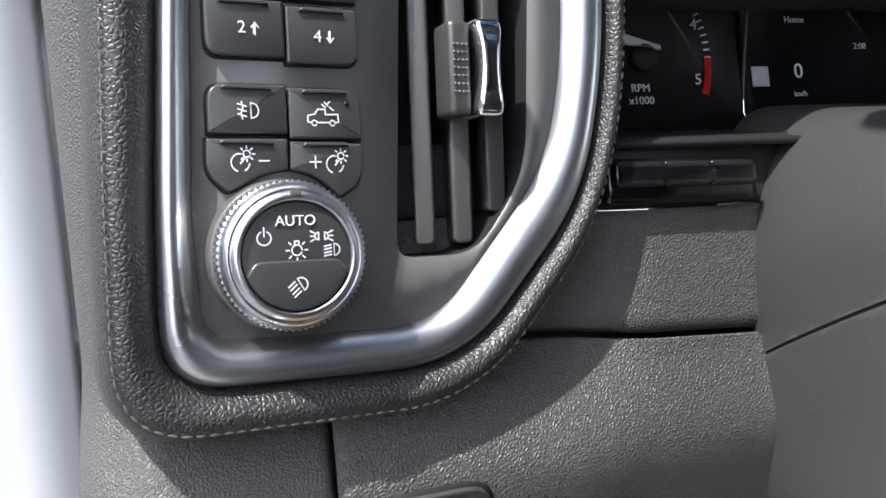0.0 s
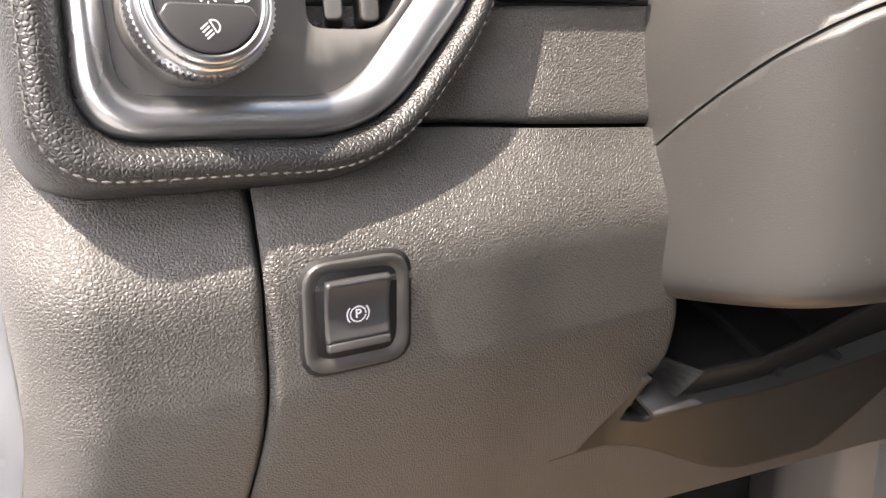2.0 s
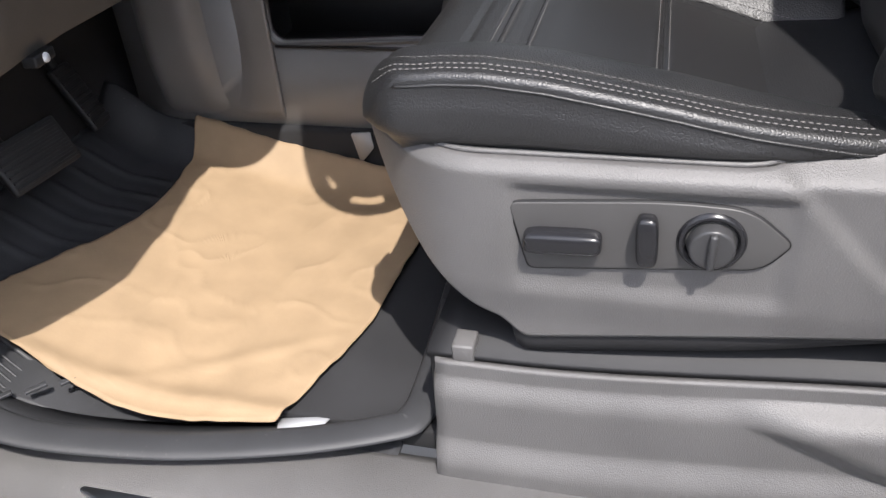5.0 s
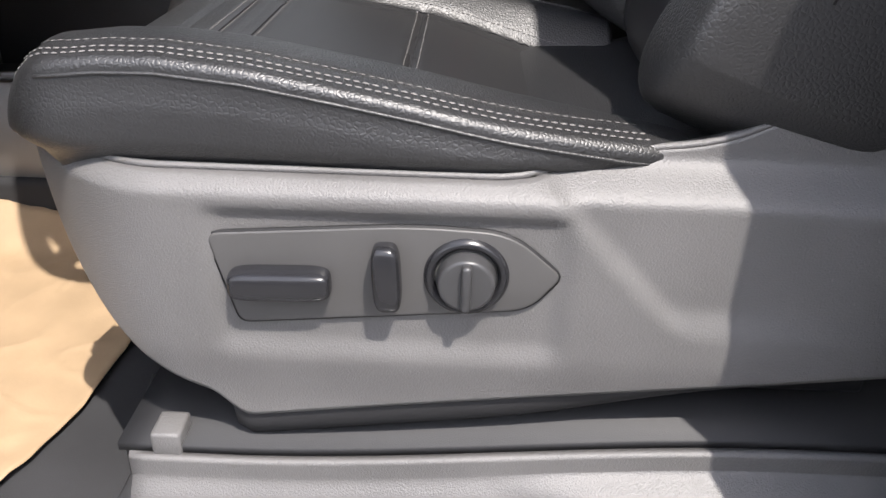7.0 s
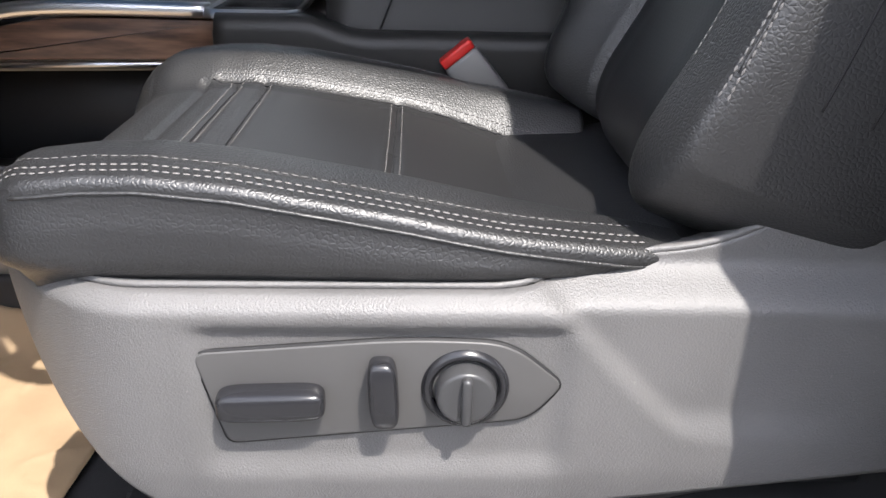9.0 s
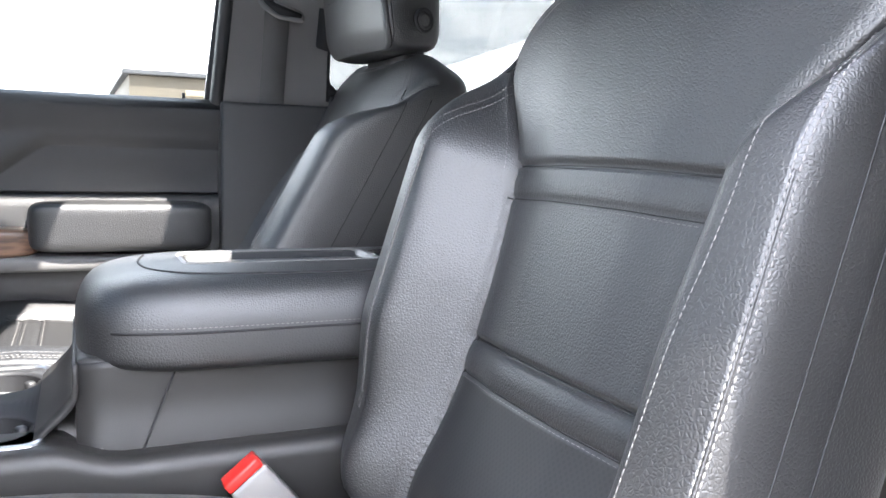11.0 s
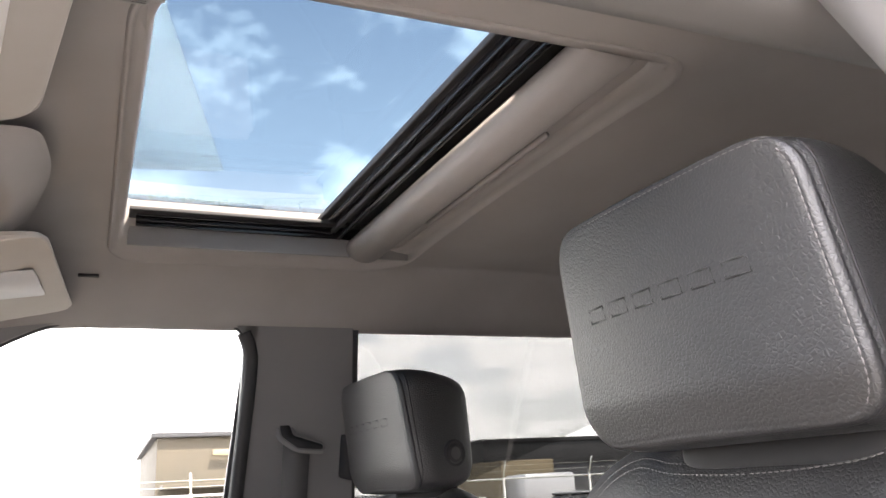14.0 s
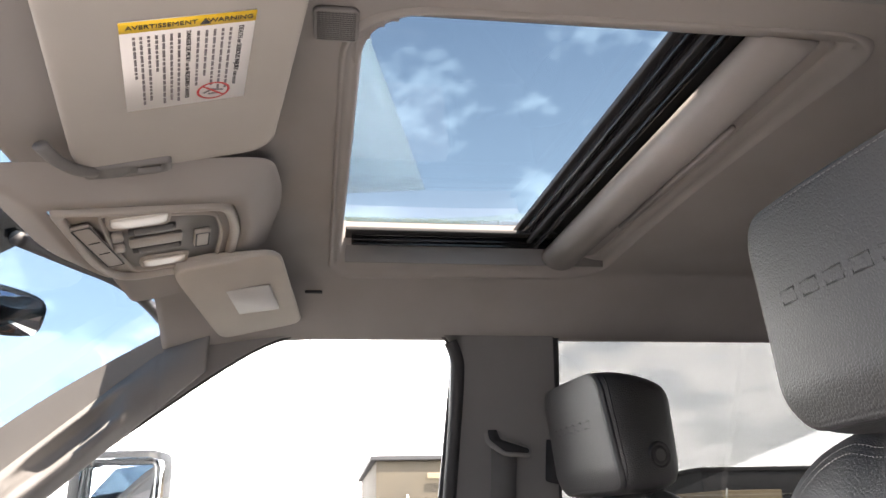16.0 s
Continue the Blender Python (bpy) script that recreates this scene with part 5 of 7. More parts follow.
part("rest", sheet(ramp, steps(0, 1, 16), steps(-0.04, 1, 30), 0.010), MATRUBBER, dp)
part("rest_edge", tube([ramp(1.0, v) for v in steps(-0.04, 1, 20)], 0.005, 8), MATRUBBER, dp)
for u, a, b in ((0.14, 0.02, 0.96), (0.34, 0.0, 0.96), (0.54, 0.0, 0.90), (0.74, 0.0, 0.70)):
    part("bar", tube(smooth_path([ramp(u + du, v) + Vector((0, -0.002, 0.002)) for du, v in ((0.05, b), (0.05, (a + b) / 2), (0.05, a + 0.02), (0.0, a), (-0.05, a + 0.02), (-0.05, (a + b) / 2), (-0.05, b))], 5), 0.0022, 6, True), MATRUBBER, dp)
for k in range(3):
    part("bar", box(0.026, 0.008, 0.004, 0.001, pose(-0.752 + 0.022 * k, 1.125 - 0.035 * k, foot_z(-0.74, 1.1) + 0.006, 0, 0, -40)), MATRUBBER, mt)

# ---- brown paper sheet ----
KP = rounded([(-0.110, 1.180), (-0.25, 1.145), (-0.395, 1.150), (-0.640, 1.258), (-0.682, 1.170), (-0.727, 1.000), (-0.726, 0.888), (-0.707, 0.778), (-0.512, 0.722), (-0.273, 0.709), (-0.129, 0.797), (-0.107, 0.958)], [0.004, 0.08, 0.1, 0.004, 0.01, 0.06, 0.02, 0.006, 0.05, 0.004, 0.02, 0.05], 6)


def paper_z(x, y):
    q = Vector((x * 9, y * 9, 0.3))
    crease = 0.0035 * math.exp(-(((x + 0.60) * 0.9 + (y - 0.86) * 0.55) / 0.012) ** 2) * math.exp(-((x + 0.62) / 0.09) ** 2)
    return foot_z(x, y) + 0.018 + 0.0013 * noise.noise(q) + 0.0006 * noise.noise(q * 3.1) + 0.0016 * (1 - min(1.0, abs(noise.noise(q * 0.62 + Vector((3.0, 1.0, 0)))) * 2.2)) ** 5 + 0.0022 * (1 - min(1.0, abs(noise.noise(q * 1.3 + Vector((7.0, 4.0, 2.0)))) * 2.2)) ** 7 + crease + 0.012 * bump01((-0.66 - x) / 0.05) - 0.01 * bump01((-0.69 - x) / 0.02)


edge = resample(KP, 330)
edge = [(x + 0.002 * noise.noise(Vector((x * 40, y * 40, 0))), y + 0.003 * noise.noise(Vector((y * 30, x * 30, 5)))) for x, y in edge]
cx, cy = -0.42, 0.98
bm = sheet(lambda u, v: Vector((cx + (edge[int(u) % 330][0] - cx) * v, cy + (edge[int(u) % 330][1] - cy) * v, paper_z(cx + (edge[int(u) % 330][0] - cx) * v, cy + (edge[int(u) % 330][1] - cy) * v))), list(range(331)), steps(0.0, 1, 40))
bmesh.ops.remove_doubles(bm, verts=bm.verts, dist=0.0004)
bmesh.ops.solidify(bm, geom=bm.faces[:], thickness=0.0008)
tagged(finish(bm, "paper_floor_mat", KRAFT), "creased brown kraft paper mat on the driver's floor", "paper mat")
sl = thing("paper_sheet", "white paper corner showing under the brown mat", "paper")
part("sheet", plate([(-0.675, 0.72), (-0.715, 0.735), (-0.72, 0.775), (-0.69, 0.785)], 0.001, pose(0, 0, -0.022)), WHITEPAINT, sl)
tb = thing("seat_track_cover", "pale grey plastic tab beside the console", "plastic tab")
part("tab", plate(rounded([(-0.004, 0.0), (0.022, 0.030), (0.018, 0.060), (-0.018, 0.056)], 0.003, 2), 0.004, frame_at((-0.119, 0.860, 0.022), (0, -1, 0), (0.05, 0, 1))), SILVERTAG, tb)

# ---- pedals ----
def pedal(name, label, m, w, h, arm):
    p = thing(name, label, "pedal")
    part("pad", box(w, h, 0.014, 0.005, m), RUBBER, p)
    for k in range(7):
        part("pad_rib", box(w * 0.90, h * 0.065, 0.005, 0.0015, m @ pose(0, h * (-0.39 + 0.13 * k), 0.008)), RUBBER, p)
    part("arm", tube(smooth_path(arm, 6), 0.009, 8), DARK, p)
BP = frame_at((-0.435, 1.25, 0.178), (0.96, -0.20, 0.05), (0.10, 0.45, 0.9))
pedal("brake_pedal", "wide ribbed rubber brake pedal", BP, 0.125, 0.075, [BP @ Vector((0.01, 0.01, -0.006)), BP @ Vector((0.0, 0.03, -0.06)), (-0.46, 1.33, 0.36), (-0.46, 1.34, 0.5)])
GP = frame_at((-0.21, 1.33, 0.17), (0.98, 0.05, 0), (0, 0.45, 0.9))
pedal("accelerator_pedal", "narrow ribbed accelerator pedal", GP, 0.05, 0.12, [GP @ Vector((0, 0.03, -0.006)), (-0.21, 1.38, 0.27), (-0.21, 1.39, 0.42)])
rod = thing("brake_rod", "bare steel rod by the pedals", "rod")
part("rod", tube(smooth_path([(-0.60, 1.32, 0.33), (-0.55, 1.28, 0.26), (-0.50, 1.27, 0.215), (-0.455, 1.285, 0.20)], 6), 0.005, 8), STEEL, rod)

# ---- door opening: kick panel, seal, white body, sill ----
kp = thing("kick_panel", "dark plastic kick panel ahead of the door opening", "trim panel")
def kick_edge(z):
    """The edge at the door opening sweeps forward towards the sill."""
    return Vector((-0.866, 1.130 + 0.19 * bump01((0.42 - z) / 0.62), z))


def kick_corner(z):
    return Vector((-0.796 + 0.006 * math.sin(z * 9), 1.140 + 0.125 * bump01((0.42 - z) / 0.55), z))


def kick(u, v):
    z = -0.07 + 0.52 * v
    a, b = kick_edge(z), kick_corner(z)
    return a + (b - a) * u + Vector((-0.006, -0.012, 0)) * math.sin(u * math.pi)


part("panel", sheet(kick, steps(0, 1, 16), steps(0, 1, 30), 0.006), PLASTIC, kp)
part("inner_wall", sheet(lambda u, v: kick_corner(-0.07 + 0.52 * v) + Vector((0.016 * math.sin(u * math.pi / 2), 0.30 * u, 0)), steps(0, 1, 12), steps(0, 1, 30), 0.006), PLASTIC, kp)
part("edge_bead", tube([kick_edge(z) for z in steps(-0.07, 0.45, 40)], 0.006, 8), PLASTIC, kp)
seal = thing("door_seal", "black rubber door seal round the opening", "door seal")
run = [kick_edge(z) + Vector((-0.024, -0.020, 0)) for z in (0.44, 0.36, 0.28, 0.20, 0.12, 0.05)] + [Vector(q) for q in ((-0.893, 1.22, -0.035), (-0.893, 1.08, -0.062), (-0.893, 0.9, -0.066), (-0.890, 0.6, -0.066), (-0.885, 0.2, -0.065), (-0.88, -0.05, -0.05), (-0.88, -0.06, 0.1), (-0.87, -0.06, 0.8), (-0.76, -0.08, 1.18))]
part("seal_bead", tube(smooth_path(run, 10), 0.013, 10), RUBBER, seal)
part("seal_lip", tube(smooth_path([q + Vector((0.010, 0.006, 0.008)) for q in run[:10]], 10), 0.012, 8, flat=0.35), RUBBER, seal)
part("flange", tube(smooth_path([q + Vector((-0.026, -0.016, -0.004)) for q in run[:10]], 10), 0.014, 8, flat=0.5), RUBBER, seal)
pil = thing("body_pillar", "white painted front door pillar with a hinge", "body pillar")
part("pillar_skin", sheet(lambda u, v: Vector((-0.842 - 0.11 * bump01((0.5 - v) / 0.12) - 0.35 * u, 1.055 + 0.03 * u, v)), steps(0, 1, 12), steps(-0.12, 1.35, 40), 0.02, True), WHITEPAINT, pil)
part("hinge", join(box(0.05, 0.035, 0.020, 0.006, pose(-0.885, 1.035, 0.572)), box(0.03, 0.04, 0.030, 0.008, pose(-0.91, 1.03, 0.575)), cyl(0.009, 0.009, 0.04, 20, pose(-0.872, 1.02, 0.565)), cyl(0.014, 0.014, 0.005, 20, pose(-0.872, 1.02, 0.583))), STEEL, pil, "bare steel door hinge")
tagged(finish(box(0.05, 0.60, 1.25, 0.02, pose(-0.985, 1.40, 0.30)), "wall_cowl_left", WHITEPAINT), "white body side ahead of the door opening", "body side", kind="structure")
sillp = thing("door_sill", "black plastic sill trim under the door opening", "door sill")
part("trim", sheet(lambda u, v: Vector((-0.70 - 0.16 * u, v, -0.055 + 0.012 * math.sin(u * math.pi) - 0.03 * bump01((u - 0.7) / 0.3))), steps(0, 1, 12), steps(-0.3, 1.40, 36), 0.012), PLASTIC, sillp)
part("scuff_plate", plate(rounded([(-0.825, 0.985), (-0.785, 0.93), (-0.765, 0.86), (-0.755, 0.30), (-0.835, 0.30), (-0.85, 0.90)], 0.01, 4), 0.004, pose(0, 0, -0.036), 0.001), CHROME, sillp, "brushed metal scuff plate")
for k in range(6):
    part("maker_bar", box(0.026, 0.045, 0.002, 0.0005, pose(-0.800, 0.80 - 0.07 * k, -0.0345)), DARK, sillp)
b_low = join(box(0.10, 0.30, 0.95, 0.02, pose(-0.83, -0.12, 0.38)), box(0.09, 0.30, 0.52, 0.02, pose(-0.725, -0.12, 1.04, 0, 25, 0)))
tagged(finish(b_low, "wall_pillar_left", PILLAR), "grey trimmed door pillar behind the driver", "pillar", kind="structure")
rail = join(box(0.06, 1.9, 0.12, 0.02, pose(-0.570, -0.10, 1.26)), box(0.14, 1.9, 0.04, 0.012, pose(-0.625, -0.10, 1.318)))
tagged(finish(rail, "wall_roof_rail_left", PILLAR), "roof rail over the driver's door opening", "roof rail", kind="structure")
backside = box(0.06, 0.9, 1.0, 0.02, pose(-0.83, -0.70, 0.40))
w5 = thing("window_5", "tinted rear window behind the driver", "window", kind="structure")
part("pane", box(0.006, 0.90, 0.44, 0, pose(-0.735, -0.70, 1.075, 0, 15, 0)), TINT, w5).visible_shadow = False
part("frame", join(box(0.05, 0.90, 0.05, 0.008, pose(-0.69, -0.70, 1.265)), box(0.05, 0.06, 0.42, 0.008, pose(-0.735, -1.10, 1.07, 0, 15, 0))), RUBBER, w5)
tagged(finish(backside, "wall_rear_door_left", PILLAR), "closed rear door behind the driver", "door", kind="structure")

seat((-0.430, 0.0, 0.0), 0.0, -1)
seat((0.422, -0.03, -0.022), 0.05, 1)
# belt buckle between seat and console
bk = thing("seat_belt_buckle", "grey seat belt buckle with a red button", "seat belt buckle")
BM = frame_at((-0.195, 0.275, 0.392), (0, -0.77, 0.64), (0, 0.64, 0.77))
part("body", box(0.046, 0.070, 0.028, 0.006, BM @ pose(0, -0.004, 0)), CONSOLE, bk)
part("release", box(0.044, 0.012, 0.026, 0.003, BM @ pose(0, 0.036, 0)), REDPLASTIC, bk, "red release button")
part("stalk", box(0.03, 0.12, 0.006, 0.002, BM @ pose(0, -0.09, 0)), DARK, bk)

# ---- centre console ----
con = thing("centre_console", "dark grey centre console with storage and cup holders", "console")
bodyp = [(-0.20, 0.0), (1.30, 0.0), (1.30, 0.34), (1.10, 0.36), (0.92, 0.385), (0.80, 0.425), (0.62, 0.445), (0.46, 0.43), (0.45, 0.52), (-0.20, 0.53)]
CX0, CX1 = -0.135, 0.135
side = rounded(bodyp, [0.01, 0.01, 0.05, 0.1, 0.08, 0.06, 0.04, 0.012, 0.012, 0.01], 5)
POCKET = rounded([(0.60, 0.255), (0.99, 0.235), (1.005, 0.25), (1.005, 0.335), (0.955, 0.368), (0.60, 0.375)], 0.02, 5)
def flip(o):
    return [(-x, y) for x, y in o]
part("side_panel", pierced(flip(side), [flip(POCKET)], 0.012, frame_at((-0.095, 0, 0), (0, -1, 0), (0, 0, 1))), CONSOLE, con, "side panel with an open pocket")
part("side_panel", plate(flip(side), 0.012, frame_at((0.110, 0, 0), (0, -1, 0), (0, 0, 1))), CONSOLE, con)
part("pocket_box", box(0.004, 0.44, 0.20, 0, pose(-0.02, 0.78, 0.30)), DARK, con, "dark pocket lining")
part("pocket_floor", box(0.09, 0.44, 0.004, 0, pose(-0.055, 0.78, 0.228)), DARK, con)
part("pocket_rim", band(flip(scaled(POCKET, -0.012)), flip(POCKET), [(0, 0.0), (0.3, 0.004), (0.7, 0.003), (1, -0.01)], 120, frame_at((-0.095, 0, 0), (0, -1, 0), (0, 0, 1))), SATIN, con, "satin pocket rim")
def flank(u, v):
    x = -0.104 - 0.016 * bump01((u - 1.06) / 0.10) * bump01((v - 0.10) / 0.12) + 0.034 * math.exp(-((u - 1.105) / 0.032) ** 2) * bump01((v - 0.04) / 0.22)
    x += 0.10 * bump01((u - 1.20) / 0.12) ** 2 + 0.05 * bump01((0.12 - v) / 0.10)
    return Vector((x, u, v))
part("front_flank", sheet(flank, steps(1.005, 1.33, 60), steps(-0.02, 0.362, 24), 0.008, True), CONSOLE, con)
part("skirt", box(0.05, 0.9, 0.10, 0.01, pose(-0.085, 0.85, 0.03)), CARPET, con)
def deck(u, v):
    zz = 0.445 - 0.07 * bump01((v - 0.74) / 0.25) - 0.05 * bump01((v - 1.0) / 0.3)
    return Vector((u, v, zz - 0.02 * (abs(u) / 0.14) ** 6))
part("deck", sheet(deck, steps(-0.100, CX1, 12), steps(0.605, 1.30, 32), 0.01, True), CONSOLE, con)
part("deck", sheet(deck, steps(CX0, CX1, 12), steps(0.43, 0.482, 4), 0.01, True), CONSOLE, con)
part("armrest_bin", box(0.245, 0.66, 0.10, 0.010, pose(0.0, 0.125, 0.485)), BINPLASTIC, con)
part("bin_skirt", sheet(lambda u, v: Vector((-0.124 - 0.012 * bump01((0.49 - v) / 0.07), u, v)), steps(-0.2, 0.455, 20), steps(0.425, 0.53, 14), 0.006, True), BINPLASTIC, con)


def shoulder(u, v):
    """The lower body: a ledge beside the bin that rises to the cup holders, rolling over into the side."""
    ledge = 0.430 + 0.019 * bump01((u - 0.41) / 0.075) - 0.055 * bump01((u - 0.66) / 0.10)
    a = min(v, 1.0) * math.pi / 2
    if v <= 0:
        return Vector((-0.098 - 0.050 * (v + 1), u, ledge))
    if v <= 1:
        return Vector((-0.148 - 0.014 * math.sin(a), u, ledge - 0.014 * (1 - math.cos(a))))
    return Vector((-0.162 + 0.010 * (v - 1), u, ledge - 0.014 - 0.15 * (v - 1)))


part("shoulder", sheet(shoulder, steps(-0.2, 0.585, 50), [-1, -0.5, 0, 0.15, 0.3, 0.45, 0.6, 0.8, 1.0, 1.3, 1.6, 2.0], 0.006, True), BINPLASTIC, con)
part("shoulder_front", box(0.055, 0.020, 0.13, 0.008, pose(-0.134, 0.580, 0.375)), BINPLASTIC, con)
part("bin_front", sheet(lambda u, v: Vector((u, 0.452 + 0.05 * bump01((0.50 - v) / 0.07), v)), steps(-0.13, 0.13, 10), steps(0.42, 0.53, 12), 0.006), BINPLASTIC, con)
part("bin_seam", tube([(-0.1245, 0.352, 0.528), (-0.132, 0.372, 0.48), (-0.1375, 0.392, 0.432), (-0.1600, 0.402, 0.418), (-0.1605, 0.420, 0.36)], 0.0012, 6), SEAM, con)
# cup holders in a chrome ring
CUP = rounded([(-0.150, 0.482), (0.175, 0.482), (0.178, 0.605), (-0.150, 0.605)], 0.022, 6)
part("cup_frame", band([(x, y) for x, y in CUP], scaled(CUP, 0.010), [(0, -0.004), (0.2, 0.005), (0.7, 0.006), (1, 0.0)], 120, pose(0, 0, 0.452)), CHROME, con, "satin chrome cup holder ring")
part("cup_floor", pierced(scaled(CUP, 0.009), [circle(-0.080, 0.543, 0.047, 32), circle(0.100, 0.543, 0.047, 32)], 0.006, pose(0, 0, 0.455)), DARK, con)
for cxx in (-0.080, 0.100):
    part("cup_well", band(circle(cxx, 0.543, 0.047, 48), circle(cxx, 0.543, 0.040, 48), [(0, 0.453), (0.3, 0.42), (1, 0.37)], 48), DARK, con)
    part("cup_base", cyl(0.041, 0.041, 0.004, 32, pose(cxx, 0.541, 0.372)), DARK, con)
    for a in (60, 180, 300):
        part("cup_finger", box(0.012, 0.014, 0.03, 0.004, pose(cxx + 0.036 * math.cos(radians(a)), 0.541 + 0.036 * math.sin(radians(a)), 0.435, 0, 0, a)), RUBBER, con)
# wood and chrome trim on the console flank
WT = frame_at((-0.108, 0, 0), (0, -1, 0), (0, 0, 1))
part("wood_inlay", plate(rounded(flip([(0.575, 0.392), (0.575, 0.440), (0.80, 0.440), (0.875, 0.425), (0.93, 0.385)]), [0.006, 0.012, 0.04, 0.02, 0.004], 4), 0.008, WT, 0.002), WOOD, con, "brown wood-grain inlay")
part("chrome_strip", tube(smooth_path([(-0.112, 0.60, 0.452), (-0.112, 0.80, 0.452), (-0.110, 0.885, 0.436), (-0.108, 0.945, 0.395), (-0.108, 0.965, 0.375)], 6), 0.010, 10, flat=1.0), CHROME, con)
part("lower_strip", tube([(-0.108, 0.58, 0.386), (-0.108, 0.95, 0.378)], 0.004, 8), CHROME, con)
# padded lid
lid = thing("armrest_lid", "padded black leather console lid with a tray", "armrest")
def lid_skin(p):
    """A deep pad with upright sides, a rounded shoulder and a sunk tray."""
    s = (p.z / 0.05 + 1) / 2
    q = min(max((s - 0.40) / 0.60, 0.0), 1.0)
    g = 1 - math.sqrt(max(0.0, 1 - q * q))
    x = p.x * (1 - 0.33 * g)
    y = p.y * (1 - (0.16 * g if p.y > 0 else 0))
    y -= 0.030 * (abs(p.x) / 0.145) ** 3 * bump01((p.y - 0.15) / 0.17)
    z = 0.512 + 0.110 * s
    if s > 0.9:
        z -= 0.011 * bump01((0.046 - abs(x + 0.002)) / 0.006) * bump01((y + 0.03) / 0.008) * bump01((0.205 - y) / 0.008)
    return Vector((x - 0.005, y + 0.128, z))
bm = blob((0.147, 0.327, 0.05), 7, (72, 110, 40), lid_skin)
tr = BVHTree.FromBMesh(bm)
pad = part("pad", bm, LEATHER, lid)
run = dropped(tr, [(-0.5, y, 0.5665) for y in steps(-0.15, 0.40, 110)], (1, 0, 0), 0.0005)
part("stitching", stitches(run, 0.0055, 0.0038, 0.0006), THREAD, pad)
part("piping", tube([h[0] for h in dropped(tr, [(-0.5, y, 0.5615) for y in steps(-0.15, 0.42, 80)], (1, 0, 0), 0.0)], 0.0016, 6), SEAM, pad)
top_run = [(-0.112, -0.15), (-0.112, 0.20), (-0.108, 0.30), (-0.095, 0.35), (-0.06, 0.378), (0.0, 0.385), (0.06, 0.375)]
part("piping", tube([h[0] for h in dropped(tr, [(q.x, q.y, 0.8) for q in smooth_path([(u, v, 0) for u, v in top_run], 12)], (0, 0, -1), 0.0)], 0.0016, 6), SEAM, pad)
part("tray", plate(rounded(rect(-0.046, 0.108, 0.038, 0.324), 0.010, 4), 0.003, pose(0, 0, 0.6135), 0.0006), SATIN, lid, "satin grey tray insert")
part("tray_rim", band(rounded(rect(-0.056, 0.092, 0.048, 0.340), 0.014, 5), rounded(rect(-0.047, 0.102, 0.039, 0.330), 0.010, 5), [(0, 0.6195), (0.3, 0.6235), (0.7, 0.6225), (1, 0.612)], 120), CONSOLE, lid)
part("tray_grip", blob((0.030, 0.028, 0.004), 3, 10, lambda p: Vector((p.x - 0.004, p.y + 0.066, p.z + 0.6215))), GLOSSBLACK, lid, "dark finger grip")
part("hinge_cap", box(0.08, 0.02, 0.012, 0.003, pose(0.0, -0.10, 0.623)), DARK, lid)

# ---- passenger side: door, pillars, glass ----
def inner_x(z):
    """The cab's right-hand inner face."""
    return 0.600 - 0.115 * max(0.0, (z - BELT) / 0.39)


door = thing("door_1", "black passenger door trim with an armrest and wood inlay", "door", kind="structure")


def panel(u, v):
    x = 0.620 - 0.015 * bump01((v - 0.70) / 0.1) + 0.03 * bump01((0.5 - v) / 0.1) + 0.012 * math.exp(-((v - 0.78) / 0.03) ** 2)
    swoop = 0.780 - 0.080 * bump01((u - 0.49) / 0.15)
    x += 0.013 * bump01((swoop - v) / 0.030) * bump01((v - 0.64) / 0.02)
    return Vector((x, u, v))


part("door_panel", sheet(panel, steps(0.190, 1.15, 110), steps(0.0, BELT, 150), 0.02), DOORBLACK, door)
part("belt_cap", tube([(0.608, 0.195, BELT - 0.004), (0.608, 1.15, BELT - 0.004)], 0.022, 10), DOORBLACK, door)
part("armrest", blob((0.072, 0.158, 0.046), 7, 24, lambda p: Vector((p.x + 0.610, p.y + 0.374, p.z + 0.606))), LEATHER, door, "padded grey door armrest")
part("armrest_lower", blob((0.050, 0.30, 0.016), 4, 14, lambda p: Vector((p.x + 0.605, p.y + 0.50, p.z + 0.540))), PLASTIC, door)
part("wood_inlay", blob((0.040, 0.26, 0.028), 6, 16, lambda p: Vector((p.x + 0.595, p.y + 0.775, p.z + 0.578))), WOOD, door, "brown wood-grain door inlay")
part("chrome_strip", tube([(0.566, 0.515, 0.548), (0.566, 1.0, 0.545)], 0.005, 8), CHROME, door)
part("handle_cup", plate(rounded(rect(-0.10, -0.055, 0.075, 0.045), 0.02, 5), 0.012, frame_at((0.597, 0.665, 0.732), (0, -1, 0), (0, 0, 1))), DARK, door)
part("handle_frame", band(rounded(rect(-0.108, -0.062, 0.083, 0.052), 0.024, 6), rounded(rect(-0.098, -0.053, 0.073, 0.043), 0.018, 6), [(0, 0), (0.5, 0.005), (1, 0)], 80, frame_at((0.597, 0.665, 0.732), (0, -1, 0), (0, 0, 1))), BINPLASTIC, door)
part("handle", blob((0.010, 0.068, 0.013), 4, 12, lambda p: Vector((p.x + 0.585, p.y + 0.655, p.z + 0.732))), BRIGHT, door, "chrome door handle")
part("lock_pin", cyl(0.004, 0.003, 0.026, 12, pose(0.605, 0.262, BELT + 0.014)), DARK, door)
tagged(finish(box(0.03, 0.45, 1.0, 0.004, pose(0.66, 1.22, 0.42)), "wall_front_right", DOORBLACK), "black kick panel ahead of the passenger door", "wall", kind="structure")
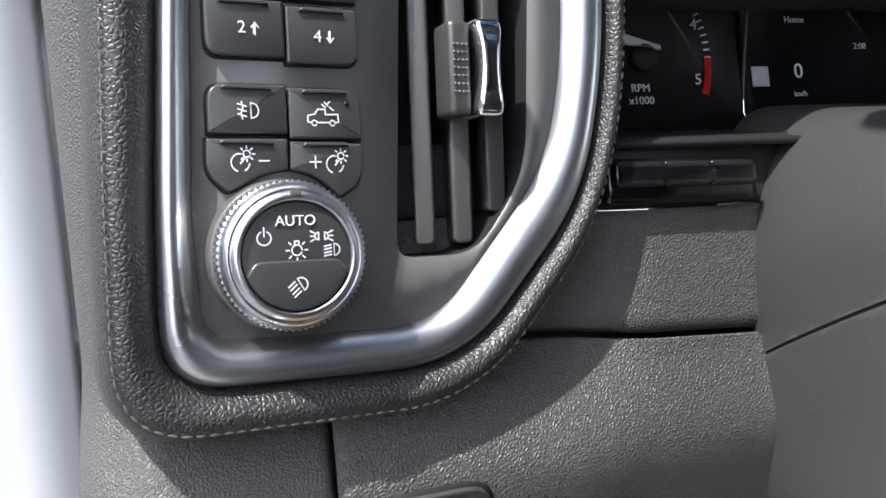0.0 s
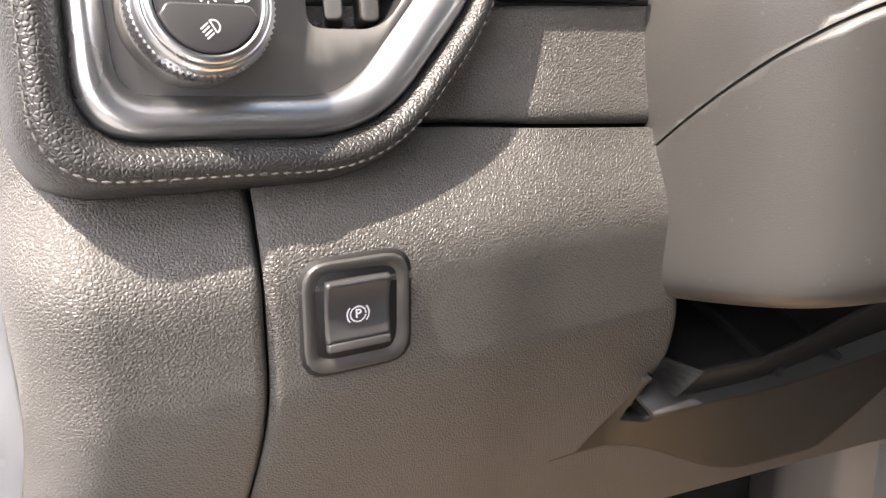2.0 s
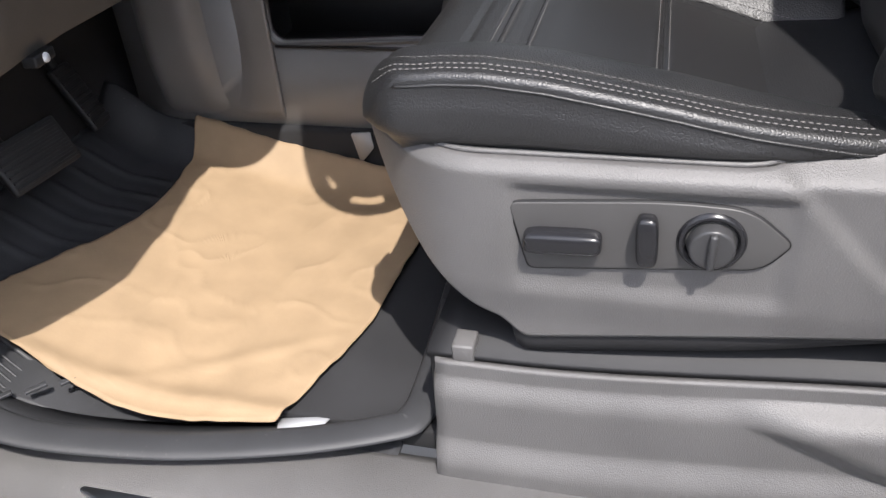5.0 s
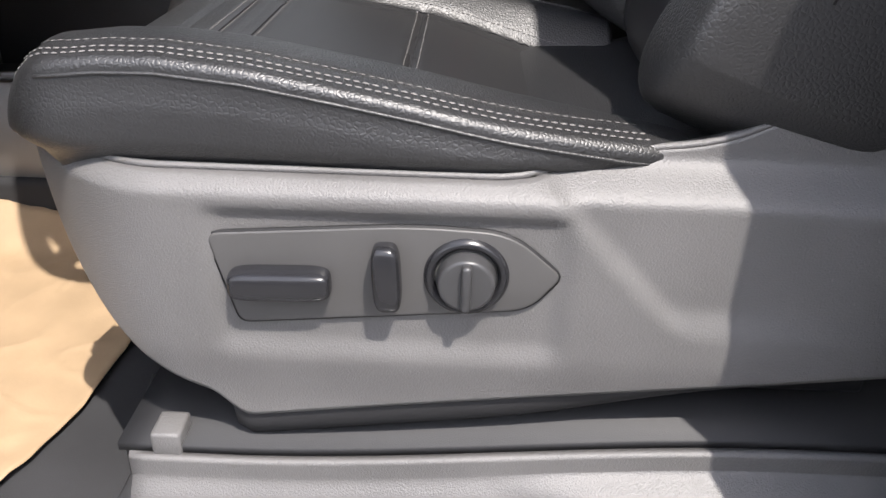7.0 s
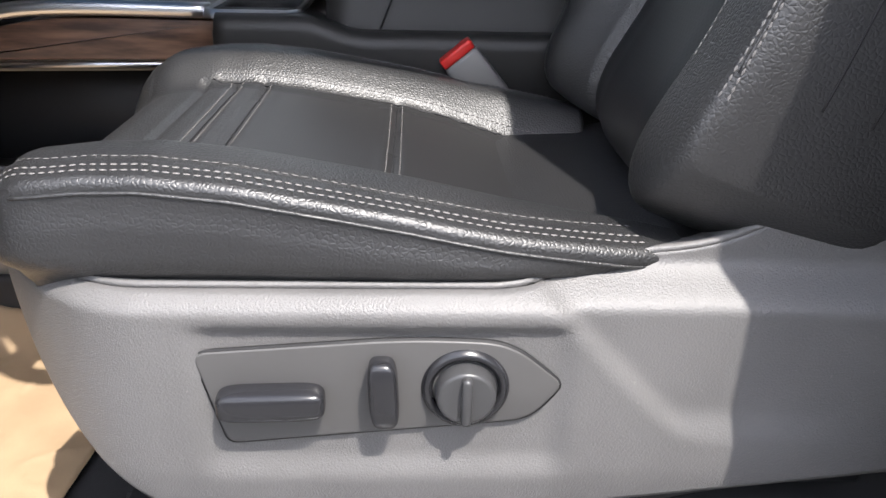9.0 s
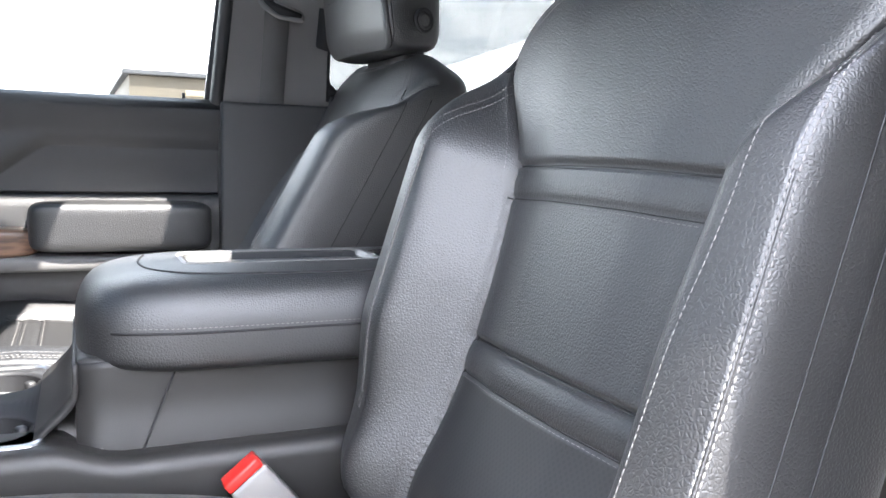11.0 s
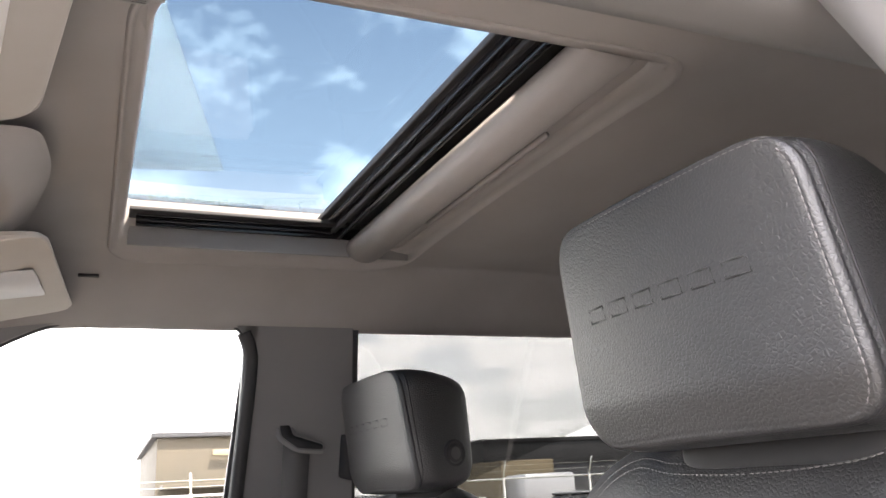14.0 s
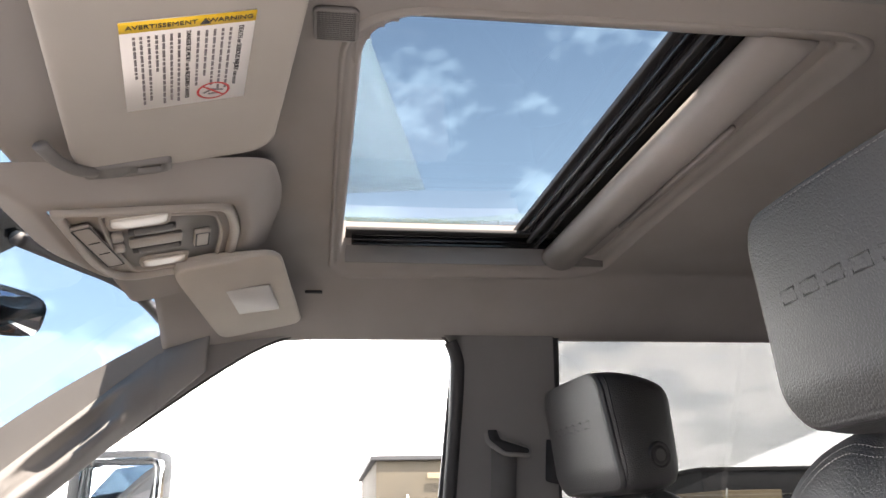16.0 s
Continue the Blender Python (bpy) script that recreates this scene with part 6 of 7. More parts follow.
# front side window: frame and pane
w1 = thing("window_1", "clear passenger side window in a black seal", "window", kind="structure")
HEAD = [(q.x, q.y) for q in smooth_path([(0.191, 1.160, 0), (0.199, 1.198, 0), (0.219, 1.219, 0), (0.26, 1.229, 0), (0.34, 1.233, 0), (0.45, 1.225, 0), (0.56, 1.188, 0), (0.715, 1.089, 0), (0.90, 0.959, 0)], 6)]
W1 = [(0.211, BELT)] + HEAD + [(1.06, BELT)]
bm = bmesh.new(); bm.faces.new([bm.verts.new(Vector((inner_x(z) + 0.03, y, z))) for y, z in W1])
bmesh.ops.solidify(bm, geom=bm.faces[:], thickness=0.004)
part("pane", bm, GLASS, w1, smooth=False).visible_shadow = False
part("seal", tube([Vector((inner_x(z) + 0.010, y, z)) for y, z in W1], 0.0045, 8, True), RUBBER, w1)
part("rear_channel", tube(smooth_path([Vector((inner_x(z) + 0.004, y - 0.012, z + d)) for y, z, d in ((0.215, BELT, 0), (0.205, 1.00, 0), (0.197, 1.14, 0), (0.200, 1.175, 0.002), (0.212, 1.202, 0.004))], 6), 0.013, 10), RUBBER, w1)
part("run_channel", sheet(lambda u, v: Vector((inner_x(v) + 0.027 + 0.004 * u, 0.222 - 0.030 * (v - BELT) / 0.38 - 0.075 * u, v)), [0, 1], steps(BELT, 1.24, 8), 0.01), RUBBER, w1)
# rear side window, privacy glass
w2 = thing("window_2", "tinted rear passenger window", "window", kind="structure")
W2 = rounded([(0.010, 1.150), (-0.014, BELT + 0.025), (-1.075, BELT + 0.025), (-1.055, 1.262), (0.006, 1.262)], [0.01, 0.02, 0.04, 0.05, 0.03], 5)
PORT = rounded([(-0.020, 0.868), (-1.060, 0.868), (-1.035, 1.252), (-0.006, 1.252)], [0.03, 0.05, 0.06, 0.045], 8)
PORT_OUT = rounded([(-0.004, 0.850), (-1.078, 0.850), (-1.060, 1.266), (0.012, 1.266)], 0.004, 4)
bm = band(PORT_OUT, PORT, [(0, 0.0), (0.5, 0.0), (1, 0.0)], 160)
for vert in bm.verts:
    y, z = vert.co.x, vert.co.y
    vert.co = Vector((inner_x(z) + 0.006, y, z))
bmesh.ops.solidify(bm, geom=bm.faces[:], thickness=0.010)
part("surround", bm, RUBBER, w2, "black rounded window surround")
bm = bmesh.new(); bm.faces.new([bm.verts.new(Vector((inner_x(z) + 0.03, y, z))) for y, z in W2])
bmesh.ops.solidify(bm, geom=bm.faces[:], thickness=0.004)
part("pane", bm, TINT, w2, smooth=False).visible_shadow = False
part("seal", tube([Vector((inner_x(z) + 0.010, y, z)) for y, z in W2], 0.008, 8, True), RUBBER, w2)
# the side wall with both openings, bent along the tumblehome
def side_piece(lower, upper, n=3):
    """A strip of the side trim between two runs of (y, z), 25 mm thick."""
    bm = bmesh.new()
    rows = []
    for (y0, z0), (y1, z1) in zip(lower, upper):
        rows.append([bm.verts.new((inner_x(z0 + (z1 - z0) * k / n), y0 + (y1 - y0) * k / n, z0 + (z1 - z0) * k / n)) for k in range(n + 1)])
    for p, q in zip(rows, rows[1:]):
        for k in range(n):
            bm.faces.new((p[k], q[k], q[k + 1], p[k + 1]))
    ext = bmesh.ops.extrude_face_region(bm, geom=bm.faces[:])
    bmesh.ops.translate(bm, vec=(0.025, 0, 0), verts=[g for g in ext["geom"] if isinstance(g, bmesh.types.BMVert)])
    bmesh.ops.recalc_face_normals(bm, faces=bm.faces[:])
    return bm


head = [(0.176, 1.14)] + HEAD + [(1.10, 0.835)]
crown = [(0.176, 1.30)] + [(y + 0.12 * bump01((y - 0.5) / 0.4) * 0.6, 1.30 if y < 0.5 else z + 0.105 + 0.015 * bump01((0.6 - y) / 0.1)) for y, z in HEAD] + [(1.20, 0.90)]
wall = join(
    side_piece([(-0.014, 0.852), (0.200, 0.852)], [(0.008, 1.264), (0.198, 1.264)], 10),
    side_piece([(-1.12, BELT), (0.193, BELT)], [(-1.12, 0.855), (0.192, 0.855)]),
    side_piece([(-1.12, 0.854), (-1.070, 0.854)], [(-1.12, 1.264), (-1.045, 1.264)], 6),
    side_piece([(-1.12, 1.262), (0.178, 1.262)], [(-1.12, 1.30), (0.178, 1.30)]),
    side_piece(head, crown))
tagged(finish(wall, "wall_right", PILLAR, smooth=False), "grey trimmed right-hand cab side with window openings", "wall", kind="structure")
dk = thing("rear_door_trim", "black rear passenger door trim below the window", "door trim")
part("panel", box(0.02, 0.96, 0.84, 0.006, pose(0.578, -0.50, 0.43)), DOORBLACK, dk)
part("ledge", tube([(0.575, -0.02, 0.848), (0.575, -0.98, 0.848)], 0.018, 10), DOORBLACK, dk)
lower = thing("pillar_lower_trim", "black lower cover of the passenger belt pillar", "pillar trim")
part("cover", box(0.05, 0.240, 0.845, 0.008, pose(0.600, 0.077, 0.4225)), DOORBLACK, lower)
# belt: guide and webbing
belt = thing("seat_belt", "black passenger seat belt on the pillar", "seat belt")
GB = frame_at((inner_x(1.035) - 0.004, 0.10, 1.035), (0, -1, 0), (0.28, 0, 1))
part("guide", band(rounded([(-0.040, 0.052), (-0.012, 0.052), (0.0, 0.0), (0.052, -0.018), (0.052, -0.040), (0.0, -0.036), (-0.034, -0.012)], 0.012, 4), rounded([(-0.032, 0.045), (-0.020, 0.045), (-0.006, -0.006), (0.046, -0.024), (0.046, -0.032), (0.002, -0.029), (-0.026, -0.006)], 0.006, 4), [(0, -0.003), (0.3, 0.0025), (1, 0.001)], 90, GB), PILLAR, belt)
part("guide_slot", plate(rounded([(-0.032, 0.045), (-0.020, 0.045), (-0.006, -0.006), (0.046, -0.024), (0.046, -0.032), (0.002, -0.029), (-0.026, -0.006)], 0.006, 4), 0.003, GB @ pose(0, 0, 0.0035)), SEAM, belt)
part("anchor_slot", plate(rounded([(0.022, 0.955), (0.010, 1.095), (-0.012, 1.100), (-0.006, 0.948)], 0.006, 3), 0.003, Matrix(((0, 0, -1, inner_x(1.02) - 0.003), (1, 0, 0, 0), (0, 1, 0, 0), (0, 0, 0, 1))) @ pose(0, 0, 0)), SEAM, belt)
part("webbing", sheet(lambda u, v: Vector((inner_x(v) - 0.006, 0.098 + u, v)), [-0.024, 0.024], steps(0.72, 1.02, 12), 0.002), surface("grey_belt_webbing", (0.095, 0.092, 0.09), 0.8, grain=0.6, grain_scale=1200), belt)
# A pillar trim with grab handle
ap = thing("a_pillar_trim", "grey A-pillar cover with a grab handle", "pillar trim")
def along(t, v):
    """The middle of the cover: t runs forward and down the pillar, v from the windscreen to the door glass."""
    y = 0.655 + 0.50 * t
    z = 1.262 - 0.375 * t - (0.135 + 0.03 * t) * v
    return y, z


def pillar_skin(t, v):
    y, z = along(t, v)
    x = 0.505 + 0.115 * t - 0.030 * math.sin(math.pi * min(max(v, 0.0), 1.0)) ** 0.7
    grip = bump01((t - 0.12) / 0.16) * bump01((1.05 - t) / 0.20) * bump01((v - 0.18) / 0.26)
    x -= 0.024 * grip * (1 - bump01((v - 0.88) / 0.14))
    x += 0.036 * math.exp(-((t - 0.40) / 0.16) ** 4 - ((v - 0.56) / 0.17) ** 4)
    x += 0.003 * math.exp(-((t - 0.115) / 0.006) ** 2)
    return Vector((x, y + 0.012 * v, z))


part("cover", sheet(pillar_skin, steps(-0.06, 1.15, 130), steps(0, 1, 60), 0.010), PILLAR, ap, "moulded cover with a recessed grab handle")
# windscreen
ws = thing("window_4", "windscreen", "window", kind="structure")
bm = sheet(lambda u, v: Vector((u, 0.74 + 0.72 * v + 0.06 * (1 - (u / 0.6) ** 2), 1.235 - 0.47 * v)), steps(-0.62, 0.72, 14), steps(-0.10, 1, 8), 0.005)
part("pane", bm, SCREENGLASS, ws).visible_shadow = False
part("black_band", tube(smooth_path([(0.02, 0.800, 1.224), (0.15, 0.776, 1.238), (0.304, 0.745, 1.252), (0.46, 0.728, 1.250), (0.575, 0.722, 1.238), (0.606, 0.735, 1.226), (0.625, 0.85, 1.148)], 8), 0.010, 8), RUBBER, ws)
dt = sheet(lambda u, v: Vector((u, 1.0 + 0.5 * v, 0.93 - 0.1 * v)), steps(-0.84, 0.62, 8), steps(0, 1, 4), 0.02)
part("dash_top", dt, DASH, dash)
part("dash_face", sheet(lambda u, v: Vector((u, 1.13 - 0.13 * bump01((u + 0.22) / 0.12) * bump01((v - 0.35) / 0.3) + 0.02 * v, 0.40 + 0.53 * v)), steps(-0.46, 0.60, 24), steps(0, 1, 12), 0.02), DASH, dash)
# door mirror outside
dm = thing("door_mirror", "black door mirror outside the passenger window", "door mirror")
part("shell", box(0.10, 0.20, 0.26, 0.03, pose(0.90, 0.86, 0.92, 0, 0, -12)), DARK, dm)
part("glass", box(0.004, 0.165, 0.22, 0.02, pose(0.845, 0.845, 0.92, 0, 0, -12)), surface("mirror_glass", (0.85, 0.87, 0.9), 0.03, metal=1.0, vary=0.0, rough_vary=0.0), dm)
part("arm", box(0.25, 0.05, 0.05, 0.01, pose(0.75, 0.93, 0.84)), DARK, dm)

# ---- sunroof, visors, overhead console ----
sr = thing("sunroof", "open-blind sunroof with tinted glass in a black frame", "sunroof")
def surround_ring():
    """The moulded surround: a rounded bead on the headliner, then a cove up to the opening."""
    outer_run, inner_run = resample(LIP, 260), resample(OPEN, 260)
    shift = min(range(260), key=lambda k: (inner_run[k][0] - outer_run[0][0]) ** 2 + (inner_run[k][1] - outer_run[0][1]) ** 2)
    inner_run = inner_run[shift:] + inner_run[:shift]
    bm = bmesh.new()
    rows = []
    for (ox, oy), (ix, iy) in zip(outer_run, inner_run):
        z0 = roof_z(ox, oy)
        size = min(1.0, math.hypot(ix - ox, iy - oy) / 0.05)
        row = []
        for s, h in ((-0.10, 0.006), (0, -0.0015), (0.05, -0.0060), (0.12, -0.0085), (0.20, -0.0075), (0.28, -0.0035), (0.36, 0.0), (0.55, 0.001), (0.80, 0.002), (0.93, 0.005), (0.985, 0.014), (1.0, 0.060)):
            f = min(max(s, 0.0), 1.0)
            row.append(bm.verts.new((ox + (ix - ox) * s, oy + (iy - oy) * s, z0 + (ROOF - 0.004 - z0) * bump01(f / 0.9) + (h if s > 0.9 or s < 0 else h * size))))
        rows.append(row)
    for p, q in zip(rows, rows[1:] + rows[:1]):
        for k in range(len(p) - 1):
            bm.faces.new((p[k], q[k], q[k + 1], p[k + 1]))
    bmesh.ops.recalc_face_normals(bm, faces=bm.faces[:])
    return bm


part("trim_ring", surround_ring(), HEADCLOTH, sr, "cloth-covered sunroof surround")
part("side_rail", box(0.045, 0.52, 0.006, 0.001, pose(0.286, 0.14, ROOF + 0.030)), DARK, sr)
for k in range(4):
    part("rail_groove", box(0.0025, 0.50, 0.010, 0.0006, pose(0.304 - 0.007 * k, 0.14, ROOF + 0.012 + 0.006 * k)), GLOSSBLACK, sr)
part("far_lip", box(0.004, 0.44, 0.030, 0.001, pose(0.304, 0.18, ROOF + 0.000)), PILLAR, sr)
# the rear edge of the opening runs a little askew to the cab
SKEW = pose(0.30, 0, 0, 0, 0, 3.4) @ pose(-0.30, 0, 0)


def askew(bm):
    bm.transform(SKEW)
    return bm


for k in range(4):
    part("rear_channel", askew(box(0.66, 0.010 - 0.001 * k, 0.008, 0.002, pose(-0.03, 0.112 - 0.010 * k, ROOF + 0.042 - 0.009 * k))), GLOSSBLACK if k % 2 else DARK, sr)
part("rear_frame", askew(box(0.67, 0.05, 0.02, 0.004, pose(-0.03, 0.080, ROOF + 0.052))), DARK, sr)
part("rear_closing", askew(box(0.68, 0.10, 0.006, 0.001, pose(-0.03, 0.050, ROOF + 0.034))), DARK, sr)
part("blind_edge", askew(tube([(-0.36, 0.036, ROOF + 0.002), (0.305, 0.036, ROOF + 0.000)], 0.031, 18, flat=0.75)), HEADCLOTH, sr, "rolled cloth blind edge")
part("blind", askew(box(0.68, 0.12, 0.01, 0.003, pose(-0.03, -0.01, ROOF + 0.008))), HEADCLOTH, sr)
part("blind_grip", askew(tube([(-0.20, 0.004, ROOF - 0.012), (0.12, 0.004, ROOF - 0.012)], 0.0035, 8)), HEADCLOTH, sr)
part("front_frame", box(0.70, 0.03, 0.02, 0.004, pose(-0.03, 0.425, ROOF + 0.052)), DARK, sr)
part("glass", box(0.74, 0.47, 0.005, 0.001, pose(-0.03, 0.215, ROOF + 0.068)), ROOFGLASS, sr, "tinted glass").visible_shadow = False
roof = thing("roof_skin", "white painted roof panel over the cab", "roof")
part("panel", join(box(1.16, 1.09, 0.01, 0.002, pose(MID, -0.555, ROOF + 0.075)), box(0.22, 0.70, 0.01, 0.002, pose(-0.51, 0.40, ROOF + 0.075)), box(0.22, 0.70, 0.01, 0.002, pose(0.45, 0.40, ROOF + 0.075)), box(0.74, 0.32, 0.01, 0.002, pose(MID, 0.60, ROOF + 0.06, -8))), WHITEPAINT, roof)

# paper left on the roof glass
pp = thing("roof_glass_paper", "white paper sheet lying on the sunroof glass", "paper")
part("sheet", plate([(-0.292, 0.402), (-0.288, 0.388), (-0.196, 0.381), (0.198, 0.277), (0.221, 0.405), (-0.20, 0.412)], 0.0006, pose(0, 0, ROOF + 0.0725)), translucent("thin_paper", (0.95, 0.95, 0.94)), pp)

# sun visors
def visor(name, label, x0, x1, y0, y1, tilt, z, turn=0):
    v = thing(name, label, "sun visor", "sun visors")
    cx, cy = (x0 + x1) / 2, (y0 + y1) / 2
    m = pose(cx, cy, z, tilt, 0, turn)
    hx, hy = (x1 - x0) / 2, (y1 - y0) / 2
    def skin(p):
        return m @ Vector((p.x, p.y, p.z * (1 + 0.6 * p.y / hy)))
    part("board", blob((hx, hy, 0.010), 10, 30, skin), VISORCLOTH, v)
    run = rounded(rect(-hx, -hy, hx, hy), 0.028, 6)
    part("welt", tube([skin(Vector((x * 0.992, y * 0.985, 0.0))) for x, y in resample(run, 120)], 0.0022, 6, True), VISORCLOTH, v)
    part("pivot_rod", tube([skin(Vector((x, hy * 0.93, 0.006))) for x in (-hx * 0.5, hx + 0.02)], 0.005, 8), PILLAR, v)
    return v, m
VISORCLOTH = surface("visor_vinyl", (0.40, 0.375, 0.34), 0.85, grain=0.5, grain_scale=1100, vary=0.05, spec=0.2)
_, vm = visor("sun_visor", "grey sun visor with a yellow warning label", -0.66, -0.190, 0.440, 0.630, -14, 1.240, 10)
# warning label on the underside of the visor
LM = frame_at(vm @ Vector((0.0410, -0.006, -0.0110)), vm.to_3x3() @ Vector((0, -1, 0.066)), vm.to_3x3() @ Vector((-1, 0, 0)))
lab = thing("warning_label", "white bilingual airbag warning label with a yellow heading", "label")
PAPER = surface("label_paper", (0.80, 0.76, 0.72), 0.6, vary=0.03)
INK = surface("label_ink", (0.05, 0.045, 0.045), 0.7, vary=0.1)
YELLOW = surface("label_yellow", (0.85, 0.55, 0.03), 0.5, vary=0.03)
LW, LH = 0.098, 0.130
part("card", plate(rect(-LW / 2, -LH / 2, LW / 2, LH / 2), 0.0006, LM), PAPER, lab)
part("heading", plate(rect(-LW / 2, LH / 2 - 0.013, LW / 2, LH / 2), 0.0006, LM @ pose(0, 0, 0.0005)), YELLOW, lab, "yellow heading strip")
part("legend", lettering("AVERTISSEMENT", 0.0069, LM @ pose(-0.0195, LH / 2 - 0.0066, 0.0007)), INK, lab)
part("legend", lettering("WARNING", 0.0069, LM @ pose(0.0300, LH / 2 - 0.0066, 0.0007)), INK, lab)
part("warning_triangle", plate([(0.0075, LH / 2 - 0.0105), (0.0115, LH / 2 - 0.003), (0.0155, LH / 2 - 0.0105)], 0.0003, LM @ pose(0, 0, 0.0009)), INK, lab)
top = LH / 2 - 0.017
rnd = random.Random(4)
part("legend", lettering("DEATH or SERIOUS INJURY can occur", 0.0054, LM @ pose(0.0385, top, 0.0007, 0, 0, -90), 0.0002, "LEFT"), INK, lab)
part("legend", lettering("DANGER DE MORT ou de BLESSURES GRAVES", 0.0050, LM @ pose(-0.0005, top, 0.0007, 0, 0, -90), 0.0002, "LEFT"), INK, lab)
FAINT = surface("label_small_print", (0.22, 0.20, 0.20), 0.7, vary=0.1)
for x, length in ((0.031, 0.088), (0.025, 0.086), (0.019, 0.082), (0.013, 0.070), (0.0068, 0.084), (-0.0072, 0.105), (-0.0128, 0.102), (-0.0185, 0.100), (-0.0235, 0.050), (-0.029, 0.092), (-0.0345, 0.104), (-0.0395, 0.060)):
    y = top - 0.002
    while y > top - length:
        w = rnd.uniform(0.003, 0.010)
        part("print_bar", plate(rect(x - 0.0010, y - w, x + 0.0010, y), 0.0002, LM @ pose(0, 0, 0.0005)), FAINT, lab)
        y -= w + 0.0018
part("ban_ring", band(circle(0.0215, -0.0465, 0.0140, 40), circle(0.0215, -0.0465, 0.0118, 40), [(0, 0.0006), (1, 0.0006)], 40, LM), REDPLASTIC, lab, "red ban ring")
part("ban_slash", strokes([[(0.0125, -0.0375), (0.0305, -0.0555)]], 0.0022, LM, 0.0007), REDPLASTIC, lab)
part("pictogram", strokes([[(0.014, -0.049), (0.020, -0.044), (0.029, -0.0465)], [(0.018, -0.051), (0.026, -0.051)]], 0.0028, LM, 0.0006), FAINT, lab)
# visor arm and hook
hk = thing("visor_hook", "grey visor clip with its pivot arm", "visor clip")
HK = frame_at(vm @ Vector((0.222, 0.048, -0.012)), vm.to_3x3() @ Vector((0, -1, 0)), vm.to_3x3() @ Vector((-1, 0, 0)))
part("clip", band(rounded(rect(-0.046, -0.014, 0.042, 0.014), 0.008, 5), rounded(rect(0.010, -0.007, 0.032, 0.007), 0.003, 4), [(0, -0.008), (0.12, 0.003), (0.5, 0.005), (0.95, 0.003), (1, -0.003)], 120, HK), PILLAR, hk)
part("clip_slot", plate(rounded(rect(-0.034, -0.005, -0.006, 0.006), 0.003, 3), 0.002, HK @ pose(0, 0, 0.0035)), SEAM, hk)
part("clip_window", plate(rounded(rect(0.009, -0.008, 0.033, 0.008), 0.003, 3), 0.002, HK @ pose(0, 0, -0.001)), PLASTIC, hk)
part("pivot_arm", tube([HK @ q for q in smooth_path([(-0.030, 0.004, 0.003), (-0.044, 0.020, 0.006), (-0.058, 0.044, 0.006), (-0.068, 0.066, 0.0)], 6)], 0.0075, 10, flat=0.7), PILLAR, hk)
vp, vpm = visor("sun_visor", "grey passenger sun visor with a vanity mirror cover", 0.068, 0.452, 0.480, 0.622, -8, 1.2210, -2.5)
part("mirror_cover", plate(rounded(rect(-0.045, -0.064, 0.045, 0.064), 0.004, 3), 0.003, frame_at(vpm @ Vector((-0.012, 0.0, -0.0115)), vpm.to_3x3() @ Vector((0, -1, 0)), vpm.to_3x3() @ Vector((-1, 0, 0)))), SILVERTAG, vp, "pale mirror cover")
# microphone grille
mic = thing("microphone_grille", "square grey mesh microphone grille in the headliner", "grille")
MG = frame_at((-0.346, 0.419, roof_z(-0.346, 0.419) - 0.006), (0, -1, 0), (-1, 0, 0))
part("frame", plate(rounded(rect(-0.020, -0.024, 0.020, 0.024), 0.009, 5), 0.004, MG, 0.001), surface("grille_grey", (0.20, 0.19, 0.185), 0.6), mic)
for i in range(11):
    part("wire", box(0.0008, 0.042, 0.0008, 0, MG @ pose(-0.015 + 0.003 * i, 0, 0.0003)), PLASTIC, mic)
for i in range(14):
    part("wire", box(0.034, 0.0008, 0.0008, 0, MG @ pose(0, -0.0195 + 0.003 * i, 0.0005)), PLASTIC, mic)
# overhead console with reading lamps
oc = thing("overhead_console", "grey overhead console with reading lamps and switches", "overhead console")
OM = frame_at((0.025, 0.632, 1.208), (0.174, -0.985, 0.27), (-0.985, -0.174, 0))
OUTL = rounded([(-0.104, 0.190), (-0.080, 0.0), (-0.050, -0.078), (0.094, -0.088), (0.098, 0.055), (0.080, 0.138)], [0.014, 0.08, 0.03, 0.022, 0.05, 0.020], 7)
INNER = rounded([(-0.056, 0.160), (-0.050, 0.060), (-0.030, -0.046), (0.068, -0.050), (0.072, 0.050), (0.060, 0.116)], [0.012, 0.03, 0.02, 0.016, 0.04, 0.014], 6)
CARD = surface("warm_grey_console_plastic", (0.30, 0.275, 0.25), 0.5, grain=0.3, grain_scale=1400, vary=0.05)
part("bulge", band(scaled(OUTL, -0.060), scaled(OUTL, -0.001), [(0, -0.034), (0.3, -0.022), (0.7, -0.006), (0.95, -0.001), (1, -0.004)], 160, OM), HEADCLOTH, oc, "cloth-covered bulge of the headliner")
part("rim", band(OUTL, scaled(OUTL, 0.013), [(0, -0.006), (0.06, 0.001), (0.25, 0.0045), (0.6, 0.0045), (0.9, 0.002), (1, -0.004)], 200, OM), CARD, oc, "raised rounded rim")
part("face", plate(scaled(OUTL, 0.012), 0.004, OM @ pose(0, 0, -0.003)), CARD, oc)
part("inner_rim", band(scaled(INNER, -0.006), INNER, [(0, -0.003), (0.25, 0.002), (0.6, 0.002), (1, -0.010)], 160, OM), CARD, oc)
part("well", plate(INNER, 0.002, OM @ pose(0, 0, -0.0026)), PILLAR, oc)
LENS = surface("clear_lamp_lens", (0.62, 0.61, 0.58), 0.10, vary=0.1, spec=0.8)
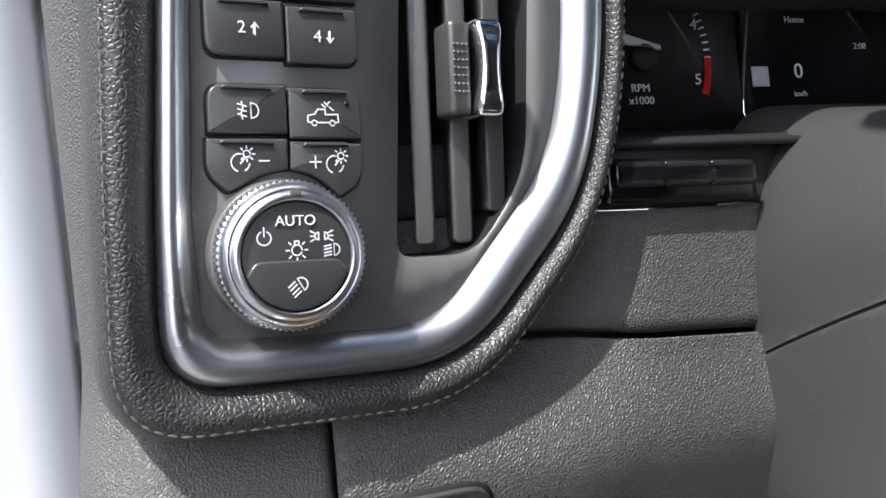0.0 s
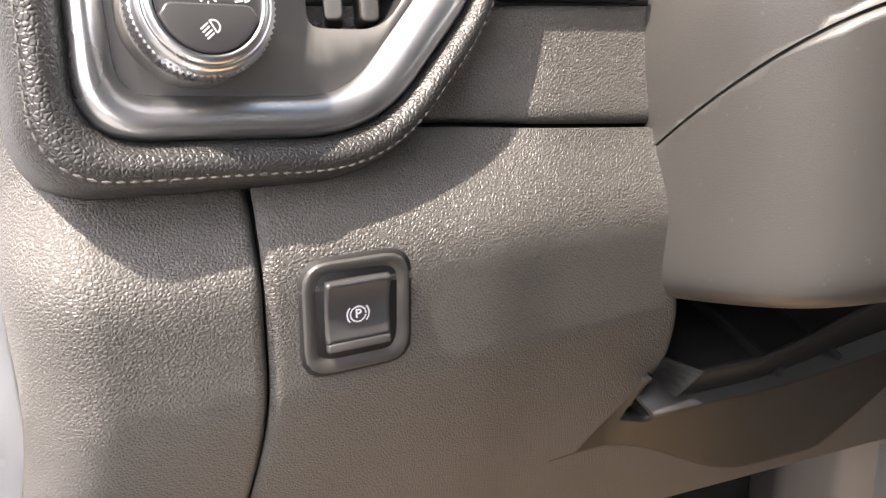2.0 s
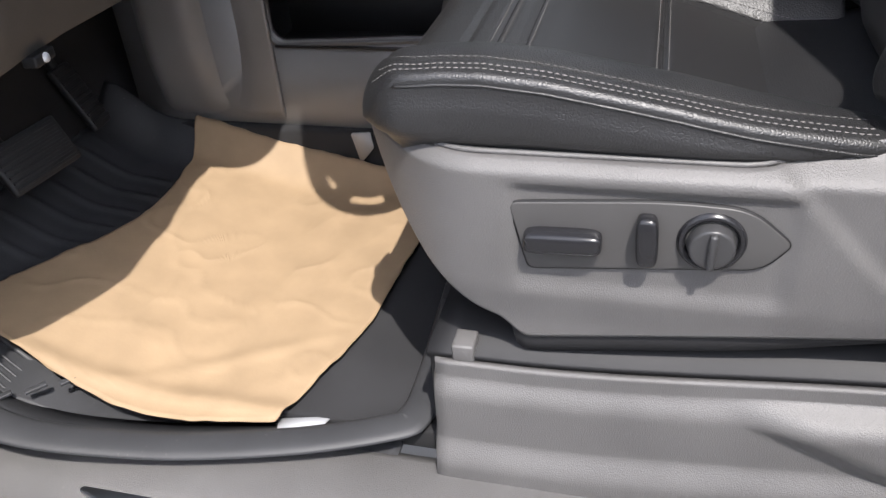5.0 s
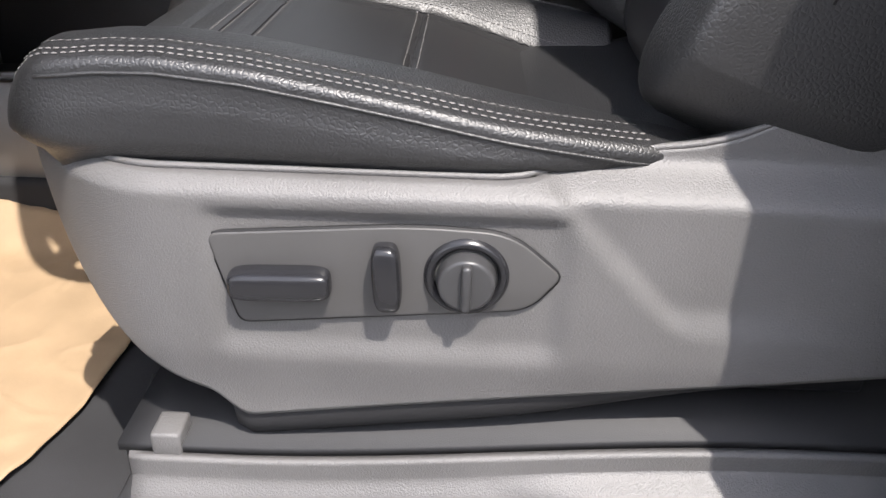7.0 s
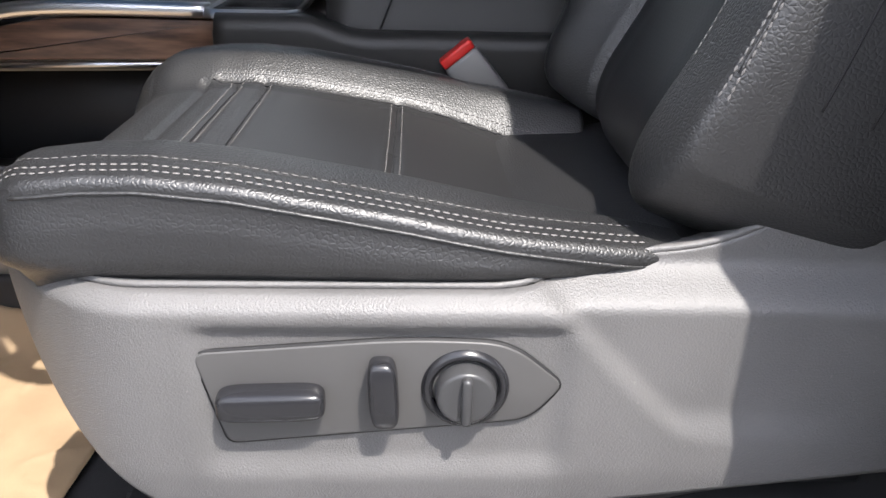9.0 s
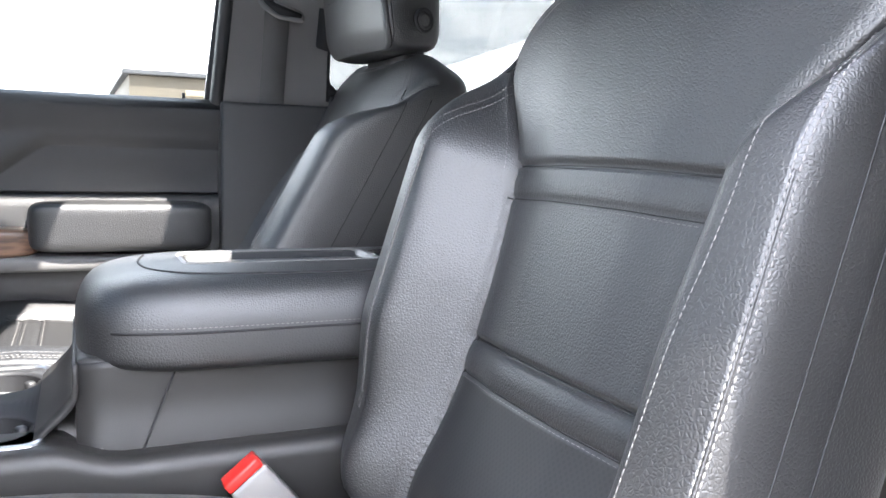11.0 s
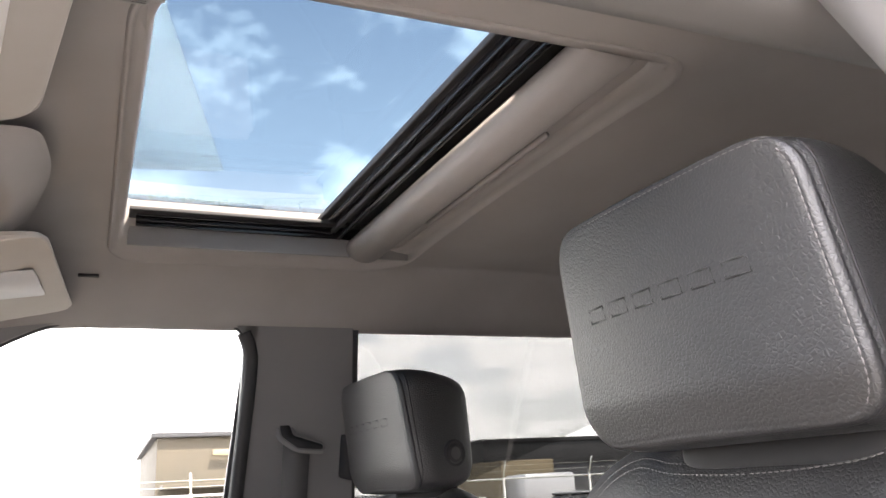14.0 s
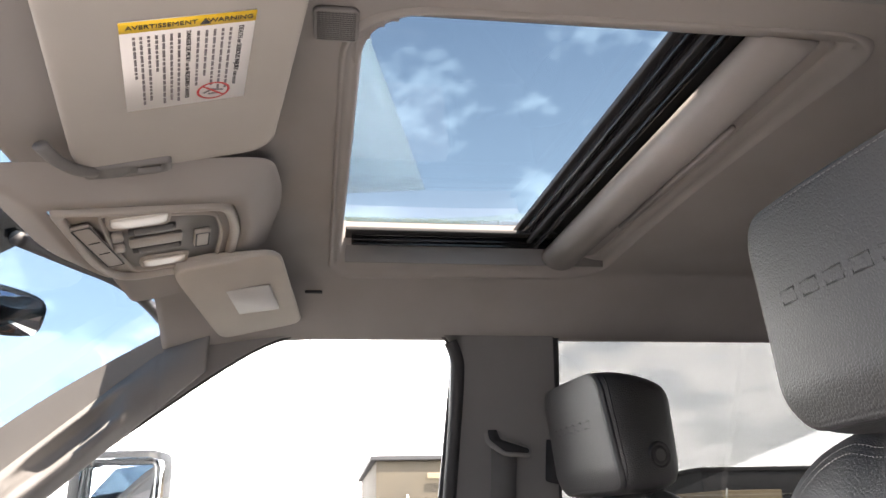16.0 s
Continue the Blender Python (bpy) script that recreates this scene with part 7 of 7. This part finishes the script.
for u, v, hu, hv, turn in ((-0.019, 0.133, 0.030, 0.016, -3), (0.006, -0.020, 0.026, 0.014, -3)):
    lamp = part("lamp", blob((hu, hv, 0.005), 5, 14, lambda p: OM @ pose(u, v, -0.001, 0, 0, turn) @ p), LENS, oc, "clear reading lamp lens")
    part("lamp_bezel", band(rounded(rect(-hu - 0.004, -hv - 0.004, hu + 0.004, hv + 0.004), 0.010, 5), rounded(rect(-hu + 0.001, -hv + 0.001, hu - 0.001, hv - 0.001), 0.008, 5), [(0, -0.002), (0.4, 0.003), (1, -0.001)], 80, OM @ pose(u, v, 0, 0, 0, turn)), CARD, lamp)
for u, v, w, h in ((-0.006, 0.0935, 0.052, 0.020), (-0.002, 0.0290, 0.056, 0.020)):
    part("switch_slot", plate(rounded(rect(u - w / 2, v - h / 2, u + w / 2, v + h / 2), 0.004, 3), 0.002, OM @ pose(0, 0, -0.0005)), DARK, oc, "dark switch slot")
    part("key", box(w * 0.84, h * 0.55, 0.007, 0.003, OM @ pose(u + 0.002, v + 0.003, 0.001)), PLASTIC, oc)
part("bar_key", box(0.060, 0.026, 0.008, 0.004, OM @ pose(-0.003, 0.061, 0.0)), CARD, oc, "broad rocker key")
for v in (0.088, 0.050):
    part("small_key", box(0.013, 0.020, 0.007, 0.003, OM @ pose(-0.044, v, 0.0005)), CARD, oc)
pk_ = part("square_key", box(0.020, 0.050, 0.007, 0.003, OM @ pose(0.050, 0.044, 0.0)), CARD, oc)
part("key_outline", band(rounded(rect(-0.0085, -0.024, 0.0085, 0.024), 0.003, 3), rounded(rect(-0.0065, -0.021, 0.0065, 0.021), 0.002, 3), [(0, 0.0042), (1, 0.0042)], 60, OM @ pose(0.050, 0.044, 0)), DARK, pk_)
AS = OM @ pose(-0.0645, 0.070, 0.0015, 0, 0, 11)
ak = part("call_panel", box(0.020, 0.150, 0.005, 0.0025, AS), CARD, oc, "narrow call button panel")
part("key_outline", band(rounded(rect(-0.0105, -0.073, 0.0105, 0.073), 0.004, 3), rounded(rect(-0.0085, -0.070, 0.0085, 0.070), 0.003, 3), [(0, 0.0032), (1, 0.0032)], 80, AS), DARK, ak)
for k in range(2):
    part("key_line", box(0.012, 0.0016, 0.0006, 0, AS @ pose(0, -0.020 + 0.040 * k, 0.0028)), DARK, ak)
part("map_slot", box(0.034, 0.016, 0.010, 0.003, OM @ pose(0.018, -0.094, -0.006)), PILLAR, oc)
# mirror
rm = thing("rear_view_mirror", "black rear-view mirror on the windscreen", "mirror")
MM = look((0.20, 0.935, 1.193), (-0.5, 0.1, 0.82))
part("shell", blob((0.125, 0.036, 0.02), 4, 16, lambda p: MM @ p), DARK, rm)
part("glass", plate(rounded(rect(-0.112, -0.028, 0.112, 0.028), 0.012, 4), 0.002, MM @ pose(0, 0, -0.0215, 180)), surface("mirror_silver", (0.85, 0.87, 0.9), 0.02, metal=1.0, vary=0.0, rough_vary=0.0), rm)
part("stem", tube([(0.20, 0.96, 1.185), (0.17, 1.0, 1.23)], 0.012, 8), DARK, rm)
part("sensor_pod", blob((0.05, 0.06, 0.020), 4, 12, lambda p: Vector((p.x + 0.05, p.y + 0.87, p.z + 1.232 - 0.5 * p.y))), DARK, rm)
# coat hook slot in the headliner edge
ch = thing("headliner_slot", "small black slot in the headliner edge", "slot")
part("slot", box(0.006, 0.030, 0.004, 0.001, pose(0.408, 0.452, roof_z(0.408, 0.452) - 0.003, 0, 14, 0)), DARK, ch)

# ---- outside ----
GROUND = -0.85
ASPHALT = surface("pale_worn_asphalt", (0.15, 0.145, 0.14), 0.9, grain=0.6, grain_scale=60, vary=0.15, vary_scale=0.4)
GRASS = surface("dry_grass", (0.16, 0.17, 0.045), 0.9, grain=1.0, grain_scale=30, vary=0.4, vary_scale=1.5)
tagged(finish(box(1600, 1600, 0.2, 0, pose(0, 0, GROUND - 0.1)), "ground", ASPHALT), "pale asphalt yard reaching the horizon", "ground", kind="structure")
verge = thing("grass_verge", "strip of dry grass along the fence", "grass", kind="structure")
part("turf", box(3.4, 70, 0.06, 0.02, pose(17.2, -6, GROUND + 0.03)), GRASS, verge)
gr = bmesh.new()
rg = random.Random(7)
for k in range(5200):
    x, y, h, a = 15.6 + 3.2 * rg.random(), -30 + 42 * rg.random(), 0.08 + 0.22 * rg.random(), rg.random() * 6.28
    c, s = math.cos(a) * 0.02, math.sin(a) * 0.02
    gr.faces.new([gr.verts.new((x - c, y - s, GROUND + 0.05)), gr.verts.new((x + c, y + s, GROUND + 0.05)), gr.verts.new((x + rg.uniform(-0.06, 0.06), y + rg.uniform(-0.06, 0.06), GROUND + 0.05 + h))])
tagged(finish(gr, "grass_blades", GRASS), "dry grass blades along the fence", "grass", kind="stuff")
# chain-link fence
fence = thing("chain_fence", "galvanised chain-link fence with leaning barbed arms", "fence")
GALV = surface("galvanised_steel", (0.62, 0.62, 0.60), 0.5, metal=0.3, vary=0.1)
FX = 18.5
for k in range(18):
    y = 11.6 - 2.6 * k
    part("post", cyl(0.035, 0.035, 2.0, 12, pose(FX, y, GROUND + 1.0)), GALV, fence)
    part("arm", tube([(FX, y, GROUND + 1.98), (FX - 0.28, y + 0.05, GROUND + 2.42)], 0.022, 8), GALV, fence)
part("top_rail", tube([(FX, 11.6, GROUND + 1.95), (FX, -32.6, GROUND + 1.95)], 0.022, 8), GALV, fence)
part("bottom_rail", tube([(FX, 11.6, GROUND + 0.10), (FX, -32.6, GROUND + 0.10)], 0.012, 6), GALV, fence)
wire = bmesh.new()
for k in range(int(44.2 / 0.10)):
    for sgn in (-1, 1):
        y0 = 11.6 - 0.10 * k
        y1 = y0 - 1.85 * sgn
        y1 = min(max(y1, -32.6), 11.6)
        f_ = abs(y1 - y0) / 1.85
        z0, z1 = GROUND + 0.08, GROUND + 0.08 + 1.85 * f_
        d = 0.0013
        wire.faces.new([wire.verts.new(p) for p in ((FX + 0.01 * sgn, y0 - d, z0), (FX + 0.01 * sgn, y0 + d, z0), (FX + 0.01 * sgn, y1 + d, z1), (FX + 0.01 * sgn, y1 - d, z1))])
tagged(part("mesh_wire", wire, GALV, fence), kind="stuff")
for k in range(2):
    part("barbed_wire", tube([(FX - 0.09 * (k + 1), 11.6, GROUND + 2.0 + 0.14 * (k + 1)), (FX - 0.09 * (k + 1), -32.6, GROUND + 2.0 + 0.14 * (k + 1))], 0.003, 5), GALV, fence)


def building(name, label, x, y, lx, ly, h, wall_m, roof_m, cladding=0, parapet=0.0):
    b = thing(name, label, "building", at=(x, y, GROUND))
    part("wall", box(lx, ly, h, 0.02, pose(0, 0, h / 2)), wall_m, b)
    part("roof", box(lx + 0.6, ly + 0.6, 0.25, 0.03, pose(0, 0, h + 0.12)), roof_m, b)
    if parapet:
        part("parapet", box(lx + 0.3, ly + 0.3, parapet, 0.03, pose(0, 0, h - parapet / 2 + 0.1)), roof_m, b)
    for k in range(cladding):
        part("rib", box(0.10, 0.14, h * 0.62, 0.02, pose(-lx / 2 - 0.03, -ly / 2 + ly * (k + 0.5) / cladding, h * 0.31)), wall_m, b)
    return b


BROWN = surface("brown_cladding", (0.046, 0.037, 0.024), 0.8, vary=0.12, vary_scale=0.6)
DARKROOF = surface("dark_roof_sheet", (0.018, 0.018, 0.019), 0.6, vary=0.15, vary_scale=0.8)
BEIGE = surface("beige_cladding", (0.16, 0.125, 0.075), 0.75, vary=0.1, vary_scale=0.7)
b1 = building("warehouse", "brown warehouse with a dark parapet", 52, -5.6, 20, 7.4, 5.0, BROWN, DARKROOF)
part("sign_board", box(0.1, 0.9, 0.28, 0.02, pose(-10.3, 0.6, 4.2)), BEIGE, b1)
part("canopy", box(3.0, 7.0, 0.2, 0.02, pose(-11.2, 0, 2.6)), BROWN, b1)
building("warehouse", "grey warehouse with a long dark roof", 58, -36, 18, 26, 4.6, surface("grey_cladding", (0.045, 0.046, 0.050), 0.7), DARKROOF, 0, 1.6)
building("warehouse", "beige ribbed metal shed", 52, -37.5, 5, 10, 4.4, BEIGE, BEIGE, 14)


def car(name, label, x, y, turn, paint, tall=1.0):
    c = thing(name, label, "car", "parked cars", at=(x, y, GROUND))
    c.rotation_euler = (0, 0, radians(turn))
    def hull(p):
        z = p.z
        return Vector((p.x, p.y, z + 0.62))
    part("body", blob((2.2, 0.88, 0.34), 5, 14, hull), paint, c)
    part("cabin", blob((1.15, 0.78, 0.34 * tall), 4, 14, lambda p: Vector((p.x * (1 - 0.28 * max(p.z, 0) / 0.34) - 0.15, p.y * (1 - 0.12 * max(p.z, 0) / 0.34), p.z + 1.12))), GLOSSBLACK, c, "dark glazed cabin")
    part("roof", blob((0.78, 0.66, 0.05), 4, 10, lambda p: Vector((p.x - 0.15, p.y, p.z + 1.12 + 0.33 * tall))), paint, c)
    for sx in (-1.35, 1.35):
        for sy in (-0.82, 0.82):
            wh = part("wheel", cyl(0.34, 0.34, 0.22, 28, pose(sx, sy, 0.34, 90), 0.03), RUBBER, c)
            part("rim", cyl(0.21, 0.20, 0.24, 20, pose(sx, sy, 0.34, 90), 0.02), CHROME, wh)
    for sy in (-0.62, 0.62):
        part("headlight", blob((0.06, 0.16, 0.07), 3, 8, lambda p: Vector((p.x + 2.12, p.y + sy, p.z + 0.74))), LENS, c)
        part("tail_light", blob((0.06, 0.14, 0.09), 3, 8, lambda p: Vector((p.x - 2.14, p.y + sy, p.z + 0.80))), REDPLASTIC, c)
    return c


# added, never in view: holds back low sky light on the driver's side
building("unseen_wall", "plain grey wall added out of view behind the camera to limit side light", -7.5, -2.0, 4, 34, 2.8, surface("grey_render_wall", (0.22, 0.216, 0.21), 0.85, vary=0.12, vary_scale=0.5), DARKROOF)
SILVER = surface("silver_car_paint", (0.55, 0.55, 0.56), 0.3, metal=0.4, coat=0.5, vary=0.03)
ORANGE = surface("orange_car_paint", (0.34, 0.085, 0.025), 0.35, coat=0.5, vary=0.05)
car("parked_car", "orange-red parked car behind the fence", 22.3, -1.9, 200, ORANGE)
car("parked_car", "white parked car behind the fence", 24.5, 1.5, 185, WHITEPAINT)
car("parked_car", "silver parked car behind the fence", 22.5, -9.8, 160, SILVER)
car("parked_car", "grey parked car behind the fence", 22.5, -13.6, 150, surface("grey_car_paint", (0.14, 0.14, 0.15), 0.35, metal=0.3, coat=0.5))
trk = thing("parked_lorry", "beige box lorry behind the fence", "lorry", at=(30, -14.6, GROUND))
part("box", box(5.5, 2.3, 2.0, 0.05, pose(0, 0, 1.7)), BEIGE, trk)
part("cab", box(1.6, 2.1, 1.7, 0.12, pose(-3.6, 0, 1.3)), SILVER, trk)
for sx in (-3.4, 1.6):
    for sy in (-0.95, 0.95):
        part("wheel", cyl(0.42, 0.42, 0.28, 24, pose(sx, sy, 0.42, 90)), RUBBER, trk)
for k, (x, y) in enumerate(((26, 1.2), (30, 4.2), (34, -9.0))):
    lp = thing("street_lamp", "tall grey lamp pole", "street lamp", at=(x, y, GROUND))
    part("pole", cyl(0.09, 0.06, 8.0, 12, pose(0, 0, 4.0)), GALV, lp)
    part("head", box(0.7, 0.22, 0.12, 0.03, pose(-0.3, 0, 8.0)), GALV, lp)
dp_ = thing("utility_pole", "wooden pole seen through the back window", "pole", at=(-3.0, -22, GROUND))
part("pole", cyl(0.13, 0.10, 8.0, 12, pose(0, 0, 4.0)), WOOD, dp_)
